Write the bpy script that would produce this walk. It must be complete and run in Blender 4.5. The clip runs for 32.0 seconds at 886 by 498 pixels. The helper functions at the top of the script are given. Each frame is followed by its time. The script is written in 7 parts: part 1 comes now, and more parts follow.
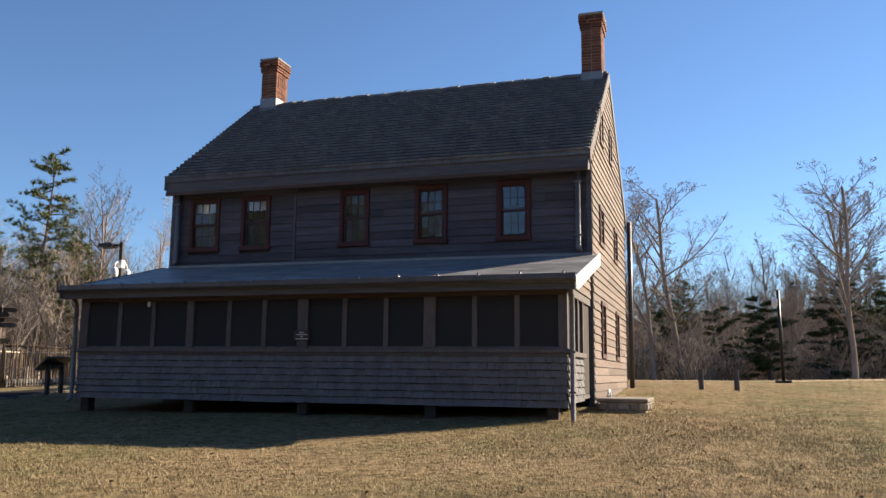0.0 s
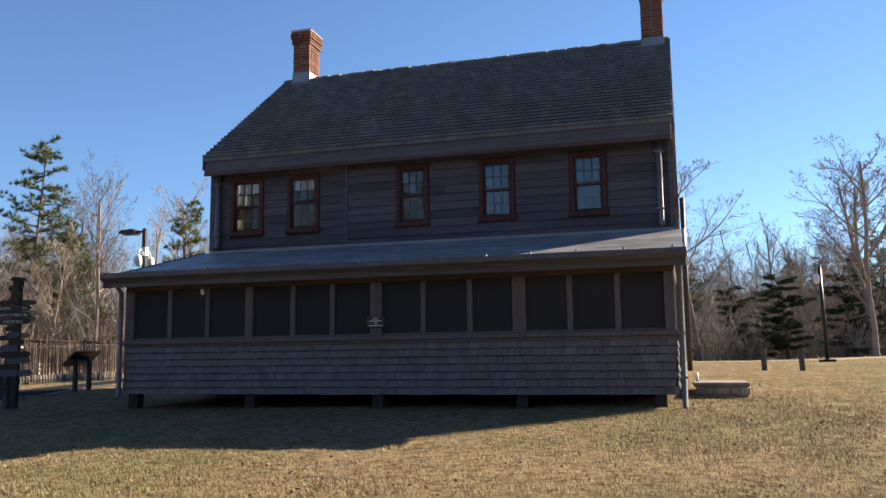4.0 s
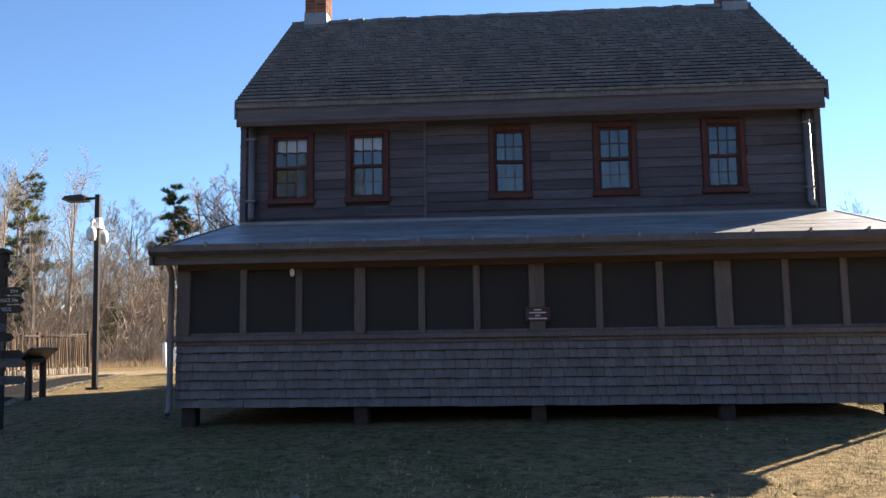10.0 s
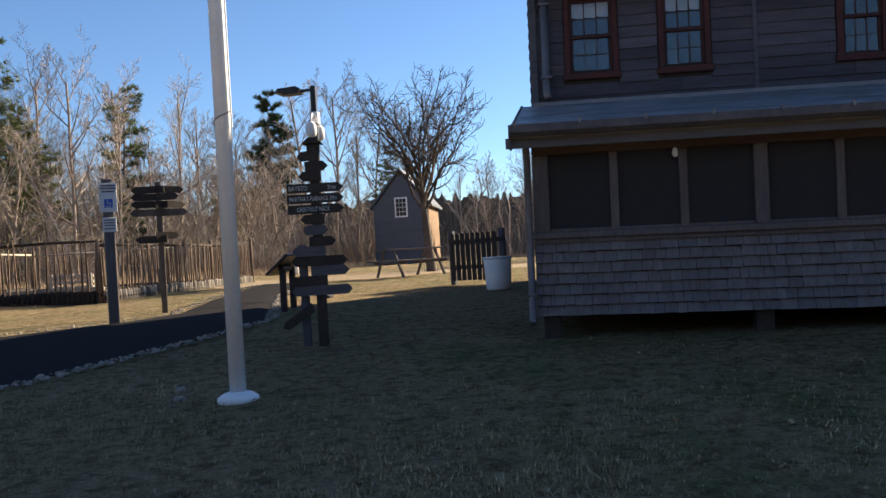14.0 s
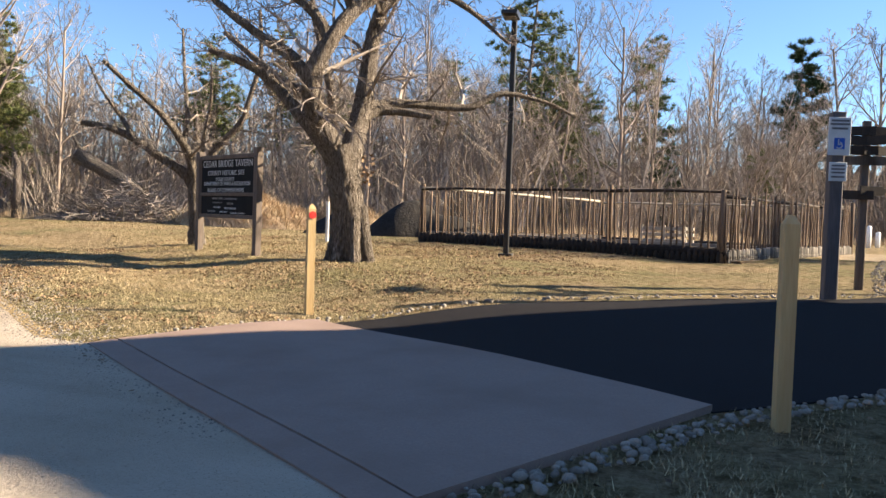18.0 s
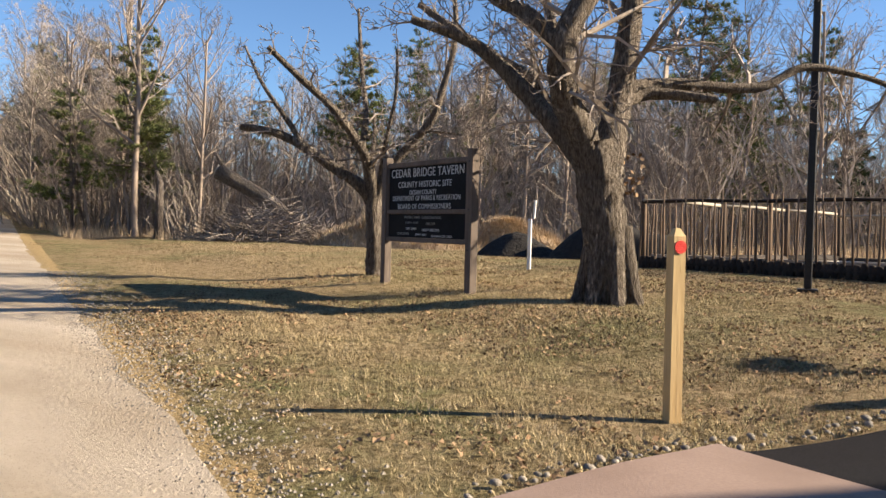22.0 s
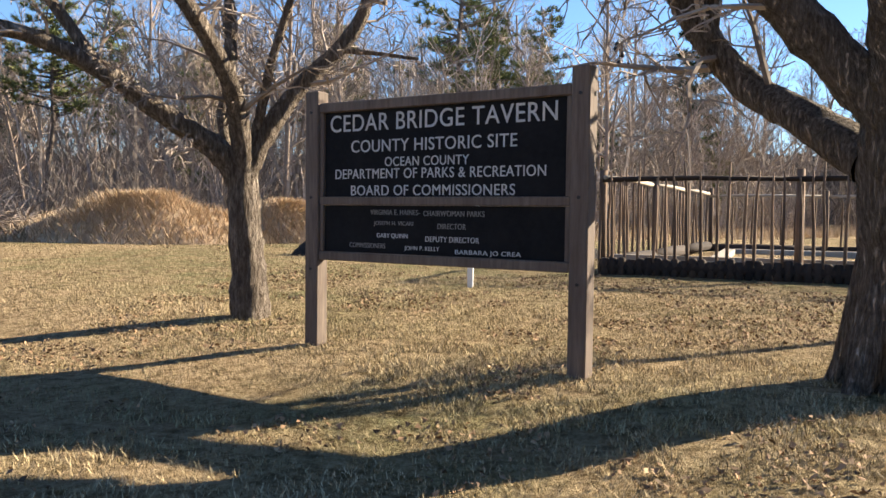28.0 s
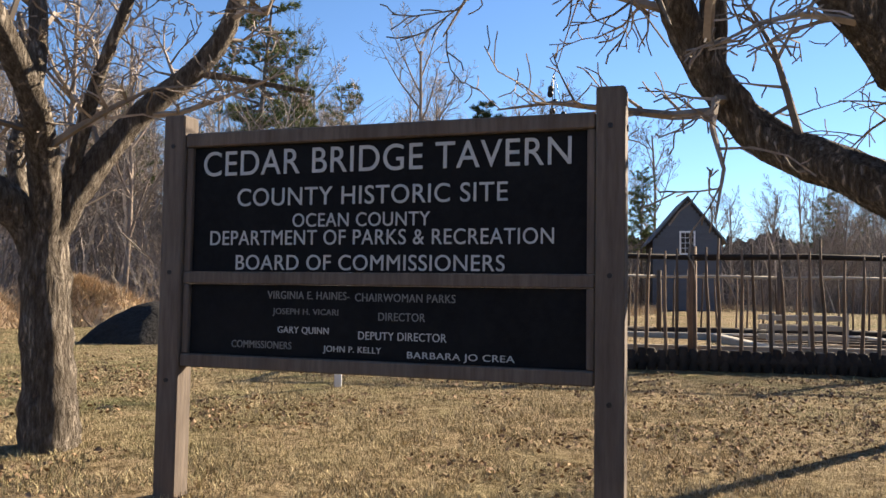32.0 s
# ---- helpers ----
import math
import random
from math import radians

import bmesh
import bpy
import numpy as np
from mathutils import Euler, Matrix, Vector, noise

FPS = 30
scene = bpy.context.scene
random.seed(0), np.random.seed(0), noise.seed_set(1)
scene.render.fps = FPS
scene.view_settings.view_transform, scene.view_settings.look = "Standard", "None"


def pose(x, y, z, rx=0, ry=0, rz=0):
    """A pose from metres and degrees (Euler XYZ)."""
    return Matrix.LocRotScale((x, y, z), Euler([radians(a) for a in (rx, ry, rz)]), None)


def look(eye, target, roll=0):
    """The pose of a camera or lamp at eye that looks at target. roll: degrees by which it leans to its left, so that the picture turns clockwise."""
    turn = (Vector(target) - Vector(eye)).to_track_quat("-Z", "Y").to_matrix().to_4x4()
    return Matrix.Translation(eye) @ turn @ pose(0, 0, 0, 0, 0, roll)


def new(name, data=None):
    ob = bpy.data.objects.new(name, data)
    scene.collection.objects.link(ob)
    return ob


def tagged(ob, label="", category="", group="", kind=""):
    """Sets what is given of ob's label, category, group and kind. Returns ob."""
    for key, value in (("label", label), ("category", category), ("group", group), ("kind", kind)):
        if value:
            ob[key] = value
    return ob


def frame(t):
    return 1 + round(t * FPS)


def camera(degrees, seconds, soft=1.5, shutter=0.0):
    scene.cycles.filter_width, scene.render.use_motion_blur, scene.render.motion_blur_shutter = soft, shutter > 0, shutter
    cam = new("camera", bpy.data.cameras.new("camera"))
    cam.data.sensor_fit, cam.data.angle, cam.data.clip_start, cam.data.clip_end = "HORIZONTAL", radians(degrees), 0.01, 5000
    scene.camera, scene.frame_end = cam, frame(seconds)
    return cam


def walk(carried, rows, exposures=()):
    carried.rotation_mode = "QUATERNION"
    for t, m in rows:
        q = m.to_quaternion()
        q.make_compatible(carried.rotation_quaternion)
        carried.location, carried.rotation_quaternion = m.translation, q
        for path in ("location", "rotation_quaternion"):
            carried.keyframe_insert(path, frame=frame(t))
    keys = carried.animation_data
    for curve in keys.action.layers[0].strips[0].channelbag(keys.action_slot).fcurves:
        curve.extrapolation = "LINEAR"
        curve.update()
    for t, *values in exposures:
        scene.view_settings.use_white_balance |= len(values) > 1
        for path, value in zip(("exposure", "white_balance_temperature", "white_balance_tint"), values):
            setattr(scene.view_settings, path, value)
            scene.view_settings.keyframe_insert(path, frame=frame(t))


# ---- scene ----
cam = camera(56.1, 32.0)
PATH = [
    (0, (-0.095, 1.544, 1.378), (-0.102, 3.521, 1.685), -0.39),
    (0.5, (-0.088, 1.569, 1.379), (-0.125, 3.544, 1.690), -0.39),
    (1, (-0.067, 1.742, 1.347), (-0.119, 3.716, 1.664), -0.09),
    (1.5, (-0.128, 1.894, 1.356), (-0.158, 3.866, 1.686), 0.71),
    (2, (-0.318, 1.995, 1.387), (-0.300, 3.969, 1.708), 0.21),
    (2.5, (-0.530, 2.097, 1.370), (-0.483, 4.071, 1.684), -1.09),
    (4.5, (-2.078, 2.849, 1.444), (-2.055, 4.835, 1.678), -2.09),
    (5, (-2.376, 3.073, 1.426), (-2.415, 5.062, 1.625), -3.20),
    (5.5, (-2.659, 3.393, 1.440), (-2.708, 5.381, 1.646), -1.60),
    (6, (-3.008, 3.634, 1.461), (-3.004, 5.622, 1.683), -1.80),
    (6.5, (-3.294, 3.825, 1.474), (-3.357, 5.814, 1.675), -3.10),
    (7, (-3.667, 4.085, 1.479), (-3.741, 6.075, 1.666), -3.90),
    (7.5, (-4.060, 4.294, 1.523), (-4.047, 6.288, 1.677), -4.10),
    (8, (-4.472, 4.609, 1.559), (-4.370, 6.602, 1.691), -2.90),
    (8.5, (-4.868, 4.836, 1.576), (-4.649, 6.818, 1.724), -2.00),
    (9, (-5.197, 5.200, 1.629), (-4.850, 7.157, 1.848), -1.41),
    (9.5, (-5.533, 5.516, 1.695), (-5.073, 7.448, 1.931), -2.42),
    (10, (-5.904, 5.828, 1.711), (-5.453, 7.762, 1.949), -1.82),
    (10.5, (-6.309, 6.195, 1.685), (-5.953, 8.155, 1.858), -2.01),
    (11, (-6.699, 6.491, 1.699), (-6.400, 8.466, 1.795), -2.21),
    (11.5, (-7.112, 6.750, 1.710), (-6.714, 8.708, 1.794), -2.02),
    (12, (-7.533, 6.940, 1.725), (-7.114, 8.895, 1.783), -3.92),
    (12.5, (-7.973, 7.276, 1.741), (-7.620, 9.245, 1.761), -5.41),
    (13, (-8.394, 7.491, 1.761), (-8.088, 9.468, 1.744), -5.31),
    (13.5, (-8.752, 7.850, 1.794), (-8.437, 9.825, 1.795), -3.71),
    (15.5, (-10.397, 9.105, 1.810), (-10.230, 11.098, 1.837), -2.50),
    (16, (-10.831, 9.381, 1.817), (-10.938, 11.378, 1.818), -2.40),
    (16.5, (-11.274, 9.648, 1.811), (-11.554, 11.628, 1.778), -1.21),
    (17, (-11.710, 10.045, 1.821), (-12.150, 11.996, 1.784), -0.12),
    (17.3, (-11.977, 10.241, 1.840), (-12.493, 12.172, 1.789), 0.07),
    (17.5, (-12.151, 10.322, 1.841), (-12.727, 12.236, 1.771), 1.07),
    (18, (-12.597, 10.670, 1.837), (-13.374, 12.511, 1.765), 2.04),
    (18.5, (-13.031, 10.958, 1.877), (-13.966, 12.724, 1.799), 1.21),
    (19, (-13.483, 11.301, 1.870), (-14.559, 12.986, 1.809), 1.87),
    (19.5, (-13.963, 11.582, 1.881), (-15.086, 13.237, 1.868), 1.06),
    (20, (-14.303, 11.946, 1.857), (-15.482, 13.562, 1.875), 1.45),
    (20.5, (-14.843, 12.223, 1.863), (-16.034, 13.831, 1.875), 1.24),
    (21, (-15.246, 12.575, 1.864), (-16.404, 14.205, 1.867), 1.95),
    (21.5, (-15.612, 12.905, 1.890), (-16.708, 14.578, 1.878), 1.77),
    (22, (-16.018, 13.286, 1.895), (-17.045, 15.001, 1.850), 1.49),
    (22.5, (-16.453, 13.649, 1.905), (-17.451, 15.381, 1.840), 2.09),
    (23, (-16.866, 13.957, 1.932), (-17.832, 15.707, 1.856), 1.30),
    (23.5, (-17.381, 14.357, 1.898), (-18.345, 16.108, 1.830), 1.30),
    (24, (-17.975, 14.920, 1.963), (-18.912, 16.686, 1.880), 1.01),
    (24.5, (-18.417, 15.348, 2.130), (-19.352, 17.113, 2.014), 2.51),
    (26.5, (-20.185, 16.765, 2.142), (-20.992, 18.590, 2.022), 0.23),
    (26.6, (-20.269, 16.833, 2.142), (-21.048, 18.670, 2.022), 0.64),
    (27, (-20.592, 17.047, 2.106), (-21.244, 18.934, 1.981), -0.14),
    (27.5, (-21.093, 17.328, 2.069), (-21.565, 19.268, 1.944), 0.98),
    (28, (-21.421, 17.704, 2.073), (-21.731, 19.678, 1.987), 0.69),
    (28.5, (-21.673, 18.067, 2.052), (-21.826, 20.061, 2.056), -0.10),
    (28.8, (-21.801, 18.302, 2.053), (-21.927, 20.297, 2.117), 0.50),
    (29, (-21.878, 18.471, 2.073), (-21.982, 20.466, 2.165), -0.50),
    (29.5, (-22.062, 18.737, 2.095), (-22.048, 20.734, 2.211), -1.60),
    (30, (-22.142, 19.058, 2.079), (-22.125, 21.055, 2.191), 0.20),
    (30.5, (-22.175, 19.325, 2.055), (-22.159, 21.323, 2.142), 2.30),
    (31, (-22.297, 19.436, 2.074), (-22.199, 21.432, 2.139), 1.60),
    (31.5, (-22.405, 19.464, 2.094), (-22.246, 21.456, 2.186), 0.80),
    (32, (-22.445, 19.479, 2.094), (-22.245, 21.466, 2.201), 0.90),
]
EXPOSURES = [(t, stops, 6450 if t < 20 else 6300, 11) for t, stops in ((0, 1.42), (4, 1.6), (9, 1.95), (13, 1.85), (15.5, 1.05), (17, 1.5), (18, 1.93), (19, 1.75), (24, 1.5), (26.5, 1.65), (28, 1.98), (29, 1.8), (30, 1.5), (31, 1.75), (32, 1.68))]
walk(cam, [(t, look(eye, target, roll)) for t, eye, target, roll in PATH], EXPOSURES)

# ---- world, sun ----
SUN_DIR = Vector((0.875, 0.484, 0.0)).normalized()
SUN_ELEV = radians(25.4)
world = bpy.data.worlds.new("world")
scene.world = world
world.use_nodes = True
wn = world.node_tree.nodes
sky = wn.new("ShaderNodeTexSky")
sky.sky_type = "NISHITA"
sky.sun_disc = False
sky.sun_elevation = SUN_ELEV
sky.sun_rotation = math.atan2(SUN_DIR.x, SUN_DIR.y)
sky.altitude = 800
sky.air_density, sky.dust_density, sky.ozone_density = 1.0, 0.0, 5.0
wn["Background"].inputs["Strength"].default_value = 0.06
world.node_tree.links.new(sky.outputs[0], wn["Background"].inputs["Color"])
sun_data = bpy.data.lights.new("sun", "SUN")
sun_data.energy, sun_data.angle, sun_data.color = 5.0, radians(0.53), (1.0, 0.84, 0.62)
sun = new("sun", sun_data)
sun_to = Vector((SUN_DIR.x * math.cos(SUN_ELEV), SUN_DIR.y * math.cos(SUN_ELEV), math.sin(SUN_ELEV)))
sun.matrix_world = look(sun_to * 60, (0, 0, 0))


# ---- materials ----
def nodes_of(name):
    m = bpy.data.materials.new(name)
    m.use_nodes = True
    nt = m.node_tree
    return m, nt, nt.nodes["Principled BSDF"]


def mixed(nt, fac, a, b):
    n = nt.nodes.new("ShaderNodeMix")
    n.data_type = "RGBA"
    for sock, val in ((n.inputs[0], fac), (n.inputs[6], a), (n.inputs[7], b)):
        if isinstance(val, bpy.types.NodeSocket):
            nt.links.new(val, sock)
        elif isinstance(val, (int, float)):
            sock.default_value = val
        else:
            sock.default_value = (*val, 1)
    return n.outputs[2]


def coords(nt, scale=(1, 1, 1), world_space=False):
    tc = nt.nodes.new("ShaderNodeTexCoord")
    mp = nt.nodes.new("ShaderNodeMapping")
    mp.inputs["Scale"].default_value = scale
    if world_space:
        geo = nt.nodes.new("ShaderNodeNewGeometry")
        nt.links.new(geo.outputs["Position"], mp.inputs["Vector"])
    else:
        nt.links.new(tc.outputs["Object"], mp.inputs["Vector"])
    return mp.outputs[0]


def noise_of(nt, vec, scale, detail=5, rough=0.6, lo=0.3, hi=0.7):
    n = nt.nodes.new("ShaderNodeTexNoise")
    n.inputs["Scale"].default_value = scale
    n.inputs["Detail"].default_value = detail
    n.inputs["Roughness"].default_value = rough
    nt.links.new(vec, n.inputs["Vector"])
    r = nt.nodes.new("ShaderNodeMapRange")
    r.inputs[1].default_value, r.inputs[2].default_value = lo, hi
    nt.links.new(n.outputs["Fac"], r.inputs[0])
    return r.outputs[0]


def bumped(nt, bsdf, height, strength=0.4, distance=0.01):
    b = nt.nodes.new("ShaderNodeBump")
    b.inputs["Strength"].default_value = strength
    b.inputs["Distance"].default_value = distance
    nt.links.new(height, b.inputs["Height"])
    nt.links.new(b.outputs[0], bsdf.inputs["Normal"])


def per_piece(nt):
    return nt.nodes.new("ShaderNodeObjectInfo").outputs["Random"]


def per_island(nt):
    return nt.nodes.new("ShaderNodeNewGeometry").outputs["Random Per Island"]


def surface(name, a, b, stain, scale=(1, 1, 1), fine=40, coarse=2.5, rough=0.85, bump=0.4, depth=0.006, world_space=False,
            pieces="", piece_dark=0.5, metallic=0.0, stain_amount=0.6, specular=0.3):
    """Two colours by fine grain, a stain colour by coarse noise, a shade for each piece."""
    m, nt, bs = nodes_of(name)
    vec = coords(nt, scale, world_space)
    grain = noise_of(nt, vec, fine, 6, 0.65)
    big = noise_of(nt, vec, coarse, 4, 0.6, 0.42, 0.75)
    col = mixed(nt, grain, a, b)
    mul = nt.nodes.new("ShaderNodeMath")
    mul.operation = "MULTIPLY"
    mul.inputs[1].default_value = stain_amount
    nt.links.new(big, mul.inputs[0])
    col = mixed(nt, mul.outputs[0], col, stain)
    if pieces:
        rnd = per_piece(nt) if pieces == "object" else per_island(nt)
        hsv = nt.nodes.new("ShaderNodeHueSaturation")
        mr = nt.nodes.new("ShaderNodeMapRange")
        mr.inputs[3].default_value, mr.inputs[4].default_value = 1 - piece_dark, 1 + piece_dark * 0.6
        nt.links.new(rnd, mr.inputs[0])
        nt.links.new(mr.outputs[0], hsv.inputs["Value"])
        nt.links.new(col, hsv.inputs["Color"])
        col = hsv.outputs[0]
    nt.links.new(col, bs.inputs["Base Color"])
    bs.inputs["Roughness"].default_value = rough
    bs.inputs["Metallic"].default_value = metallic
    bs.inputs["Specular IOR Level"].default_value = specular
    if bump:
        bumped(nt, bs, grain, bump, depth)
    return m


def ground_mat():
    m, nt, bs = nodes_of("winter_lawn")
    v = coords(nt, (1, 1, 1), True)
    patch = noise_of(nt, v, 0.22, 3, 0.55, 0.40, 0.62)
    mid = noise_of(nt, v, 1.6, 4, 0.65, 0.35, 0.68)
    fine = noise_of(nt, v, 26, 6, 0.75, 0.32, 0.7)
    tuft = noise_of(nt, v, 7.5, 5, 0.7, 0.45, 0.66)
    straw = mixed(nt, fine, (0.29, 0.20, 0.105), (0.63, 0.485, 0.30))
    green = mixed(nt, fine, (0.105, 0.125, 0.048), (0.30, 0.31, 0.14))
    soft = nt.nodes.new("ShaderNodeMath")
    soft.operation = "MULTIPLY"
    soft.inputs[1].default_value = 0.9
    nt.links.new(patch, soft.inputs[0])
    col = mixed(nt, soft.outputs[0], straw, green)
    col = mixed(nt, mid, col, straw)
    dark = nt.nodes.new("ShaderNodeMath")
    dark.operation = "MULTIPLY"
    dark.inputs[1].default_value = 0.8
    nt.links.new(tuft, dark.inputs[0])
    col = mixed(nt, dark.outputs[0], col, (0.10, 0.07, 0.03))
    nt.links.new(col, bs.inputs["Base Color"])
    bs.inputs["Roughness"].default_value = 1.0
    bs.inputs["Specular IOR Level"].default_value = 0.05
    add = nt.nodes.new("ShaderNodeMath")
    add.operation = "ADD"
    nt.links.new(fine, add.inputs[0])
    nt.links.new(tuft, add.inputs[1])
    bumped(nt, bs, add.outputs[0], 1.0, 0.07)
    return m


M_LAWN = ground_mat()
M_BLADE = surface("grass_blades", (0.349, 0.266, 0.136), (0.601, 0.474, 0.286), (0.232, 0.216, 0.093), fine=3, coarse=0.35, world_space=True, bump=0, pieces="island", piece_dark=0.75, stain_amount=0.9)
M_LEAF = surface("fallen_leaves", (0.237, 0.137, 0.069), (0.355, 0.241, 0.138), (0.119, 0.071, 0.044), fine=5, coarse=1, world_space=True, bump=0, pieces="island", piece_dark=0.7)
def road_mat():
    """Sand with pale wheel tracks along the road, gravel specks and damp patches."""
    m, nt, bs = nodes_of("sand_road")
    v = coords(nt, (1, 1, 1), True)
    rot = nt.nodes.new("ShaderNodeMapping")
    rot.inputs["Rotation"].default_value = (0, 0, radians(30.4))
    rot.inputs["Scale"].default_value = (0.05, 1.0, 1.0)
    nt.links.new(v, rot.inputs["Vector"])
    track = noise_of(nt, rot.outputs[0], 1.1, 3, 0.6, 0.36, 0.64)
    patch = noise_of(nt, v, 0.45, 4, 0.6, 0.4, 0.7)
    fine = noise_of(nt, v, 38, 7, 0.75, 0.3, 0.7)
    speck = noise_of(nt, v, 95, 2, 0.6, 0.60, 0.70)
    col = mixed(nt, fine, (0.33, 0.262, 0.185), (0.50, 0.415, 0.315))
    half = nt.nodes.new("ShaderNodeMath")
    half.operation = "MULTIPLY"
    half.inputs[1].default_value = 0.8
    nt.links.new(track, half.inputs[0])
    col = mixed(nt, half.outputs[0], col, (0.56, 0.48, 0.385))
    dim = nt.nodes.new("ShaderNodeMath")
    dim.operation = "MULTIPLY"
    dim.inputs[1].default_value = 0.5
    nt.links.new(patch, dim.inputs[0])
    col = mixed(nt, dim.outputs[0], col, (0.30, 0.232, 0.155))
    spk = nt.nodes.new("ShaderNodeMath")
    spk.operation = "MULTIPLY"
    spk.inputs[1].default_value = 0.6
    nt.links.new(speck, spk.inputs[0])
    col = mixed(nt, spk.outputs[0], col, (0.17, 0.13, 0.09))
    nt.links.new(col, bs.inputs["Base Color"])
    bs.inputs["Roughness"].default_value = 0.95
    bs.inputs["Specular IOR Level"].default_value = 0.1
    bumped(nt, bs, fine, 0.7, 0.02)
    return m


def shoulder_mat():
    """Sand that breaks up into straw, leaves and bare earth away from the road."""
    m, nt, bs = nodes_of("road_shoulder")
    v = coords(nt, (1, 1, 1), True)
    dot = nt.nodes.new("ShaderNodeVectorMath")
    dot.operation = "DOT_PRODUCT"
    dot.inputs[1].default_value = (0.506, 0.862, 0)
    nt.links.new(v, dot.inputs[0])
    ramp = nt.nodes.new("ShaderNodeMapRange")
    ramp.inputs[1].default_value, ramp.inputs[2].default_value = 4.656 - 0.80, 4.656 - 0.02
    nt.links.new(dot.outputs["Value"], ramp.inputs[0])
    ragged = noise_of(nt, v, 5.5, 6, 0.75, 0.25, 0.75)
    add = nt.nodes.new("ShaderNodeMath")
    add.operation = "ADD"
    nt.links.new(ramp.outputs[0], add.inputs[0])
    nt.links.new(ragged, add.inputs[1])
    cut = nt.nodes.new("ShaderNodeMapRange")
    cut.inputs[1].default_value, cut.inputs[2].default_value = 0.72, 1.12
    nt.links.new(add.outputs[0], cut.inputs[0])
    fine = noise_of(nt, v, 38, 7, 0.75, 0.3, 0.7)
    sand = mixed(nt, fine, (0.29, 0.225, 0.155), (0.50, 0.415, 0.315))
    grassy = mixed(nt, fine, (0.17, 0.115, 0.05), (0.50, 0.37, 0.195))
    col = mixed(nt, cut.outputs[0], sand, grassy)
    nt.links.new(col, bs.inputs["Base Color"])
    bs.inputs["Roughness"].default_value = 1.0
    bs.inputs["Specular IOR Level"].default_value = 0.05
    bumped(nt, bs, fine, 0.8, 0.03)
    return m


M_SAND = road_mat()
M_SHOULDER = shoulder_mat()
M_SAND_EDGE = surface("sandy_gravel_edge", (0.24, 0.175, 0.105), (0.52, 0.43, 0.31), (0.33, 0.22, 0.10), fine=32, coarse=3.2, world_space=True, rough=0.95, bump=0.9, depth=0.03, specular=0.1, stain_amount=0.85)
M_CONCRETE = surface("concrete", (0.256, 0.182, 0.147), (0.314, 0.229, 0.183), (0.228, 0.160, 0.125), fine=60, coarse=1.4, world_space=True, rough=0.9, bump=0.25, depth=0.004, stain_amount=0.9, specular=0.15)
M_ASPHALT = surface("asphalt", (0.014, 0.014, 0.015), (0.034, 0.031, 0.031), (0.023, 0.020, 0.020), fine=120, coarse=1.2, world_space=True, rough=0.95, bump=0.6, depth=0.006, specular=0.05)
M_ROCK = surface("edging_stone", (0.233, 0.199, 0.162), (0.355, 0.313, 0.260), (0.165, 0.137, 0.104), fine=14, coarse=4, rough=0.85, pieces="object", piece_dark=0.4)
M_ROCKS = surface("edging_stones", (0.219, 0.188, 0.151), (0.334, 0.295, 0.245), (0.155, 0.128, 0.098), fine=14, coarse=4, rough=0.85, pieces="island", piece_dark=0.4, world_space=True)
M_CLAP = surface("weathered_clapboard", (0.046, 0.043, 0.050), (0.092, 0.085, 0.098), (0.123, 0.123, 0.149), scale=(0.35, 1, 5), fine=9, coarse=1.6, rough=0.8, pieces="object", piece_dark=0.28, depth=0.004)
# same boards as above, with sunlight put into a lighter, warmer colour
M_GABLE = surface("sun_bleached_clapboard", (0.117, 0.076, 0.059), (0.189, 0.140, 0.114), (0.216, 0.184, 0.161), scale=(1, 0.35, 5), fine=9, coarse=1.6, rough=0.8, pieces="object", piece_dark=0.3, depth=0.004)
M_FASCIA = surface("dark_weathered_fascia", (0.058, 0.058, 0.068), (0.102, 0.103, 0.115), (0.137, 0.129, 0.130), scale=(0.3, 1, 4), fine=8, coarse=1.2, rough=0.75)
M_BROWN = surface("brown_stained_board", (0.046, 0.025, 0.021), (0.084, 0.051, 0.042), (0.109, 0.087, 0.072), scale=(0.3, 1, 4), fine=8, coarse=1.5, rough=0.75)
M_SHAKE = surface("wood_roof_shingle", (0.077, 0.089, 0.107), (0.144, 0.167, 0.195), (0.205, 0.220, 0.231), scale=(5, 2, 2), world_space=True, fine=7, coarse=0.6, rough=0.8, pieces="object", piece_dark=0.2, depth=0.004)
M_SHAKES = surface("wood_roof_shingles", (0.077, 0.089, 0.107), (0.144, 0.167, 0.195), (0.205, 0.220, 0.231), scale=(5, 2, 2), world_space=True, fine=7, coarse=0.6, rough=0.8, pieces="island", piece_dark=0.2, depth=0.004)
M_WSHINGLE = surface("grey_wall_shingle", (0.123, 0.116, 0.122), (0.183, 0.180, 0.184), (0.087, 0.078, 0.081), scale=(5, 5, 1.2), world_space=True, fine=7, coarse=1.6, rough=0.85, pieces="object", piece_dark=0.13, depth=0.004)
M_WSHINGLES = surface("grey_wall_shingles", (0.123, 0.116, 0.122), (0.183, 0.180, 0.184), (0.087, 0.078, 0.081), scale=(5, 5, 1.2), world_space=True, fine=7, coarse=1.6, rough=0.85, pieces="island", piece_dark=0.13, depth=0.004)
M_POST = surface("grey_porch_timber", (0.092, 0.081, 0.078), (0.154, 0.136, 0.134), (0.068, 0.055, 0.053), scale=(4, 4, 0.5), fine=8, coarse=1.3, rough=0.8)
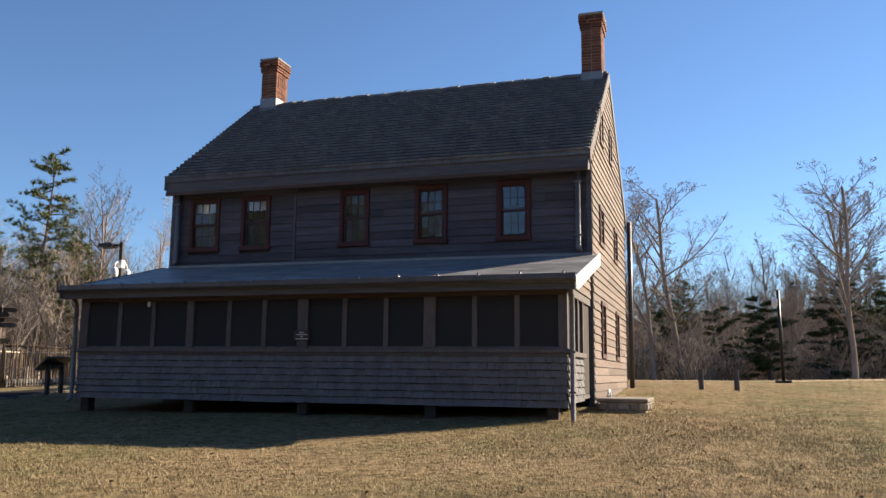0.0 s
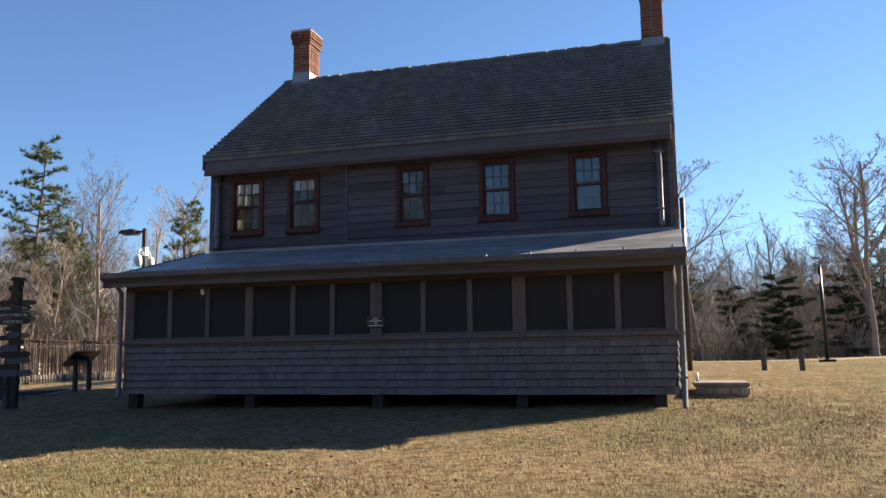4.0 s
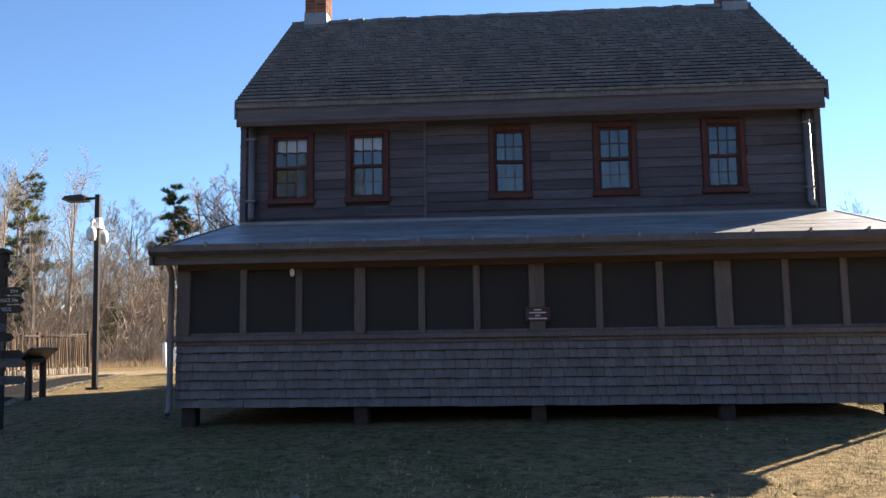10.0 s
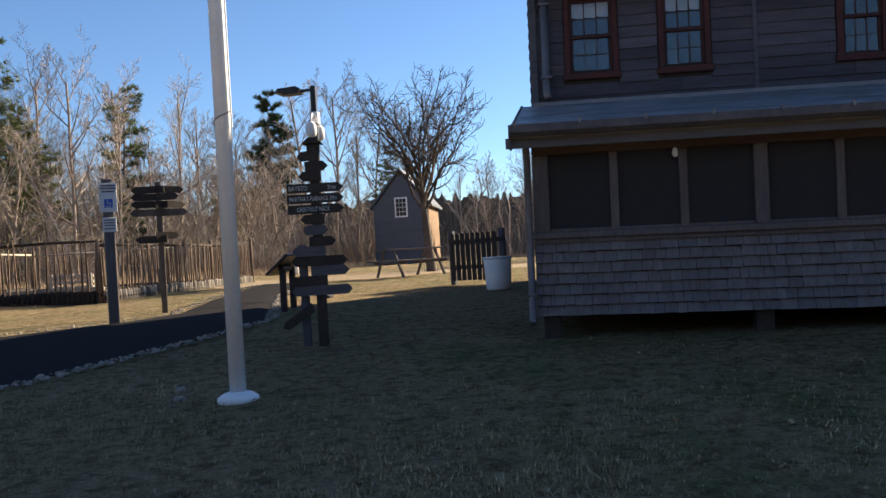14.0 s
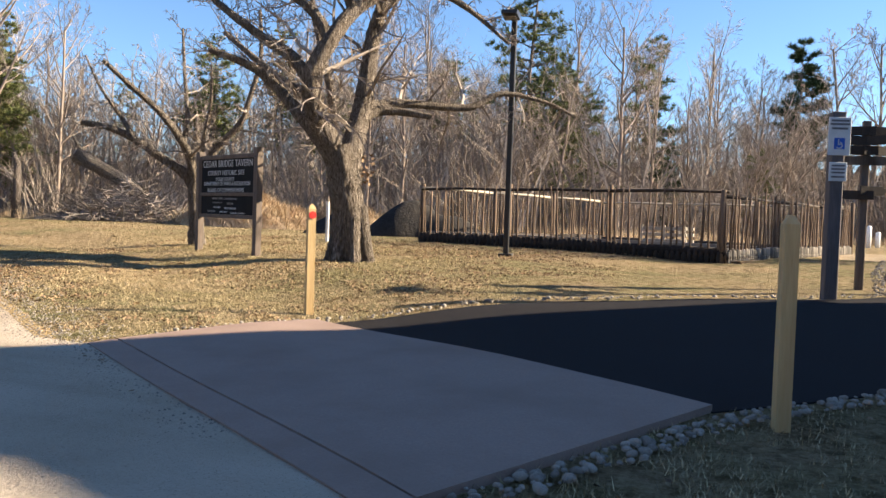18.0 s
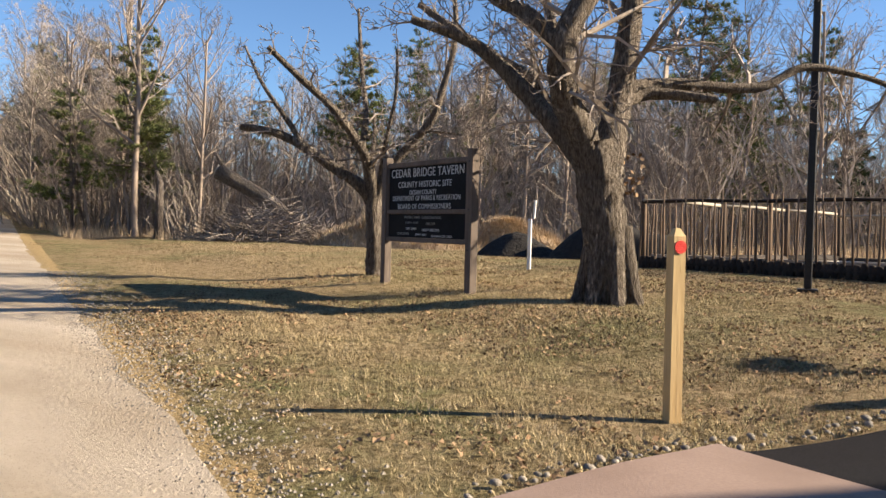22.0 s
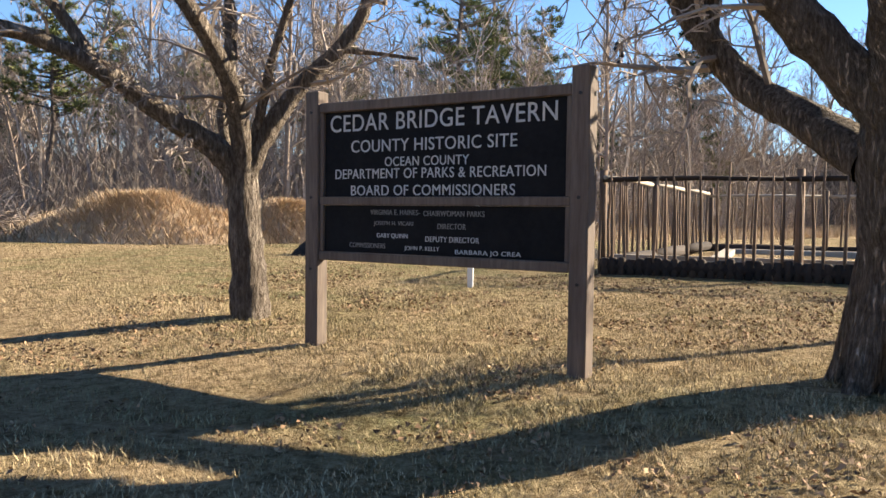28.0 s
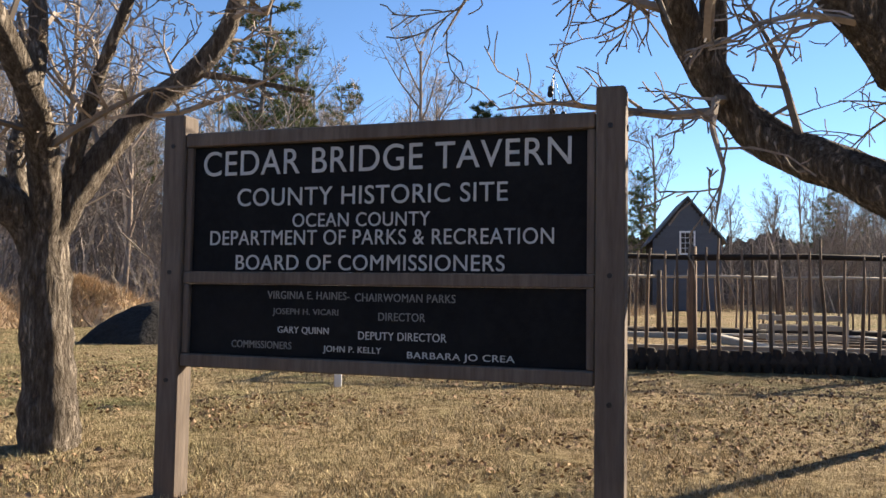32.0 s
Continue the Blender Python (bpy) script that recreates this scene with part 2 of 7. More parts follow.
M_METALROOF = surface("cedar_porch_roofing", (0.115, 0.115, 0.119), (0.160, 0.160, 0.165), (0.360, 0.365, 0.380), scale=(0.9, 1.7, 1), fine=5, coarse=1.8, rough=0.5, pieces="object", piece_dark=0.12, stain_amount=0.85, depth=0.003, specular=0.5)
M_RED = surface("brick_red_window_trim", (0.057, 0.016, 0.015), (0.084, 0.027, 0.022), (0.042, 0.019, 0.018), fine=14, coarse=3, rough=0.65)
M_SASH = surface("dark_red_sash", (0.050, 0.017, 0.016), (0.076, 0.029, 0.025), (0.041, 0.023, 0.019), fine=14, coarse=3, rough=0.6)
M_WHITE = surface("white_paint", (0.779, 0.779, 0.769), (0.863, 0.863, 0.853), (0.653, 0.642, 0.611), fine=18, coarse=2, rough=0.5, bump=0.1, stain_amount=0.4)
M_CLOTH = surface("white_window_shade", (0.6, 0.58, 0.54), (0.7, 0.68, 0.64), (0.5, 0.48, 0.44), fine=30, coarse=4, rough=0.9)
# near-black; on rooms and porch recesses the colour stands in for shade
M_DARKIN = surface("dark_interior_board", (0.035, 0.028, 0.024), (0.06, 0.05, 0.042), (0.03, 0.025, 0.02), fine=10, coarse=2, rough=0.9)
M_PINKWALL = surface("porch_back_wall", (0.10, 0.075, 0.065), (0.15, 0.11, 0.10), (0.08, 0.06, 0.05), scale=(0.3, 1, 5), fine=8, coarse=2, rough=0.85)
M_BRICK = surface("chimney_brick", (0.168, 0.063, 0.038), (0.235, 0.100, 0.065), (0.112, 0.048, 0.033), fine=25, coarse=5, rough=0.9, pieces="object", piece_dark=0.4)
M_MORTAR = surface("mortar", (0.28, 0.25, 0.22), (0.36, 0.33, 0.29), (0.2, 0.18, 0.16), fine=40, coarse=6, rough=0.95)
M_LEAD = surface("lead_flashing", (0.180, 0.186, 0.198), (0.252, 0.258, 0.270), (0.144, 0.150, 0.162), fine=20, coarse=4, rough=0.5, metallic=0.5)
M_GUTTER = surface("dark_bronze_gutter", (0.07, 0.06, 0.06), (0.11, 0.10, 0.10), (0.15, 0.13, 0.12), fine=20, coarse=3, rough=0.45, metallic=0.4)
M_PIPE = surface("grey_downspout", (0.136, 0.128, 0.132), (0.200, 0.192, 0.196), (0.104, 0.096, 0.096), fine=20, coarse=3, rough=0.5, metallic=0.4)
M_BLACK = surface("black_painted_metal", (0.014, 0.014, 0.015), (0.026, 0.026, 0.028), (0.04, 0.038, 0.036), fine=25, coarse=3, rough=0.4, bump=0.1)
M_BLACKBOARD = surface("black_sign_board", (0.006, 0.006, 0.007), (0.012, 0.012, 0.013), (0.018, 0.018, 0.019), fine=30, coarse=3, rough=0.75, specular=0.12, bump=0.1)
M_LETTER = surface("white_sign_letters", (0.502, 0.502, 0.485), (0.597, 0.597, 0.582), (0.404, 0.404, 0.388), fine=30, coarse=8, rough=0.6, bump=0)
M_LETTERDIM = surface("faded_sign_letters", (0.20, 0.20, 0.19), (0.27, 0.27, 0.26), (0.14, 0.14, 0.135), fine=30, coarse=8, rough=0.7, bump=0)
M_SIGNWOOD = surface("weathered_sign_timber", (0.101, 0.077, 0.060), (0.183, 0.145, 0.116), (0.076, 0.055, 0.044), scale=(5, 5, 0.5), fine=7, coarse=1.2, rough=0.8, depth=0.005)
M_YELLOW = surface("new_yellow_pine_post", (0.442, 0.306, 0.136), (0.561, 0.416, 0.212), (0.340, 0.204, 0.085), scale=(5, 5, 0.4), fine=7, coarse=1.5, rough=0.75)
M_REFLECT = surface("red_reflector", (0.62, 0.03, 0.02), (0.72, 0.06, 0.04), (0.5, 0.02, 0.02), fine=60, coarse=6, rough=0.3, specular=0.6)
M_STAKE = surface("weathered_stake", (0.107, 0.072, 0.048), (0.216, 0.152, 0.104), (0.072, 0.050, 0.035), scale=(4, 4, 0.6), fine=9, coarse=2, rough=0.9, pieces="object", piece_dark=0.45)
# darker twig copy: the fruit tree's backlit shade is in the colour
M_DARKTWIG = surface("dark_fruit_tree_bark", (0.075, 0.060, 0.050), (0.150, 0.124, 0.104), (0.055, 0.044, 0.037), fine=8, coarse=0.8, rough=0.95, bump=0, specular=0.1, pieces="island", piece_dark=0.4)
# kerb logs in two tones: sun and shade put into the colour
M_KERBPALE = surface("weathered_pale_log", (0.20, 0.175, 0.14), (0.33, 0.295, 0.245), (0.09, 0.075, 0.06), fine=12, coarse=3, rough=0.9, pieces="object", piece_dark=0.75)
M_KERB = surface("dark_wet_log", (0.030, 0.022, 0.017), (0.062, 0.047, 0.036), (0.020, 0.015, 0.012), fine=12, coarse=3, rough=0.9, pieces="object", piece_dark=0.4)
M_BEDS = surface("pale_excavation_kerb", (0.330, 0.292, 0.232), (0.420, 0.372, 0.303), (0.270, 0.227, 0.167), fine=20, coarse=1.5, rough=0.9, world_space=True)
M_BARK = surface("grey_brown_bark", (0.086, 0.068, 0.055), (0.309, 0.261, 0.221), (0.120, 0.095, 0.078), scale=(3, 3, 0.4), fine=8, coarse=1.5, rough=0.95, bump=1.0, depth=0.10, specular=0.1)
M_TWIG = surface("twig_bark", (0.234, 0.191, 0.155), (0.457, 0.390, 0.325), (0.180, 0.144, 0.120), fine=8, coarse=0.8, rough=0.95, bump=0, specular=0.1, pieces="island", piece_dark=0.45)
M_FARTREE = surface("far_bare_wood", (0.209, 0.174, 0.145), (0.346, 0.291, 0.250), (0.237, 0.166, 0.117), fine=1, coarse=0.1, rough=1.0, bump=0, world_space=True, specular=0.0)
M_BACKDROP = surface("distant_woods", (0.069, 0.055, 0.046), (0.186, 0.146, 0.117), (0.078, 0.073, 0.049), scale=(2.5, 2.5, 0.12), fine=1.2, coarse=0.12, rough=1.0, bump=0, world_space=True, specular=0.0)
M_NEEDLE = surface("pine_needles", (0.077, 0.106, 0.032), (0.167, 0.184, 0.065), (0.218, 0.196, 0.070), fine=3, coarse=0.6, rough=0.8, bump=0, pieces="island", piece_dark=0.4)
M_CEDAR = surface("dark_evergreen_foliage", (0.030, 0.054, 0.022), (0.060, 0.090, 0.036), (0.084, 0.090, 0.036), fine=3, coarse=0.6, rough=0.85, bump=0, pieces="island", piece_dark=0.4)
M_DRYGRASS = surface("dry_orange_grass", (0.410, 0.283, 0.161), (0.636, 0.507, 0.350), (0.287, 0.201, 0.116), fine=6, coarse=1, rough=1.0, bump=0, pieces="island", piece_dark=0.35, world_space=True)
M_SHED = surface("slate_blue_clapboard", (0.087, 0.092, 0.107), (0.121, 0.127, 0.144), (0.075, 0.078, 0.087), scale=(0.4, 1, 4), fine=8, coarse=1, rough=0.7)
M_CEDARNEW = surface("golden_cedar_clapboard", (0.250, 0.147, 0.068), (0.333, 0.214, 0.116), (0.202, 0.117, 0.061), scale=(0.4, 1, 4), fine=8, coarse=1, rough=0.75)
M_BLUE = surface("accessible_blue", (0.03, 0.10, 0.42), (0.04, 0.13, 0.5), (0.03, 0.09, 0.35), fine=30, coarse=5, rough=0.5, bump=0)
M_SIGNGREY = surface("pale_sign_plate", (0.6, 0.61, 0.6), (0.7, 0.71, 0.7), (0.5, 0.5, 0.5), fine=20, coarse=4, rough=0.5, bump=0)
M_FIELD = surface("fieldstone", (0.255, 0.221, 0.178), (0.383, 0.340, 0.289), (0.187, 0.145, 0.111), fine=12, coarse=3, rough=0.9, pieces="object", piece_dark=0.4)
M_TARP = surface("dark_soil_heap", (0.013, 0.012, 0.011), (0.032, 0.027, 0.023), (0.054, 0.041, 0.027), fine=12, coarse=2, rough=0.95, world_space=True, bump=0.8, depth=0.04)
M_PANELPRINT = surface("printed_panel", (0.35, 0.36, 0.33), (0.5, 0.5, 0.46), (0.25, 0.27, 0.24), fine=6, coarse=3, rough=0.3, bump=0)


def bark_mat():
    """Furrowed bark: pale ridges running up the stem over dark cracks."""
    m, nt, bs = nodes_of("furrowed_bark")
    v = coords(nt, (3, 3, 0.6))
    ridge = noise_of(nt, v, 12, 6, 0.7, 0.36, 0.60)
    fine = noise_of(nt, v, 26, 5, 0.7, 0.35, 0.65)
    moss = noise_of(nt, v, 1.1, 3, 0.6, 0.5, 0.8)
    col = mixed(nt, fine, (0.21, 0.170, 0.132), (0.42, 0.36, 0.295))
    col = mixed(nt, ridge, (0.105, 0.082, 0.064), col)
    soft = nt.nodes.new("ShaderNodeMath")
    soft.operation = "MULTIPLY"
    soft.inputs[1].default_value = 0.5
    nt.links.new(moss, soft.inputs[0])
    col = mixed(nt, soft.outputs[0], col, (0.12, 0.10, 0.075))
    nt.links.new(col, bs.inputs["Base Color"])
    bs.inputs["Roughness"].default_value = 0.95
    bs.inputs["Specular IOR Level"].default_value = 0.1
    bumped(nt, bs, ridge, 1.0, 0.06)
    return m


M_OLDBARK = bark_mat()
M_SOIL = surface("bare_brown_soil", (0.10, 0.07, 0.045), (0.20, 0.15, 0.10), (0.07, 0.05, 0.035), fine=30, coarse=2, world_space=True, rough=1.0, bump=0.8, depth=0.02, specular=0.05)


def glass_mat():
    m, nt, bs = nodes_of("old_window_glass")
    v = coords(nt)
    bs.inputs["Base Color"].default_value = (0.96, 0.98, 0.98, 1)
    bs.inputs["Roughness"].default_value = 0.03
    bs.inputs["Transmission Weight"].default_value = 1.0
    bs.inputs["IOR"].default_value = 1.52
    bumped(nt, bs, noise_of(nt, v, 3.0, 2, 0.5), 0.12, 0.01)
    return m


def screen_mat():
    m, nt, bs = nodes_of("insect_screen")
    tr = nt.nodes.new("ShaderNodeBsdfTransparent")
    mx = nt.nodes.new("ShaderNodeMixShader")
    mx.inputs[0].default_value = 0.9
    bs.inputs["Base Color"].default_value = (0.040, 0.040, 0.042, 1)
    bs.inputs["Roughness"].default_value = 0.9
    bs.inputs["Specular IOR Level"].default_value = 0.1
    nt.links.new(tr.outputs[0], mx.inputs[1])
    nt.links.new(bs.outputs[0], mx.inputs[2])
    nt.links.new(mx.outputs[0], nt.nodes["Material Output"].inputs[0])
    return m


M_GLASS = glass_mat()
M_SCREEN = screen_mat()


# ---- mesh building ----
class Build:
    """Collects vertices and faces of one part."""

    def __init__(self):
        self.v, self.f = [], []

    def add(self, vs, fs):
        n = len(self.v)
        self.v.extend(vs)
        self.f.extend(tuple(i + n for i in f) for f in fs)
        return self

    def box(self, x0, x1, y0, y1, z0, z1, c=0.0):
        if c <= 0:
            vs = [(x, y, z) for z in (z0, z1) for y in (y0, y1) for x in (x0, x1)]
            return self.add(vs, [(0, 2, 3, 1), (4, 5, 7, 6), (0, 1, 5, 4), (2, 6, 7, 3), (0, 4, 6, 2), (1, 3, 7, 5)])
        bm = bmesh.new()
        bmesh.ops.create_cube(bm, size=1)
        for p in bm.verts:
            p.co = Vector(((x0 + x1) / 2 + p.co.x * (x1 - x0), (y0 + y1) / 2 + p.co.y * (y1 - y0), (z0 + z1) / 2 + p.co.z * (z1 - z0)))
        bmesh.ops.bevel(bm, geom=list(bm.edges), offset=c, segments=1, affect="EDGES")
        bm.verts.index_update()
        self.add([p.co[:] for p in bm.verts], [[p.index for p in f.verts] for f in bm.faces])
        bm.free()
        return self

    def prism(self, poly, axis, a, b):
        """A polygon in the plane across axis (x, y or z), pushed from a to b."""
        put = {"x": lambda p, k: (k, p[0], p[1]), "y": lambda p, k: (p[0], k, p[1]), "z": lambda p, k: (p[0], p[1], k)}[axis]
        n = len(poly)
        vs = [put(p, a) for p in poly] + [put(p, b) for p in poly]
        fs = [tuple(range(n))[::-1], tuple(range(n, 2 * n))] + [(i, (i + 1) % n, n + (i + 1) % n, n + i) for i in range(n)]
        return self.add(vs, fs)

    def tube(self, pts, radii, sides=8, caps=True, ridge=0.0):
        pts = [Vector(p) for p in pts]
        n = len(pts)
        side = None
        vs = []
        for i, p in enumerate(pts):
            d = (pts[min(i + 1, n - 1)] - pts[max(i - 1, 0)])
            d = d.normalized() if d.length > 1e-9 else Vector((0, 0, 1))
            ref = side if side is not None else (Vector((1, 0, 0)) if abs(d.x) < 0.8 else Vector((0, 1, 0)))
            a = (ref - d * ref.dot(d)).normalized()
            side = a
            b = d.cross(a)
            for k in range(sides):
                w = 2 * math.pi * k / sides
                rr = radii[i]
                if ridge:
                    rr *= 1 + ridge * noise.noise((math.cos(w) * 4.5 + radii[0] * 90, math.sin(w) * 4.5, i * 0.42)) + 0.5 * ridge * noise.noise((math.cos(w) * 11, math.sin(w) * 11 + radii[0] * 50, i * 0.8))
                q = p + (a * math.cos(w) + b * math.sin(w)) * rr
                vs.append(q[:])
        fs = [(i * sides + k, i * sides + (k + 1) % sides, (i + 1) * sides + (k + 1) % sides, (i + 1) * sides + k) for i in range(n - 1) for k in range(sides)]
        if caps:
            fs.append(tuple(range(sides))[::-1])
            fs.append(tuple(range((n - 1) * sides, n * sides)))
        return self.add(vs, fs)

    def mesh(self, name, smooth=False):
        me = bpy.data.meshes.new(name)
        me.from_pydata(self.v, [], self.f)
        if smooth:
            me.polygons.foreach_set("use_smooth", [True] * len(me.polygons))
        me.update()
        return me


def part(name, built, mat, parent=None, label="", at=None, smooth=False):
    me = built if isinstance(built, bpy.types.Mesh) else built.mesh(name, smooth)
    if mat and not me.materials:
        me.materials.append(mat)
    ob = new(name, me)
    if parent is not None:
        ob.parent = parent
    if at is not None:
        ob.matrix_basis = at
    if label:
        tagged(ob, label)
    return ob


def thing(name, m, label, category, group="", kind=""):
    ob = new(name)
    ob.empty_display_size = 0.1
    ob.matrix_basis = m
    return tagged(ob, label, category, group, kind)


def lettering(text, width, height, name, mat, parent, at, depth=0.004):
    """Words as a mesh, as wide and as high as given, centred, in the plane x, z facing -y."""
    cu = bpy.data.curves.new(name, "FONT")
    cu.body, cu.size, cu.extrude, cu.offset, cu.space_character = text, 1.0, 0.02, 0.001, 1.06
    tmp = new("lettering", cu)
    me = bpy.data.meshes.new_from_object(tmp.evaluated_get(bpy.context.evaluated_depsgraph_get()))
    bpy.data.objects.remove(tmp)
    co = np.empty(len(me.vertices) * 3)
    me.vertices.foreach_get("co", co)
    co = co.reshape(-1, 3)
    lo, hi = co.min(0), co.max(0)
    co = (co - (lo + hi) / 2) / np.maximum(hi - lo, 1e-6)
    out = np.stack([co[:, 0] * width, -co[:, 2] * depth, co[:, 1] * height], 1)
    me.vertices.foreach_set("co", out.ravel())
    me.update()
    me.materials.clear()
    return part(name, me, mat, parent, at=at)


# ---- ground ----
def ease(k):
    k = min(max(k, 0.0), 1.0)
    return k * k * (3 - 2 * k)


def g(x, y):
    """Height of the lawn."""
    s = 0.05 + 0.048 * min(max(y, -6), 22) + max(0, min(y, 30) - 22) * 0.024
    off = (x + 17.8) * 0.506 + (y - 15.85) * 0.862
    s += 0.018 * max(0.0, (-(x + 17.8) * 0.862 + (y - 15.85) * 0.506) - 32) * ease((off + 60) / 30)
    west = ease((-14.3 - x) / 2.6)
    bank = -0.04 - 0.05 * ease((off - 1.2) / 1.1) + 0.13 * ease((off - 2.5) / 2.0) + 0.05 * ease((off - 5) / 4)
    return s + 0.005 * max(x, -30) - 0.02 * min(max(x - 2, 0), 12) + west * bank


def spread(lo, hi, near0, near1, fine, coarse):
    out, k = [], near0
    while k < near1:
        out.append(k)
        k += fine
    step = fine
    a, b = near0, near1
    left, right = [], []
    while a > lo:
        step *= 1.35
        a -= min(step, coarse)
        left.append(a)
    step = fine
    while b < hi:
        right.append(b)
        step *= 1.35
        b += min(step, coarse)
    return left[::-1] + out + right + [hi]


gx, gy = spread(-900, 900, -46, 30, 0.5, 120), spread(-500, 1200, -4, 44, 0.5, 120)
gb = Build()
for yy in gy:
    for xx in gx:
        lump = 0.022 * noise.noise((xx * 0.8, yy * 0.8, 0)) + 0.012 * noise.noise((xx * 2.3, yy * 2.3, 4))
        gb.v.append((xx, yy, g(xx, yy) + (lump if -60 < xx < 40 and -8 < yy < 60 else 0)))
nx = len(gx)
gb.f = [(j * nx + i, j * nx + i + 1, (j + 1) * nx + i + 1, (j + 1) * nx + i) for j in range(len(gy) - 1) for i in range(nx - 1)]
tagged(part("ground", gb, M_LAWN, smooth=True), "dormant straw-coloured winter lawn with green patches", "lawn", kind="structure")


def strip(name, left, right, mat, lift, label, category, across=6, along=0.4, rough=0.0, sink=0.04, dip=0.0):
    """A sheet between two edge lines, laid on the ground."""
    def at(line, k):
        seg = [0.0]
        for p, q in zip(line, line[1:]):
            seg.append(seg[-1] + math.dist(p, q))
        d = k * seg[-1]
        for i in range(len(line) - 1):
            if d <= seg[i + 1] or i == len(line) - 2:
                f = (d - seg[i]) / max(seg[i + 1] - seg[i], 1e-6)
                return [line[i][c] + f * (line[i + 1][c] - line[i][c]) for c in (0, 1)]
    total = sum(math.dist(p, q) for p, q in zip(left, left[1:]))
    n = max(2, min(400, int(total / along)))
    b = Build()
    for i in range(n + 1):
        p, q = at(left, i / n), at(right, i / n)
        for k in range(across + 1):
            f = k / across
            x, y = p[0] + f * (q[0] - p[0]), p[1] + f * (q[1] - p[1])
            if rough and k in (0, across):
                x += rough * (noise.noise((x * 1.3, y * 1.3, 3 + k)) + 0.6 * noise.noise((x * 5.1, y * 5.1, 3 + k)))
                y += rough * (noise.noise((x * 1.3, y * 1.3, 9 + k)) + 0.6 * noise.noise((x * 5.3, y * 5.3, 9 + k)))
            drop = -sink if k in (0, across) else 0
            b.v.append((x, y, g(x, y) + lift + drop - dip * (1 - i / n)))
    w = across + 1
    b.f = [(i * w + k, (i + 1) * w + k, (i + 1) * w + k + 1, i * w + k + 1) for i in range(n) for k in range(across)]
    # edges go down into the ground
    rim = [i * w for i in range(n + 1)] + [n * w + k for k in range(1, w)] + [i * w + across for i in range(n - 1, -1, -1)] + [k for k in range(across - 1, 0, -1)]
    base = len(b.v)
    for j in rim:
        b.v += [b.v[j], (b.v[j][0], b.v[j][1], b.v[j][2] - 0.15)]
    for j in range(len(rim)):
        j2 = (j + 1) % len(rim)
        b.f.append((base + 2 * j, base + 2 * j + 1, base + 2 * j2 + 1, base + 2 * j2))
    return tagged(part(name, b, mat, smooth=True), label, category, kind="structure")


RD = Vector((-0.862, 0.506))


def road_pt(s, off):
    """s along the road from its bend by the apron, off to its north-east side."""
    return (-17.8 + RD.x * s + 0.506 * off, 15.85 + RD.y * s + 0.862 * off)


strip("road", [road_pt(s, -4.7) for s in (-45, -20, 0, 20, 60, 260)], [road_pt(s, o) for s, o in ((-45, -0.15), (-20, -0.10), (0, -0.06), (0.7, -0.38), (20, -0.40), (60, 0.1), (260, 0.1))], M_SAND, 0.036,
      "pale compacted sand road with wheel tracks", "road", across=10, along=0.6, rough=0.1, sink=0.010)
strip("road_shoulder", [road_pt(s, -1.4) for s in (-40, -4.3, 0, 1.2, 4, 12, 40)], [road_pt(s, o) for s, o in ((-40, 0.25), (-4.3, 0.12), (0, -0.1), (1.2, -0.1), (4, -0.05), (12, -0.02), (40, 0.4))], M_SHOULDER, 0.024,
      "gravelly sand shoulder fading into the grass", "road shoulder", across=6, along=0.1, rough=0.24)
APRON = [(-17.77, 15.98), (-14.05, 13.80), (-12.97, 15.80), (-16.99, 17.87)]
strip("apron", [(-17.80, 16.03), (-17.02, 17.88)], [(-13.98, 13.76), (-13.0, 15.82)], M_CONCRETE, 0.055, "smooth grey concrete driveway apron", "driveway", across=10, along=0.25, sink=0.006)
strip("gutter", [(-17.93, 15.83), (-17.806, 16.02)], [(-14.07, 13.56), (-13.984, 13.75)], M_CONCRETE, 0.05, "concrete gutter strip with a dark joint", "gutter", across=10, along=0.12, sink=0.004, dip=0.012)
P_LEFT = [(-16.96, 17.855), (-16.12, 18.78), (-15.1, 19.8), (-13.6, 21.0), (-12.3, 21.5), (-11.45, 22.2), (-11.25, 25.7), (-10.65, 30.8)]
P_RIGHT = [(-12.99, 15.80), (-12.1, 16.65), (-11.55, 17.5), (-11.0, 18.45), (-10.4, 19.5), (-9.9, 20.6), (-9.95, 25.6), (-9.45, 30.4)]
strip("path", P_LEFT, P_RIGHT, M_ASPHALT, 0.05, "black asphalt path with rounded bend", "path", across=8, along=0.3)
strip("far_path", [(-19, 39.5), (-10.65, 30.9), (0, 32.0), (30, 40)], [(-18, 42), (-10, 37.5), (4, 38), (34, 47)], M_SAND_EDGE, 0.03, "pale sandy lane crossing behind the path", "lane", across=6, along=0.8, rough=0.5)

# ---- edging stones ----
rng = random.Random(5)
stone_meshes = []
for k in range(6):
    b = Build()
    ang = [2 * math.pi * i / 7 for i in range(7)]
    rr = [rng.uniform(0.75, 1.15) for _ in ang]
    lo = [(math.cos(a) * r, math.sin(a) * r * 0.75, -0.4) for a, r in zip(ang, rr)]
    mi = [(math.cos(a) * r * 1.08, math.sin(a) * r * 0.8, 0.15) for a, r in zip(ang, rr)]
    hi = [(math.cos(a) * r * 0.6, math.sin(a) * r * 0.45, 0.55 + rng.uniform(-0.1, 0.1)) for a, r in zip(ang, rr)]
    b.v = lo + mi + hi
    b.f = [(i, (i + 1) % 7, 7 + (i + 1) % 7, 7 + i) for i in range(7)] + [(7 + i, 7 + (i + 1) % 7, 14 + (i + 1) % 7, 14 + i) for i in range(7)] + [tuple(range(14, 21))]
    me = b.mesh("stone", True)
    me.materials.append(M_ROCK)
    stone_meshes.append(me)


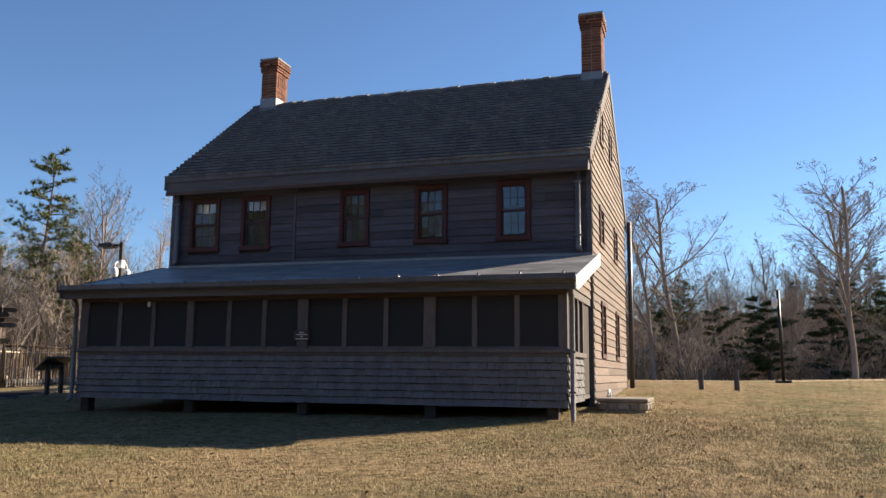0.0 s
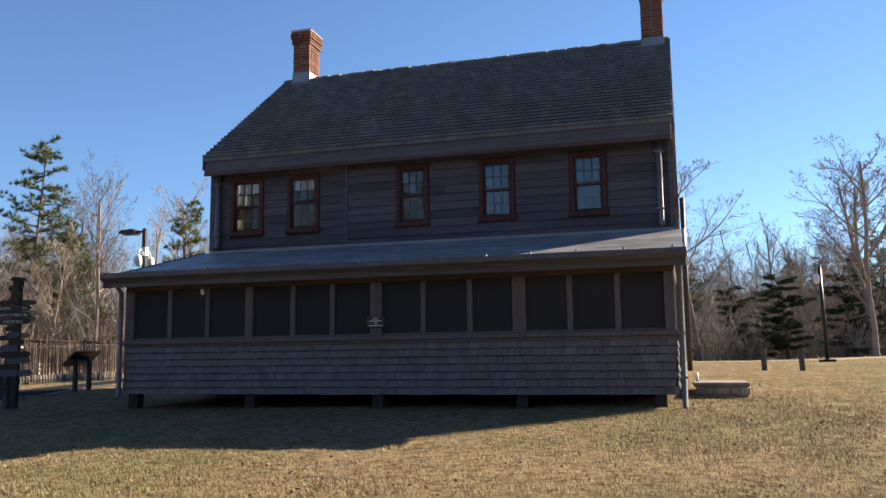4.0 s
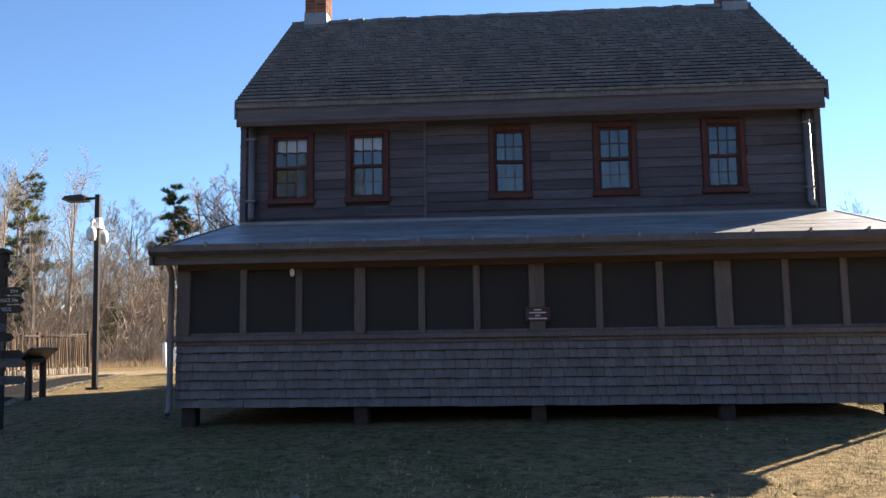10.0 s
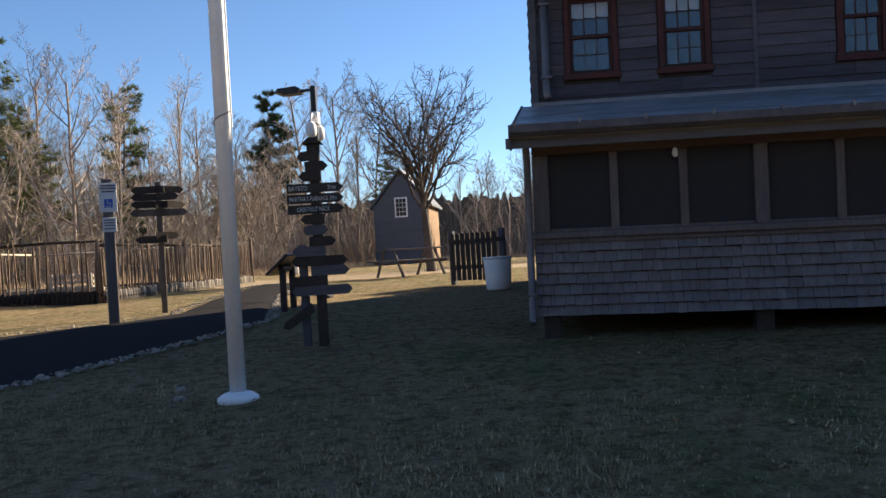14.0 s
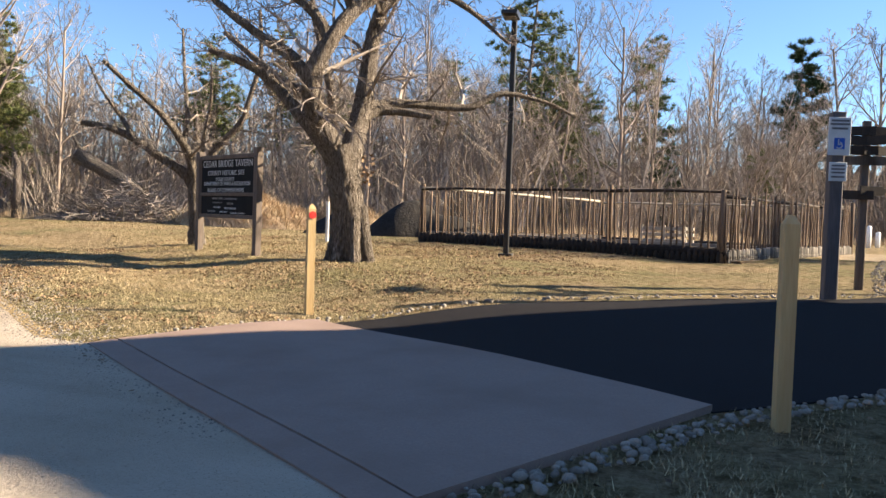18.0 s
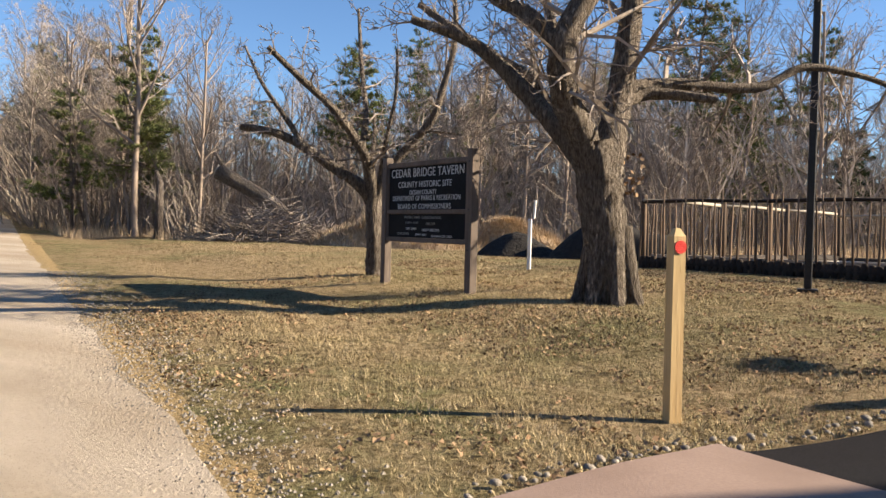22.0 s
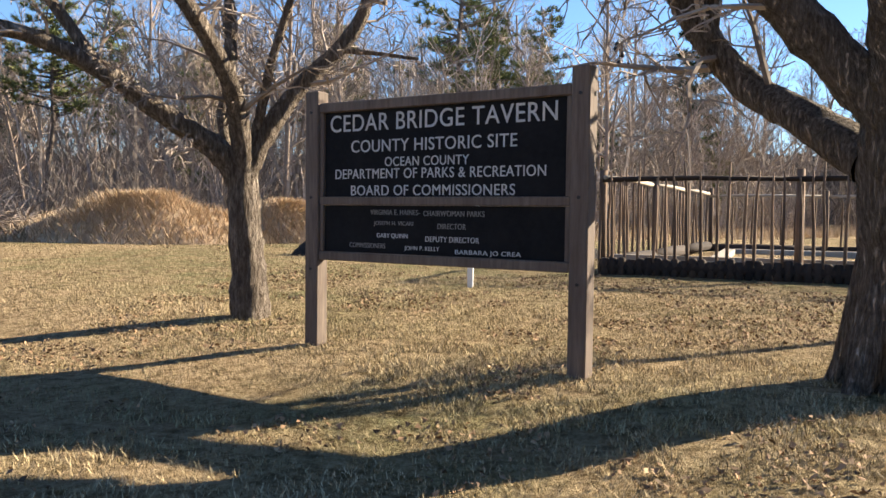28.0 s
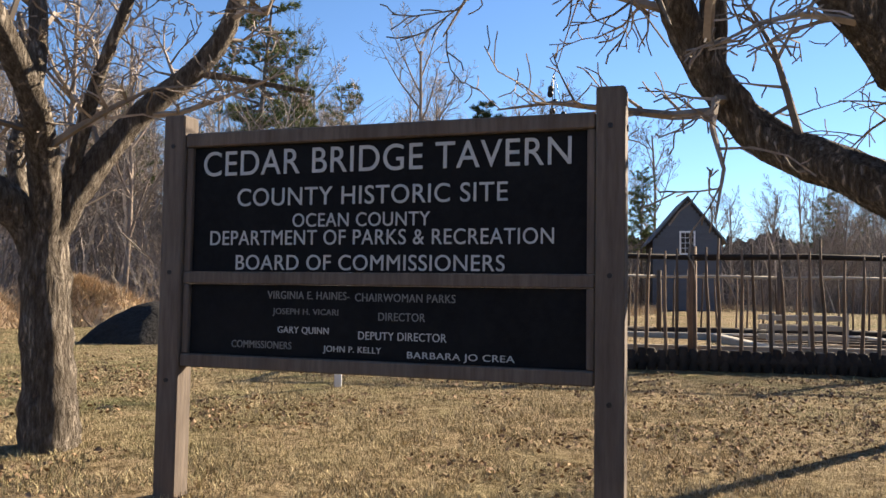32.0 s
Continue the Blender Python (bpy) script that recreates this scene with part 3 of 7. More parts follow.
def edging(line, inside, label, budget, keep=1.0, size=1.0):
    top = thing("stone_edging", Matrix(), label, "stone edging")
    rest = Build()
    count = 0
    for p, q in zip(line, line[1:]):
        n = int(math.dist(p, q) / 0.06)
        for i in range(n):
            for row in range(3):
                if rng.random() > keep:
                    continue
                f = (i + rng.random()) / n
                x = p[0] + f * (q[0] - p[0]) + inside[0] * (0.04 + row * 0.08 + rng.uniform(-0.04, 0.05))
                y = p[1] + f * (q[1] - p[1]) + inside[1] * (0.04 + row * 0.08 + rng.uniform(-0.04, 0.05))
                s = rng.uniform(0.016, 0.05) if rng.random() < 0.85 else rng.uniform(0.05, 0.07)
                s *= size
                m = Matrix.LocRotScale((x, y, g(x, y) + 0.03), Euler((rng.uniform(-0.3, 0.3), rng.uniform(-0.3, 0.3), rng.uniform(0, 6))), (s, s, s * 0.8))
                me = rng.choice(stone_meshes)
                if count < budget:
                    part("stone", me, None, top, at=m)
                else:
                    rest.add([(m @ v.co)[:] for v in me.vertices], [tuple(f.vertices) for f in me.polygons])
                count += 1
    if rest.v:
        tagged(part("stones", rest, M_ROCKS, top), kind="stuff")


edging([(-14.12, 13.5), (-12.9, 15.78)] + P_RIGHT[1:], (0.8, -0.45), "row of grey and tan river stones along the asphalt path", 280, 1.0, 0.62)
edging([(-17.7, 16.3)] + P_LEFT, (-0.75, 0.6), "row of small half-buried river stones between path and lawn", 220, 0.55, 0.5)

# ---- the tavern ----
# Local axes: x along the front, y into the house, z up; the old frame sags a little to the east.
HOUSE = Matrix.Translation((-5.93, 19.29, 0)) @ pose(0, 0, 0, 0, 1.05, -17.2)
house = thing("house", HOUSE, "two-storey weathered wooden tavern with screened porch and brick chimneys", "house")
X0, X1, DEEP = -0.2, 8.85, 6.4
EAVE, RIDGE, RIDGE_Y = 5.70, 8.4, 3.2
WINS = [(0.26, 0.98), (1.51, 2.19), (3.78, 4.42), (5.40, 6.06), (7.06, 7.71)]
WZ0, WZ1 = 4.12, 5.24
rng = random.Random(11)


def wall_with_holes(x0, x1, z0, z1, holes, y0, y1):
    """Slabs round rectangular openings that share one row."""
    b = Build()
    xs = x0
    for a, c, lo, hi in sorted(holes):
        b.box(xs, a, y0, y1, z0, z1)
        b.box(a, c, y0, y1, z0, lo)
        b.box(a, c, y0, y1, hi, z1)
        xs = c
    b.box(xs, x1, y0, y1, z0, z1)
    where, order, new_v = {}, [], []
    for p in b.v:
        key = tuple(round(k, 4) for k in p)
        if key not in where:
            where[key] = len(new_v)
            new_v.append(p)
        order.append(where[key])
    b.v, b.f = new_v, [tuple(order[i] for i in f) for f in b.f]
    return b


front = part("front_wall", wall_with_holes(X0, X1, 0.9, 5.5, [(a + 0.07, c - 0.07, WZ0 + 0.08, WZ1 - 0.08) for a, c in WINS], 0.0, 0.14), M_DARKIN, house)
GW = [(1.0, 1.65, 4.15, 4.9), (3.65, 4.3, 4.15, 4.9)]
GL = [(1.05, 1.7, 1.95, 3.0), (3.7, 4.35, 1.95, 3.0)]
for x, nm in ((X1 - 0.14, "east_wall"), (X0, "west_wall")):
    b = Build()
    b.prism([(0.14, 0.9), (DEEP, 0.9), (DEEP, 5.5), (RIDGE_Y, RIDGE - 0.12), (0.14, 5.7)], "x", x, x + 0.14)
    part(nm, b, M_DARKIN, house)
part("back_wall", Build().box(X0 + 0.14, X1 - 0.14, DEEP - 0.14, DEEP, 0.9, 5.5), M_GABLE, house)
part("upper_floor", Build().box(X0 + 0.15, X1 - 0.15, 0.15, DEEP - 0.15, 3.55, 3.7), M_DARKIN, house)
part("attic_floor", Build().box(X0 + 0.15, X1 - 0.15, 0.15, DEEP - 0.15, 5.35, 5.45), M_DARKIN, house)
part("inner_partition", Build().box(X0 + 0.15, X1 - 0.15, 2.9, 3.0, 0.9, 5.35), M_DARKIN, house)


def clap_row(parent, x0, x1, z, h, mat, holes, y=0.0):
    """One course of front clapboards, in boards of uneven length, cut round the openings."""
    cuts = [x0]
    k = x0 + rng.uniform(0.8, 3.0)
    while k < x1 - 0.6:
        cuts.append(k)
        k += rng.uniform(1.6, 3.8)
    cuts.append(x1)
    spans = []
    for a, c in zip(cuts, cuts[1:]):
        pieces = [(a, c)]
        for ha, hc, lo, hi in holes:
            if z + h * 0.5 > lo and z + h * 0.5 < hi:
                pieces = [s for p, q in pieces for s in ((p, min(q, ha)), (max(p, hc), q)) if s[1] - s[0] > 0.03]
        spans += pieces
    for a, c in spans:
        b = Build()
        n = max(1, int((c - a) / 0.45))
        for i in range(n + 1):
            x = a + (c - a) * i / n + (0.002 if i == 0 else -0.002 if i == n else 0)
            w = 0.006 * noise.noise((x * 1.1, z * 7, y))
            s = 0.008 * noise.noise((x * 0.7, z * 3, 5))
            b.v += [(x, y - 0.030 - w, z + s - 0.02), (x, y - 0.006, z + h), (x, y + 0.001, z + h), (x, y + 0.001, z + s - 0.02)]
        b.f = [(i * 4 + k, (i + 1) * 4 + k, (i + 1) * 4 + (k + 1) % 4, i * 4 + (k + 1) % 4) for i in range(n) for k in range(4)] + [(0, 1, 2, 3), (n * 4 + 3, n * 4 + 2, n * 4 + 1, n * 4)]
        part("clapboard", b, mat, parent)


holes = [(a - 0.01, c + 0.01, WZ0 - 0.03, WZ1 + 0.02) for a, c in WINS]
z, k = 3.72, 0
while z < 5.28:
    h = 0.152
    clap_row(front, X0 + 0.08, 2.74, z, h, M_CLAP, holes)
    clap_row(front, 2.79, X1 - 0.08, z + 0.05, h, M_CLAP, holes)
    z += h
part("seam_board", Build().box(2.735, 2.79, -0.035, 0.0, 3.75, 5.42, 0.004), M_FASCIA, front)
for x in (X0 - 0.01, X1 - 0.09):
    part("corner_board", Build().box(x, x + 0.10, -0.045, 0.0, 1.0, 5.44, 0.006), M_FASCIA, front)


def gable_boards(x, mat, sign, lit):
    side = [o for o in house.children if o.name.startswith("east_wall" if sign > 0 else "west_wall")][0]
    z = 1.0
    wins = (GW + GL + [(1.35, 1.85, 6.3, 7.0), (3.0, 3.5, 6.3, 7.0)]) if sign > 0 else [(1.0, 1.65, 4.15, 4.9), (1.05, 1.7, 1.95, 3.0), (3.7, 4.35, 1.95, 3.0)]
    while z < RIDGE - 0.3:
        h = 0.15
        if z < 5.5:
            a, c = 0.0, DEEP
        else:
            f = (z + h - 5.6) / (RIDGE - 5.6)
            a, c = 0.05 + f * (RIDGE_Y - 0.05), DEEP - f * (DEEP - RIDGE_Y)
        pieces = [(a, c)]
        for ha, hc, lo, hi in wins:
            if lo < z + h * 0.5 < hi:
                pieces = [s for p, q in pieces for s in ((p, min(q, ha)), (max(p, hc), q)) if s[1] - s[0] > 0.03]
        for p, q in pieces:
            mid = p + (q - p) * rng.uniform(0.3, 0.7)
            for s0, s1 in (((p, mid), (mid, q)) if q - p > 2 else ((p, q),)):
                b = Build()
                w = 0.028 + rng.uniform(-0.004, 0.006)
                b.prism([(sign * w, z - 0.02), (sign * 0.006, z + h), (0, z + h), (0, z - 0.02)], "y", s0 + 0.002, s1 - 0.002)
                for i, v in enumerate(b.v):
                    b.v[i] = (v[0] + x, v[1], v[2])
                part("clapboard", b, mat, side)
        z += h
    for j, (a, c, lo, hi) in enumerate(wins):
        w = Build()
        for bx in ((a, a + 0.07, lo, hi), (c - 0.07, c, lo, hi), (a, c, hi - 0.07, hi), (a - 0.03, c + 0.03, lo - 0.05, lo + 0.03)):
            x0, x1 = sorted((x + sign * 0.001, x + sign * 0.05))
            w.box(x0, x1, bx[0], bx[1], bx[2], bx[3])
        wf = part("side_window", w, M_RED if sign > 0 else M_WHITE, house)
        x0, x1 = sorted((x + sign * 0.004, x + sign * 0.012))
        pane = part("pane", Build().box(x0, x1, a + 0.07, c - 0.07, lo + 0.03, hi - 0.07), M_GLASS, wf)
        pane.visible_shadow = False
        x0, x1 = sorted((x + sign * 0.013, x + sign * 0.03))
        bar_mat = M_SASH if sign > 0 else M_WHITE
        for i in (1, 2):
            yb = a + 0.07 + (c - a - 0.14) * i / 3
            part("glazing_bar", Build().box(x0, x1, yb - 0.009, yb + 0.009, lo + 0.03, hi - 0.07), bar_mat, wf)
        for i in (1, 2, 3):
            zb = lo + 0.03 + (hi - lo - 0.1) * i / 4
            part("glazing_bar", Build().box(x0, x1 - 0.002, a + 0.07, c - 0.07, zb - 0.009, zb + 0.009), bar_mat, wf)


# sunlit tone painted on the east end, shaded tone on the west
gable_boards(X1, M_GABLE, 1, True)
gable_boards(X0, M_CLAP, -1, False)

# upper windows: frame, sashes, six-over-six panes
for wi, (a, c) in enumerate(WINS):
    w = Build()
    w.box(a, a + 0.075, -0.05, 0.05, WZ0, WZ1, 0.006).box(c - 0.075, c, -0.05, 0.05, WZ0, WZ1, 0.006)
    w.box(a + 0.076, c - 0.076, -0.05, 0.05, WZ1 - 0.08, WZ1, 0.006)
    win = part("window", w, M_RED, house, "brick-red trimmed six-over-six sash window")
    part("sill", Build().box(a - 0.03, c + 0.03, -0.075, 0.05, WZ0 - 0.045, WZ0 + 0.045, 0.008), M_RED, win)
    x0, x1 = a + 0.078, c - 0.078
    zm = (WZ0 + 0.05 + WZ1 - 0.085) / 2
    for z0, z1, y in ((WZ0 + 0.048, zm + 0.014, 0.02), (zm - 0.014, WZ1 - 0.083, -0.012)):
        s = Build()
        s.box(x0, x0 + 0.035, y, y + 0.03, z0, z1).box(x1 - 0.035, x1, y, y + 0.03, z0, z1)
        s.box(x0 + 0.036, x1 - 0.036, y, y + 0.03, z0, z0 + 0.035).box(x0 + 0.036, x1 - 0.036, y, y + 0.03, z1 - 0.032, z1)
        for i in (1, 2):
            xb = x0 + 0.035 + (x1 - x0 - 0.07) * i / 3
            s.box(xb - 0.008, xb + 0.008, y + 0.003, y + 0.027, z0 + 0.036, z1 - 0.033)
        zb = (z0 + 0.036 + z1 - 0.033) / 2
        s.box(x0 + 0.036, x1 - 0.036, y + 0.005, y + 0.025, zb - 0.008, zb + 0.008)
        sash = part("sash", s, M_SASH, win)
        for i in range(3):
            for j in range(2):
                pw, ph = (x1 - x0 - 0.07) / 3, (z1 - z0 - 0.069) / 2
                px, pz = x0 + 0.035 + pw * (i + 0.5), z0 + 0.036 + ph * (j + 0.5)
                p = part("pane", Build().box(-pw / 2 + 0.009, pw / 2 - 0.009, -0.002, 0.002, -ph / 2 + 0.009, ph / 2 - 0.009), M_GLASS, sash,
                         at=pose(px, y + 0.015, pz, rng.uniform(-0.8, 0.8), 0, rng.uniform(-1.0, 1.0)))
                p.visible_shadow = False
    if wi < 2:
        shade = Build()
        for i in range(9):
            xa, xc = x0 + 0.03 + (x1 - x0 - 0.06) * i / 9, x0 + 0.03 + (x1 - x0 - 0.06) * (i + 1) / 9
            shade.box(xa, xc, 0.10 + 0.012 * (i % 2), 0.115 + 0.012 * (i % 2), WZ1 - 0.28 - 0.01 * (i % 3), WZ1 - 0.09)
        part("valance", shade, M_CLOTH, win, "gathered white cloth valance")

# eaves box, fascia and roof
part("eaves_box", Build().prism([(-0.30, 5.30), (-0.30, 5.68), (0.1, 5.95), (0.1, 5.42), (0.0, 5.36)], "x", -0.20, 8.84), M_FASCIA, house, "boxed eaves with weathered fascia")
part("eaves_moulding", Build().box(-0.19, 8.83, -0.335, -0.302, 5.28, 5.35, 0.006), M_BROWN, house)
b = Build()
slope = math.atan2(RIDGE - EAVE, RIDGE_Y + 0.3)
b.prism([(-0.34, EAVE - 0.03), (RIDGE_Y, RIDGE - 0.02), (DEEP + 0.34, EAVE - 0.03), (DEEP + 0.34, EAVE - 0.12), (RIDGE_Y, RIDGE - 0.12), (-0.34, EAVE - 0.12)], "x", -0.19, 8.86)
roof = part("roof", b, M_SHAKES, house, "steep roof of weathered wood shingles")
for x, sgn in ((8.86, 1), (-0.19, -1)):
    rb = Build()
    rb.prism([(-0.34, EAVE - 0.30), (-0.34, EAVE - 0.02), (RIDGE_Y, RIDGE + 0.0), (RIDGE_Y, RIDGE - 0.24)], "x", x + (0.002 if sgn > 0 else -0.032), x + (0.032 if sgn > 0 else -0.002))
    part("rake_board", rb, M_POST if sgn > 0 else M_FASCIA, roof)
    rb = Build()
    rb.prism([(RIDGE_Y, RIDGE - 0.24), (RIDGE_Y, RIDGE), (DEEP + 0.34, EAVE - 0.02), (DEEP + 0.34, EAVE - 0.30)], "x", x + (0.002 if sgn > 0 else -0.032), x + (0.032 if sgn > 0 else -0.002))
    part("rake_board", rb, M_FASCIA, roof)


def shingle_mesh(w, length, t, seed, jag):
    r = random.Random(seed)
    d = [r.uniform(-jag, jag) for _ in range(3)]
    b = Build()
    # local: x across, y up the slope, z off the slope
    b.v = [(-w / 2, d[0], 0.004), (w / 2, d[1], 0.004), (w / 2, length, 0.0), (-w / 2, length, 0.0),
           (-w / 2, d[0], 0.004 + t), (w / 2, d[1], 0.004 + t * r.uniform(0.7, 1.3)), (w / 2, length, 0.003), (-w / 2, length, 0.003)]
    b.f = [(3, 2, 1, 0), (4, 5, 6, 7), (0, 1, 5, 4), (1, 2, 6, 5), (3, 0, 4, 7)]
    return b


def shingles(parent, frame_m, width, rows, expo, mat_one, mat_all, budget, wmin, wmax, thick, wobble=0.004, first=0.0, tilt=0.045, jag=0.012):
    """Courses of shingles over a plane: frame_m has x along, y up, z outwards."""
    protos = []
    for k in range(8):
        me = shingle_mesh(1.0, expo * 1.55, thick, k, jag).mesh("shingle")
        me.materials.append(mat_one)
        protos.append(me)
    rest = Build()
    made = 0
    for row in range(rows):
        x = -rng.uniform(0, 0.08)
        while x < width:
            w = rng.uniform(wmin, wmax)
            a, c = max(x, 0), min(x + w, width)
            x += w
            if c - a < 0.03:
                continue
            m = frame_m @ Matrix.LocRotScale(((a + c) / 2, first + row * expo + rng.uniform(-wobble, wobble), 0.002), Euler((-tilt + rng.uniform(-0.02, 0.012), rng.uniform(-0.01, 0.01), rng.uniform(-0.012, 0.012))), (c - a - 0.005, 1, 1))
            me = rng.choice(protos)
            if made < budget:
                part("shingle", me, None, parent, at=m)
            else:
                rest.add([(m @ v.co)[:] for v in me.vertices], [tuple(f.vertices) for f in me.polygons])
            made += 1
    if rest.v:
        tagged(part("shingles", rest, mat_all, parent), kind="stuff")


def plane_frame(origin, along, up):
    x, y = Vector(along).normalized(), Vector(up).normalized()
    zv = x.cross(y)
    m = Matrix((x, y, zv)).transposed().to_4x4()
    m.translation = origin
    return m


up_len = math.hypot(RIDGE - EAVE, RIDGE_Y + 0.34)
shingles(roof, plane_frame((-0.20, -0.38, EAVE - 0.045), (1, 0, 0), (0, RIDGE_Y + 0.34, RIDGE - EAVE)), 9.08, 27, up_len / 26.6, M_SHAKE, M_SHAKES, 300, 0.09, 0.21, 0.045, 0.005, tilt=0.2, jag=0.006)
for i in range(62):
    x = -0.19 + 9.05 * i / 62
    lift = 0.012 + 0.016 * noise.noise((x * 3, 0, 1)) + rng.uniform(-0.006, 0.008)
    cap = Build()
    cap.prism([(RIDGE_Y - 0.17, RIDGE - 0.055 + lift), (RIDGE_Y + 0.03, RIDGE + 0.03 + lift), (RIDGE_Y + 0.03, RIDGE - 0.01 + lift), (RIDGE_Y - 0.165, RIDGE - 0.115 + lift)], "x", x, x + 0.143)
    part("ridge_shingle", cap, M_SHAKE, roof, at=pose(0, 0, 0, rng.uniform(-0.15, 0.15), 0, 0))
    part("ridge_shingle", Build().prism([(RIDGE_Y + 0.031, RIDGE + 0.012 + lift), (RIDGE_Y + 0.031, RIDGE + 0.03 + lift), (RIDGE_Y + 0.19, RIDGE - 0.10 + lift), (RIDGE_Y + 0.18, RIDGE - 0.12 + lift)], "x", x, x + 0.143), M_SHAKE, roof)

# chimneys, brick by brick


def chimney(cx, cy, w, d, z0, zb, z1, label):
    ch = part("chimney", Build().box(cx - w / 2 + 0.012, cx + w / 2 - 0.012, cy - d / 2 + 0.012, cy + d / 2 - 0.012, z0, z1 - 0.02), M_MORTAR, house, label)
    part("flashing", Build().box(cx - w / 2 - 0.012, cx + w / 2 + 0.012, cy - d / 2 - 0.012, cy + d / 2 + 0.012, z0, zb, 0.006), M_LEAD, ch)
    protos = {}
    z, row = zb, 0
    while z < z1 - 0.02:
        out = 0.0 if z < z1 - 0.32 else (0.03 if z < z1 - 0.22 else 0.055 if z < z1 - 0.09 else 0.03)
        hw, hd = w / 2 + out, d / 2 + out
        for side in range(4):
            length = (2 * hw if side % 2 == 0 else 2 * hd - 0.2)
            n = max(2, round(length / 0.215))
            off = 0.5 if row % 2 else 0.0
            for i in range(n):
                bl = length / n
                key = (round(bl, 3),)
                if key not in protos:
                    me = Build().box(-bl / 2 + 0.005, bl / 2 - 0.005, -0.05, 0.05, -0.029, 0.029, 0.003).mesh("brick")
                    me.materials.append(M_BRICK)
                    protos[key] = me
                t = -length / 2 + (i + 0.5) * bl + (0.03 if row % 2 else -0.03) * (1 if 0 < i < n - 1 else 0)
                j = rng.uniform(-0.003, 0.003)
                at = [pose(cx + t, cy - hd + 0.05 + j, z + 0.034), pose(cx + hw - 0.05 + j, cy + t, z + 0.034, 0, 0, 90),
                      pose(cx + t, cy + hd - 0.05 + j, z + 0.034), pose(cx - hw + 0.05 + j, cy + t, z + 0.034, 0, 0, 90)][side]
                part("brick", protos[key], None, ch, at=at)
        z += 0.070
        row += 1
    part("cap", Build().box(cx - w / 2 - 0.05, cx + w / 2 + 0.05, cy - d / 2 - 0.05, cy + d / 2 + 0.05, z1 - 0.015, z1 + 0.04, 0.01), M_MORTAR, ch)


chimney(0.31, 3.25, 0.43, 0.60, 7.9, 8.50, 9.52, "brick chimney with lead flashing and corbelled top")
chimney(8.53, 3.25, 0.46, 0.66, 7.9, 8.36, 9.72, "taller brick chimney with lead flashing and corbelled top")

# downspouts of the main roof
for x in (0.0, 8.62):
    dsp = part("downspout", Build().tube([(x, -0.10, 5.42), (x, -0.10, 3.92), (x + 0.02, -0.16, 3.83)], [0.055] * 3, 10), M_PIPE, house, "dark round downspout", smooth=True)
    for zb in (5.1, 4.1):
        part("strap", Build().box(x - 0.075, x + 0.075, -0.165, -0.002, zb, zb + 0.035, 0.004), M_PIPE, dsp)
rear = part("downspout", Build().tube([(8.98, 6.45, 5.5), (8.98, 6.45, 1.1)], [0.06] * 2, 10), M_GUTTER, house, "dark downspout at the rear corner", smooth=True)

# ---- porch ----
PX0, PX1, PY = -0.15, 8.80, -2.62
porch_roof = part("porch_roof", Build().prism([(-2.95, 3.02), (-0.002, 3.76), (-0.002, 3.68), (-2.95, 2.94)], "x", -0.34, 8.97), M_METALROOF, house, "low smooth grey lean-to porch roof")
ps = math.atan2(0.74, 2.95)
for j in range(7):
    x = -0.34
    while x < 8.97:
        w = rng.uniform(0.9, 2.4)
        c = min(x + w, 8.97)
        y0 = -2.95 + j * 2.95 / 7
        z0 = 3.02 + j * 0.74 / 7
        bb = Build()
        zt = [rng.uniform(0.004, 0.007) for _ in range(2)]
        bb.v = [(x + 0.002, y0, z0 + 0.001), (c - 0.002, y0, z0 + 0.001), (c - 0.002, y0 + 0.42, z0 + 0.1055), (x + 0.002, y0 + 0.42, z0 + 0.1055),
                (x + 0.002, y0, z0 + zt[0]), (c - 0.002, y0, z0 + zt[1]), (c - 0.002, y0 + 0.42, z0 + 0.109), (x + 0.002, y0 + 0.42, z0 + 0.109)]
        bb.f = [(4, 5, 6, 7), (0, 1, 5, 4), (1, 2, 6, 5), (3, 0, 4, 7)]
        part("roofing_sheet", bb, M_METALROOF, porch_roof)
        x = c
part("wall_flashing", Build().box(-0.2, 8.85, -0.06, -0.036, 3.745, 3.80, 0.004), M_LEAD, porch_roof)
gut = part("gutter", Build().prism([(-3.06, 3.07), (-3.065, 2.99), (-3.03, 2.945), (-2.975, 2.945), (-2.955, 3.0), (-2.965, 3.0), (-2.98, 2.96), (-3.025, 2.96), (-3.05, 3.0), (-3.048, 3.07)], "x", -0.36, 8.99), M_GUTTER, house, "half-round gutter along the porch eaves")
for i in range(15):
    x = -0.3 + i * 0.65
    part("gutter_hanger", Build().box(x, x + 0.02, -3.075, -2.93, 3.062, 3.085).box(x - 0.004, x + 0.024, -3.085, -3.066, 3.05, 3.1), M_LEAD, gut)
for x0, x1 in ((-0.365, -0.342), (8.973, 8.996)):
    part("porch_rake", Build().prism([(-2.98, 3.03), (-0.0, 3.78), (-0.0, 3.56), (-2.80, 2.84), (-2.98, 2.84)], "x", x0, x1), M_WHITE if x0 > 0 else M_FASCIA, porch_roof)
part("porch_fascia", Build().box(-0.40, 8.98, -2.93, -2.90, 2.84, 2.95, 0.004), M_FASCIA, house)
part("porch_beam", Build().box(PX0, PX1, PY - 0.03, PY + 0.10, 2.79, 2.93, 0.006), M_BROWN, house, "brown porch header beam")
# ceiling painted near-black to carry the shade under the porch roof
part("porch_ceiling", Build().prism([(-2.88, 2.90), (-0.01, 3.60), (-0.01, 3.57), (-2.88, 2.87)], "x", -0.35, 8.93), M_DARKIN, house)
part("porch_floor", Build().box(PX0 + 0.02, PX1 - 0.02, PY + 0.02, -0.02, 1.17, 1.24), M_POST, house, "grey plank porch floor")
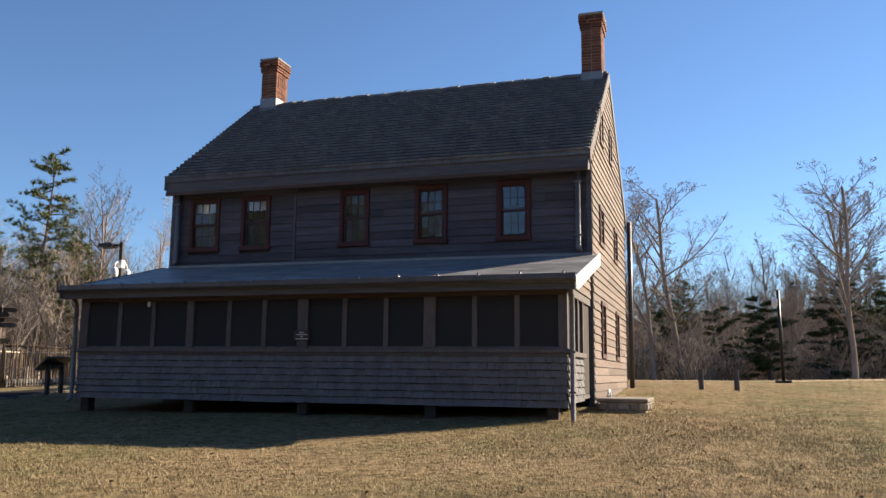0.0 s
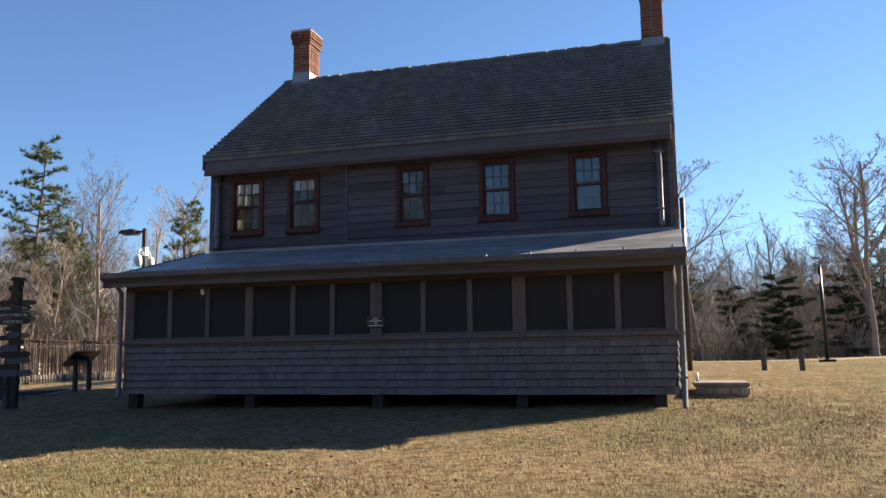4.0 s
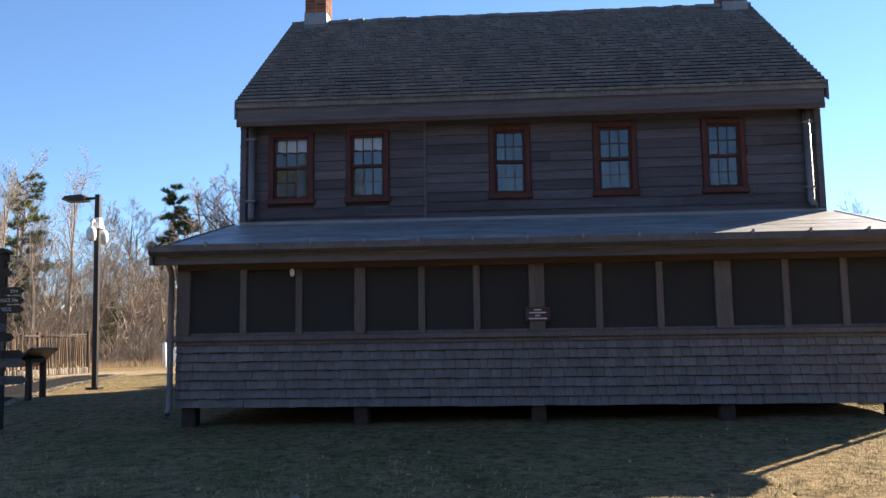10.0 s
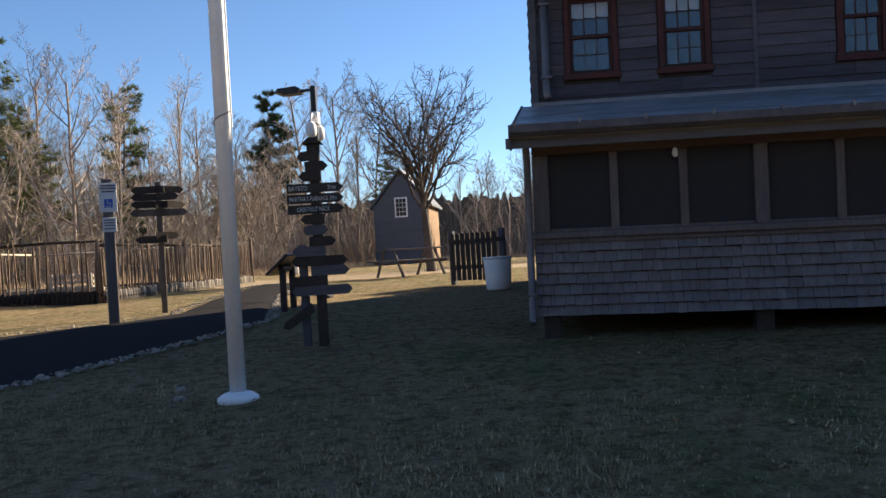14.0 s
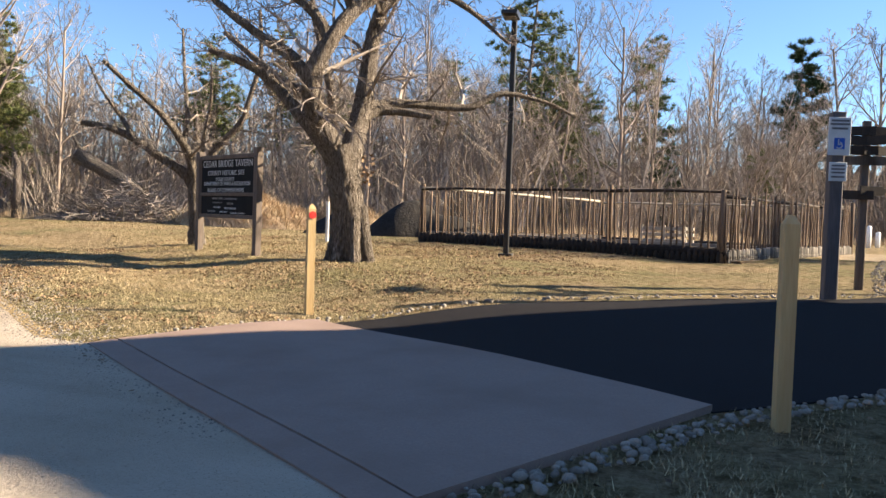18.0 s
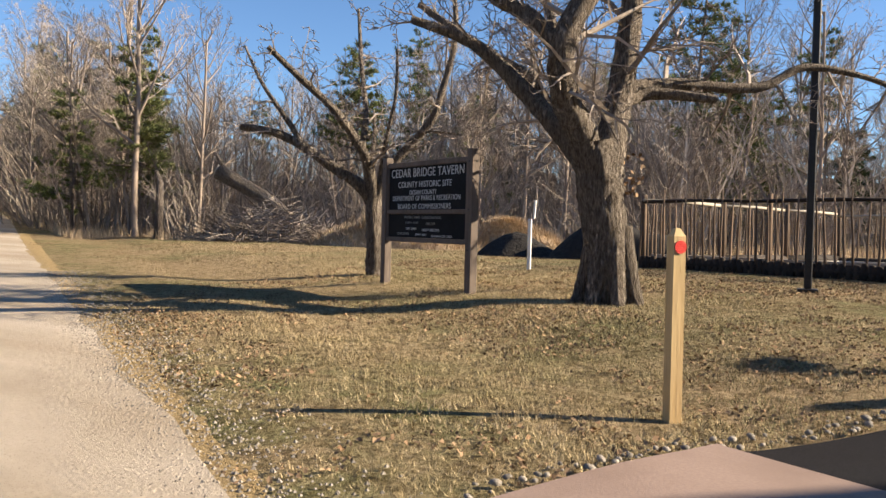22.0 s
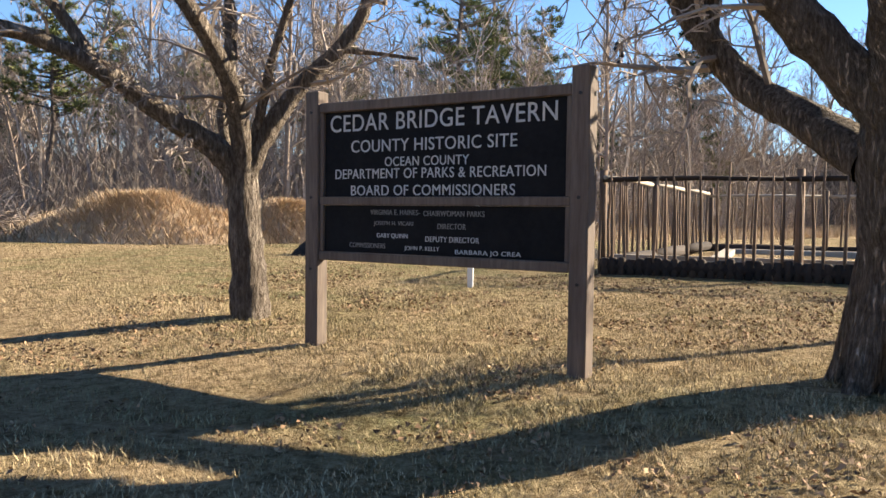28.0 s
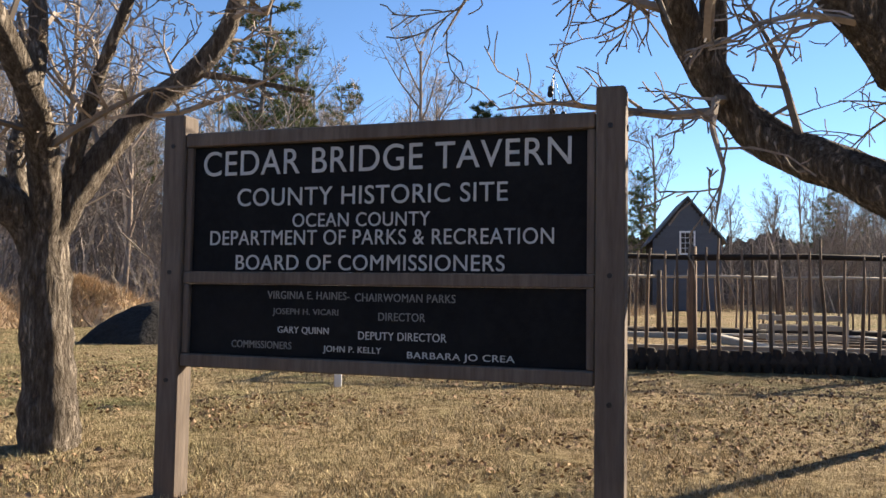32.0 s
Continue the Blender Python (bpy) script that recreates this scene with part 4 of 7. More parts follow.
part("porch_back_boards", Build().box(X0 + 0.11, X1 - 0.11, -0.03, -0.002, 1.24, 3.56), M_PINKWALL, house)
rail = part("porch_sill", Build().box(PX0 - 0.04, PX1 + 0.04, PY - 0.07, PY + 0.07, 1.895, 1.965, 0.01), M_POST, house, "weathered timber rail above the shingles")
part("sill_apron", Build().box(PX0, PX1, PY - 0.035, PY + 0.03, 1.85, 1.893, 0.004), M_POST, rail)
knee = part("knee_wall", Build().box(PX0, PX1, PY + 0.0, PY + 0.08, 1.085, 1.85), M_DARKIN, house, "grey-shingled porch knee wall")
BAYS = [(-0.15, 0.02), (2.11, 2.25), (4.27, 4.46), (6.50, 6.70), (8.66, 8.80)]
MULL = [0.70, 1.41, 2.95, 3.63, 5.12, 5.85, 7.34, 8.02]
for a, c in BAYS:
    part("porch_post", Build().box(a, c, PY - 0.03, PY + 0.09, 1.966, 2.789, 0.008), M_POST, house)
for x in MULL:
    part("mullion", Build().box(x - 0.042, x + 0.042, PY - 0.012, PY + 0.05, 1.966, 2.789, 0.005), M_POST, house)
opens = []
for (a, c), (a2, c2) in zip(BAYS, BAYS[1:]):
    ms = [x for x in MULL if c < x < a2]
    pts = [c] + [e for x in ms for e in (x - 0.042, x + 0.042)] + [a2]
    opens += list(zip(pts[::2], pts[1::2]))
for a, c in opens:
    part("screen_panel", Build().box(a + 0.001, c - 0.001, PY + 0.018, PY + 0.021, 1.966, 2.789), M_SCREEN, house)
    part("screen_rail", Build().box(a + 0.001, c - 0.001, PY + 0.0, PY + 0.035, 1.967, 2.0, 0.003), M_POST, house)
shingles(knee, plane_frame((PX0, PY, 1.075), (1, 0, 0), (0, 0, 1)), PX1 - PX0, 7, 0.113, M_WSHINGLE, M_WSHINGLES, 300, 0.09, 0.19, 0.030, 0.002, tilt=0.15, jag=0.004)
part("west_knee_wall", Build().box(PX0, PX0 + 0.08, PY + 0.081, -0.04, 1.085, 1.85), M_WSHINGLES, house)
part("west_screen", Build().box(PX0 + 0.04, PX0 + 0.043, PY + 0.09, -0.05, 1.9, 2.85), M_SCREEN, house)
for y in (-1.8, -0.95):
    part("west_post", Build().box(PX0, PX0 + 0.09, y, y + 0.12, 1.85, 2.9, 0.006), M_POST, house)
# east end: shingled knee wall, opening with screen, cheek above
east_knee = part("east_knee_wall", Build().box(PX1 - 0.08, PX1, PY + 0.081, -0.95, 1.15, 1.85), M_DARKIN, house, "sunlit shingled end of the porch")
shingles(east_knee, plane_frame((PX1, PY + 0.02, 1.14), (0, 1, 0), (0, 0, 1)), 1.62, 6, 0.118, M_WSHINGLE, M_WSHINGLES, 120, 0.10, 0.25, 0.02, tilt=0.11, jag=0.004)
part("east_sill", Build().box(PX1 - 0.1, PX1 + 0.05, PY + 0.07, -0.93, 1.85, 1.93, 0.008), M_POST, house)
for y in (-0.99, -1.55):
    part("east_post", Build().box(PX1 - 0.09, PX1 - 0.0, y, y + 0.09, 1.93, 2.9, 0.006), M_POST, house)
part("east_screen", Build().box(PX1 - 0.05, PX1 - 0.047, PY + 0.09, -1.0, 1.93, 2.85), M_SCREEN, house)
part("east_header", Build().box(PX1 - 0.1, PX1 + 0.01, PY + 0.101, -0.05, 2.80, 2.93, 0.005), M_POST, house)
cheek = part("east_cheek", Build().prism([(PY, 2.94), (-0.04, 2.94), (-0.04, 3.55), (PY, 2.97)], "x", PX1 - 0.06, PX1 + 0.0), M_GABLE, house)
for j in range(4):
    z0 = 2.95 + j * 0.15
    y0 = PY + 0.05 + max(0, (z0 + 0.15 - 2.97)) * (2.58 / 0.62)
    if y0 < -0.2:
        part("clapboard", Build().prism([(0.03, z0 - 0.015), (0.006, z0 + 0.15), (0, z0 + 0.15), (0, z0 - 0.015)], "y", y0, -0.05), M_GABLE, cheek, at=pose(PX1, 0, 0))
# dark slab: shade of the door opening put into its colour
part("porch_door", Build().box(PX1 - 0.06, PX1 - 0.02, -0.86, -0.1, 1.25, 2.79, 0.005), M_DARKIN, house, "screened porch door, opening shade in its dark colour")
# piers near-black in place of the shade beneath the floor
for a in (0.0, 2.18, 4.36, 6.6, 8.55):
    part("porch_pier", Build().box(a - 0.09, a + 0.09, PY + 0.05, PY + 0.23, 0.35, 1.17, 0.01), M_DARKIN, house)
for x, zt in ((8.88, 2.93), (-0.20, 2.93)):
    dsp = part("porch_downspout", Build().tube([(x, PY - 0.30, 2.95), (x, PY - 0.08, 2.76), (x, PY - 0.06, 0.86 if x > 0 else 1.08), (x, PY - 0.14, 0.80 if x > 0 else 1.02)], [0.038] * 4, 10), M_PIPE, house, "grey porch downspout", smooth=True)
    for zb in (1.3, 1.9):
        part("strap", Build().box(x - 0.05, x + 0.05, PY - 0.105, PY - 0.02, zb, zb + 0.03, 0.003), M_PIPE, dsp)
part("foundation", Build().box(X0 + 0.05, X1 - 0.05, 0.05, DEEP - 0.05, 0.4, 0.92), M_FIELD, house)
lamp = part("porch_lamp", Build().tube([(1.33, PY - 0.04, z) for z in (2.69, 2.70, 2.73, 2.765, 2.788)], [0.008, 0.024, 0.032, 0.028, 0.014], 12), M_WHITE, house, "small round white porch lamp", smooth=True)
small = part("porch_notice", Build().box(4.22, 4.52, PY - 0.055, PY - 0.037, 2.09, 2.26, 0.003), M_BROWN, house, "small brown notice board with white lines of lettering")
for zc, w in ((2.225, 0.09), (2.19, 0.20), (2.155, 0.06), (2.12, 0.22)):
    part("text_bar", Build().box(4.37 - w / 2, 4.37 + w / 2, PY - 0.059, PY - 0.0555, zc - 0.008, zc + 0.008), M_LETTER, small)

# stone steps at the east side
steps = thing("stone_steps", HOUSE @ pose(9.02, -0.85, 0.74), "rough fieldstone steps beside the porch end", "steps")
for k, (x0, x1, y0, y1, z0, z1) in enumerate([(0.0, 0.80, 0.0, 1.5, -0.2, 0.45), (0.81, 1.20, 0.1, 1.4, -0.2, 0.12)]):
    core = part("step_core", Build().box(x0 + 0.02, x1 - 0.02, y0 + 0.02, y1 - 0.02, z0, z1 - 0.07), M_MORTAR, steps)
    part("tread", Build().box(x0 - 0.02, x1 + 0.02, y0 - 0.02, y1 + 0.02, z1 - 0.068, z1, 0.015), M_FIELD, steps)
    if k == 0:
        for row in range(4):
            zr, hr = z0 + 0.01 + row * 0.145, 0.142
            for a0, a1, face in ((x0, x1, "front"), (y0, y1, "side")):
                k = a0
                while k < a1 - 0.04:
                    w = min(rng.uniform(0.11, 0.27), a1 - k)
                    o = rng.uniform(0.005, 0.03)
                    lo_, hi_ = zr + rng.uniform(0.002, 0.012), zr + hr - rng.uniform(0.002, 0.015)
                    if face == "front":
                        b = Build().box(k + 0.008, k + w - 0.008, y0 - o, y0 + 0.05, lo_, hi_, 0.024)
                    else:
                        b = Build().box(x1 - 0.05, x1 + o, k + 0.008, k + w - 0.008, lo_, hi_, 0.024)
                    part("stone", b, M_FIELD, steps, smooth=False)
                    k += w
tap = thing("meter_pipe", HOUSE @ pose(8.98, 0.15, 1.15), "white looped utility pipe on the clapboard", "pipe")
part("loop", Build().tube([(0.1, 0, -0.1), (0.1, 0, 0.1), (0.1, 0.12, 0.16), (0.1, 0.3, 0.14), (0.1, 0.35, -0.08)], [0.02] * 5, 8), M_WHITE, tap, smooth=True)
part("valve", Build().box(0.06, 0.14, -0.06, 0.05, -0.08, 0.05, 0.01), M_BLACK, tap)


def on(x, y, dz=0.0, rz=0.0):
    return pose(x, y, g(x, y) + dz, 0, 0, rz)


# ---- county sign ----
SIGN_ROT = math.degrees(math.atan2(22.94 - 23.86, -21.34 + 23.38))
sign = thing("site_sign", pose(-23.37, 23.85, 1.02, 0, 0, SIGN_ROT), "black board sign with white letters between weathered timber posts", "sign")
SW = 2.195
HW = 0.062
for x, top in ((0, 1.96), (SW, 1.97)):
    b = Build()
    b.box(x - HW, x + HW, -HW, HW, -0.3, top, 0.008)
    p = part("post", b, M_SIGNWOOD, sign)
    for zb in (0.62, 1.16, 1.80):
        part("bolt", Build().tube([(x, -HW - 0.006, zb), (x, -HW + 0.01, zb)], [0.012, 0.012], 8), M_BLACK, p)
    part("bolt", Build().tube([(x + HW + 0.006, 0.02, 1.80), (x + HW - 0.01, 0.02, 1.80)], [0.014, 0.014], 8), M_BLACK, p)
BX0, BX1 = HW + 0.004, SW - HW - 0.004
for nm, z0, z1, d in (("top_rail", 1.795, 1.865, 0.05), ("middle_rail", 1.105, 1.165, 0.045), ("bottom_rail", 0.69, 0.755, 0.05)):
    part(nm, Build().box(BX0, BX1, -d, d - 0.01, z0, z1, 0.006), M_SIGNWOOD, sign)
for x in (BX0, BX1 - 0.035):
    for z0, z1 in ((0.757, 1.103), (1.167, 1.793)):
        part("side_batten", Build().box(x, x + 0.035, -0.04, 0.03, z0, z1, 0.004), M_SIGNWOOD, sign)
upper = part("upper_board", Build().box(BX0 + 0.037, BX1 - 0.037, -0.018, 0.012, 1.167, 1.793), M_BLACKBOARD, sign)
lower = part("lower_board", Build().box(BX0 + 0.037, BX1 - 0.037, -0.018, 0.012, 0.757, 1.103), M_BLACKBOARD, sign)
PANEL0, PANELW = BX0 + 0.03, BX1 - BX0 - 0.06


def line(board, text, a, c, zc, h, mat=None):
    """Text from fraction a to c of the board's width."""
    x0, x1 = PANEL0 + a * PANELW, PANEL0 + c * PANELW
    lettering(text, x1 - x0, h, "lettering", mat or M_LETTER, board, pose((x0 + x1) / 2, -0.0205, zc))


line(upper, "CEDAR BRIDGE TAVERN", 0.030, 0.962, 1.708, 0.125)
line(upper, "COUNTY HISTORIC SITE", 0.130, 0.820, 1.535, 0.088)
line(upper, "OCEAN COUNTY", 0.285, 0.638, 1.418, 0.066)
line(upper, "DEPARTMENT OF PARKS & RECREATION", 0.055, 0.925, 1.334, 0.072)
line(upper, "BOARD OF COMMISSIONERS", 0.130, 0.815, 1.213, 0.074)
line(lower, "VIRGINIA E. HAINES-", 0.222, 0.440, 1.055, 0.038, M_LETTERDIM)
line(lower, "CHAIRWOMAN PARKS", 0.455, 0.702, 1.050, 0.038, M_LETTERDIM)
line(lower, "JOSEPH H. VICARI", 0.237, 0.412, 0.972, 0.038, M_LETTERDIM)
line(lower, "DIRECTOR", 0.515, 0.630, 0.962, 0.038, M_LETTERDIM)
line(lower, "GARY QUINN", 0.252, 0.388, 0.885, 0.038)
line(lower, "DEPUTY DIRECTOR", 0.465, 0.682, 0.872, 0.038)
line(lower, "COMMISSIONERS", 0.125, 0.290, 0.812, 0.036, M_LETTERDIM)
line(lower, "JOHN P. KELLY", 0.375, 0.523, 0.800, 0.038)
line(lower, "BARBARA JO CREA", 0.588, 0.840, 0.785, 0.040)


# ---- posts and poles ----
STONES = [(-10.30, 15.32, 0), (-10.36, 15.75, 1), (-5.58, 12.42, 2), (-11.66, 18.32, 3)]


def yellow_post(x, y, rz, reflector, lean):
    t = thing("marker_post", on(x, y) @ pose(0, 0, 0, lean, 0, rz), "fresh yellow pine marker post with pointed top", "post", "marker posts along the drive")
    w = 0.041
    b = Build()
    b.v = [(sx * w, sy * w, z) for z in (-0.2, 1.14) for sx, sy in ((-1, -1), (1, -1), (1, 1), (-1, 1))] + [(sx * w * 0.35, sy * w * 0.35, 1.19) for sx, sy in ((-1, -1), (1, -1), (1, 1), (-1, 1))]
    b.f = [(3, 2, 1, 0)] + [(r + k, r + (k + 1) % 4, r + 4 + (k + 1) % 4, r + 4 + k) for r in (0, 4) for k in range(4)] + [(8, 9, 10, 11)]
    part("post", b, M_YELLOW, t)
    if reflector:
        part("reflector", Build().tube([(0.002, -w - 0.008, 1.075), (0.002, -w + 0.004, 1.075)], [0.040, 0.040], 20), M_REFLECT, t, "round red reflector")
    return t


yellow_post(-12.62, 15.62, 18, False, 0)
yellow_post(-17.40, 18.38, 47, True, -0.6)

flag = thing("flagpole", on(-9.81, 15.10), "tall white painted flagpole with a flat base collar", "flagpole")
part("shaft", Build().tube([(0, 0, 0), (0, 0, 4), (0, 0, 10.5)], [0.066, 0.062, 0.038], 24), M_WHITE, flag, smooth=True)
part("collar", Build().tube([(0, 0, -0.02), (0, 0, 0.03), (0, 0, 0.06), (0, 0, 0.075)], [0.17, 0.165, 0.12, 0.068], 24), M_WHITE, flag, smooth=True)
part("ball", Build().tube([(0, 0, 10.5 + 0.08 * (1 - math.cos(a))) for a in (0.2, 0.8, 1.6, 2.4, 2.95)], [0.08 * math.sin(a) for a in (0.2, 0.8, 1.6, 2.4, 2.95)], 14), M_YELLOW, flag, smooth=True)
part("halyard", Build().tube([(0.075, -0.03, 2.2), (0.075, -0.03, 4), (0.06, -0.03, 10.3)], [0.006] * 3, 6), M_WHITE, flag)
part("cleat_wrap", Build().tube([(0.068 * math.cos(a), 0.068 * math.sin(a), 2.15 + 0.03 * a) for a in np.linspace(0, 7, 30)], [0.005] * 30, 6), M_PIPE, flag)


def lamp_post(x, y, height, rz, cameras, label):
    t = thing("street_lamp", on(x, y, 0, rz), label, "street lamp")
    part("base", Build().box(-0.13, 0.13, -0.13, 0.13, 0, 0.05, 0.01), M_BLACK, t)
    part("pole", Build().box(-0.05, 0.05, -0.05, 0.05, 0.05, height, 0.012), M_BLACK, t)
    part("arm", Build().box(-0.30, -0.04, -0.025, 0.025, height - 0.10, height - 0.05), M_BLACK, t)
    head = part("head", Build().prism([(-0.72, height - 0.10), (-0.66, height - 0.02), (-0.30, height + 0.0), (-0.22, height - 0.05), (-0.24, height - 0.12), (-0.30, height - 0.13)], "y", -0.14, 0.14), M_BLACK, t)
    part("lens", Build().box(-0.64, -0.32, -0.11, 0.11, height - 0.137, height - 0.131), M_PIPE, head)
    if cameras:
        for s in (-1, 1):
            arm = part("camera_arm", Build().tube([(0, s * 0.05, height - 0.62), (0.0, s * 0.16, height - 0.56), (0.0, s * 0.24, height - 0.64), (0, s * 0.25, height - 0.72)], [0.022] * 4, 10), M_WHITE, t, smooth=True)
            part("camera_dome", Build().tube([(0, s * 0.25, height - 0.72), (0, s * 0.25, height - 0.78), (0, s * 0.25, height - 0.92), (0, s * 0.25, height - 0.99), (0, s * 0.25, height - 1.02)], [0.05, 0.095, 0.10, 0.075, 0.02], 16), M_WHITE, t, "white security camera dome", smooth=True)
        part("junction_box", Build().box(-0.08, 0.08, -0.075, 0.075, height - 0.72, height - 0.5, 0.01), M_WHITE, t)
    return t


lamp_post(-9.0, 24.08, 4.02, -18, True, "black square lamp post with white security cameras")
lamp_post(-17.54, 25.40, 4.42, 100, False, "slim black lamp post with flat head")
lr = thing("street_lamp", pose(10.75, 28.7, g(10.75, 28.7)), "black lamp post with a white globe camera", "street lamp")
part("base", Build().box(-0.2, 0.2, -0.2, 0.2, 0, 0.08, 0.02), M_BLACK, lr)
part("pole", Build().tube([(0, 0, 0.08), (0, 0, 3.0)], [0.06, 0.05], 12), M_BLACK, lr, smooth=True)
part("globe", Build().tube([(-0.12, 0, 2.45), (-0.12, 0, 2.5), (-0.12, 0, 2.7), (-0.12, 0, 2.78)], [0.03, 0.09, 0.1, 0.03], 14), M_WHITE, lr, smooth=True)
for x, y in ((6.1, 22.1), (6.9, 21.9)):
    t = thing("bollard_post", on(x, y), "short dark wooden post in the lawn", "post", "short posts beyond the house")
    part("shaft", Build().box(-0.05, 0.05, -0.05, 0.05, -0.1, 0.5, 0.01), M_FASCIA, t)

for x, y, k in STONES:
    t = thing("lawn_stone", on(x, y, 0.0, 40 * k) @ Matrix.Diagonal((0.055, 0.05, 0.05, 1)), "fist-sized pale stone lying in the lawn", "stone", "pale stones in the lawn")
    part("body", stone_meshes[k], None, t)

# accessible-parking sign
acc = thing("parking_sign", on(-12.2, 21.45, 0, 18), "grey timber post with pale accessible-parking plates", "sign")
part("post", Build().box(-0.075, 0.075, -0.075, 0.075, -0.2, 2.23, 0.01), M_POST, acc)
pl = part("plate", Build().box(-0.125, 0.125, -0.095, -0.078, 1.72, 2.16, 0.004), M_SIGNGREY, acc)
part("symbol_field", Build().box(-0.06, 0.06, -0.099, -0.0955, 1.79, 1.92), M_BLUE, pl)
part("wheelchair_symbol", Build().tube([(0.035 * math.cos(a) - 0.005, -0.101, 1.835 + 0.035 * math.sin(a)) for a in np.linspace(-2.6, 1.2, 14)], [0.007] * 14, 6).box(-0.018, -0.006, -0.103, -0.099, 1.84, 1.905).box(-0.012, 0.03, -0.103, -0.099, 1.842, 1.854), M_LETTER, pl)
for zc, w in ((2.12, 0.2), (2.08, 0.22), (2.03, 0.18)):
    part("text_bar", Build().box(-w / 2, w / 2, -0.099, -0.0955, zc - 0.012, zc + 0.012), M_PIPE, pl)
pl2 = part("lower_plate", Build().box(-0.10, 0.10, -0.095, -0.078, 1.42, 1.64, 0.004), M_SIGNGREY, acc)
for zc in (1.60, 1.56, 1.52, 1.47):
    part("text_bar", Build().box(-0.075, 0.075, -0.099, -0.0955, zc - 0.01, zc + 0.01), M_PIPE, pl2)


def finger(parent, z, length, rz, flip, text="", h=0.12, mat=None, font=0.055):
    """A board pointing to one side, fixed to its post."""
    s = -1 if flip else 1
    pts = [(-0.12 * s, z), (length * s, z), ((length + 0.07) * s, z + h / 2), (length * s, z + h), (-0.12 * s, z + h)]
    b = Build().prism(pts if s < 0 else pts[::-1], "y", -0.105, -0.078)
    ob = part("finger_board", b, mat or M_DARKIN, parent, at=pose(0, 0, 0, 0, 0, rz))
    if text:
        wd = min(length - 0.02, font * 0.74 * len(text))
        lettering(text, wd, font, "lettering", M_LETTER, ob, pose((length - 0.12) / 2 * s, -0.108, z + h / 2))
    return ob


small_dir = thing("signpost", on(-11.77, 23.25, 0, 10), "slim post with dark finger boards", "signpost")
part("post", Build().box(-0.05, 0.05, -0.05, 0.05, -0.2, 2.28, 0.008), M_SIGNWOOD, small_dir)
for i, (z, L, r, f) in enumerate([(2.08, 0.34, 20, False), (2.08, 0.38, -15, True), (1.95, 0.40, 5, True), (1.95, 0.36, -30, False), (1.82, 0.42, 12, True), (1.82, 0.38, 30, False), (1.68, 0.40, 0, False), (1.68, 0.42, 0, True), (1.22, 0.34, -10, True), (1.28, 0.22, 25, False)]):
    finger(small_dir, z, L, r, f, mat=M_SIGNWOOD if i in (6, 7) else M_DARKIN)

big = thing("signpost", pose(-9.09, 17.75, g(-9.09, 17.75), 0, 0, -8) @ Matrix.Diagonal((0.74, 0.85, 0.92, 1)), "crowded timber signpost with many dark mileage boards and white names", "signpost")
part("post", Build().box(-0.07, 0.07, -0.07, 0.07, -0.2, 2.35, 0.01), M_DARKIN, big)
part("second_post", Build().box(-0.32, -0.20, 0.0, 0.12, -0.2, 1.25, 0.01), M_FASCIA, big)
TEXTS = [(1.62, 0.50, "CHESTNUT NECK", 0), (1.75, 0.62, "MARTHA'S FURNACE 24m", 0), (1.88, 0.60, "BATSTO 31m", 0)]
for z, L, tx, r in TEXTS:
    b = part("mileage_board", Build().prism([(-0.42, z), (0.36, z), (0.44, z + 0.055), (0.36, z + 0.11), (-0.42, z + 0.11)][::-1], "y", -0.105, -0.078), M_BLACK, big)
    if tx.startswith("BATSTO"):
        lettering("BATSTO", 0.28, 0.055, "lettering", M_LETTER, b, pose(-0.25, -0.108, z + 0.055))
        lettering("31m", 0.12, 0.05, "lettering", M_LETTER, b, pose(0.26, -0.108, z + 0.055))
    else:
        lettering(tx, 0.72 if "24" in tx else 0.5, 0.055, "lettering", M_LETTER, b, pose(-0.03, -0.108, z + 0.055))
for i, z in enumerate((0.62, 0.74, 0.86, 0.98, 1.10, 1.22, 1.36, 1.49)):
    for s in (-1, 1):
        if (i + (s > 0)) % 3 != 2:
            finger(big, z, rng.uniform(0.32, 0.46) if i < 5 else rng.uniform(0.12, 0.22), rng.uniform(-12, 12), s < 0, mat=M_DARKIN if i % 2 else M_FASCIA)
for i, z in enumerate((2.02, 2.14, 2.27)):
    finger(big, z, 0.16, rng.uniform(-25, 25), i % 2 == 0)
finger(big, 0.42, 0.34, 0, True).rotation_euler = (0, radians(-28), 0)
part("lantern_box", Build().box(-0.09, 0.09, -0.08, 0.08, 2.36, 2.48, 0.01), M_DARKIN, big)
part("lantern_roof", Build().prism([(-0.15, 2.482), (0.15, 2.482), (0.06, 2.55), (-0.06, 2.55)], "y", -0.13, 0.13), M_DARKIN, big)

lect = thing("interpretive_panel", on(-9.6, 21.88, 0, -108), "dark two-legged lectern with a slanted printed panel", "lectern")
for x in (-0.22, 0.22):
    part("leg", Build().box(x - 0.045, x + 0.045, -0.045, 0.045, -0.1, 0.70, 0.01), M_BLACK, lect)
lp = part("panel_frame", Build().box(-0.42, 0.42, -0.24, 0.24, -0.02, 0.025, 0.008), M_BLACK, lect, at=pose(0, -0.02, 0.74, 40, 0, 0))
part("printed_sheet", Build().box(-0.39, 0.39, -0.21, 0.21, 0.0255, 0.029), M_PANELPRINT, lp)
part("bracket", Build().box(-0.26, 0.26, -0.03, 0.03, 0.64, 0.71), M_BLACK, lect)

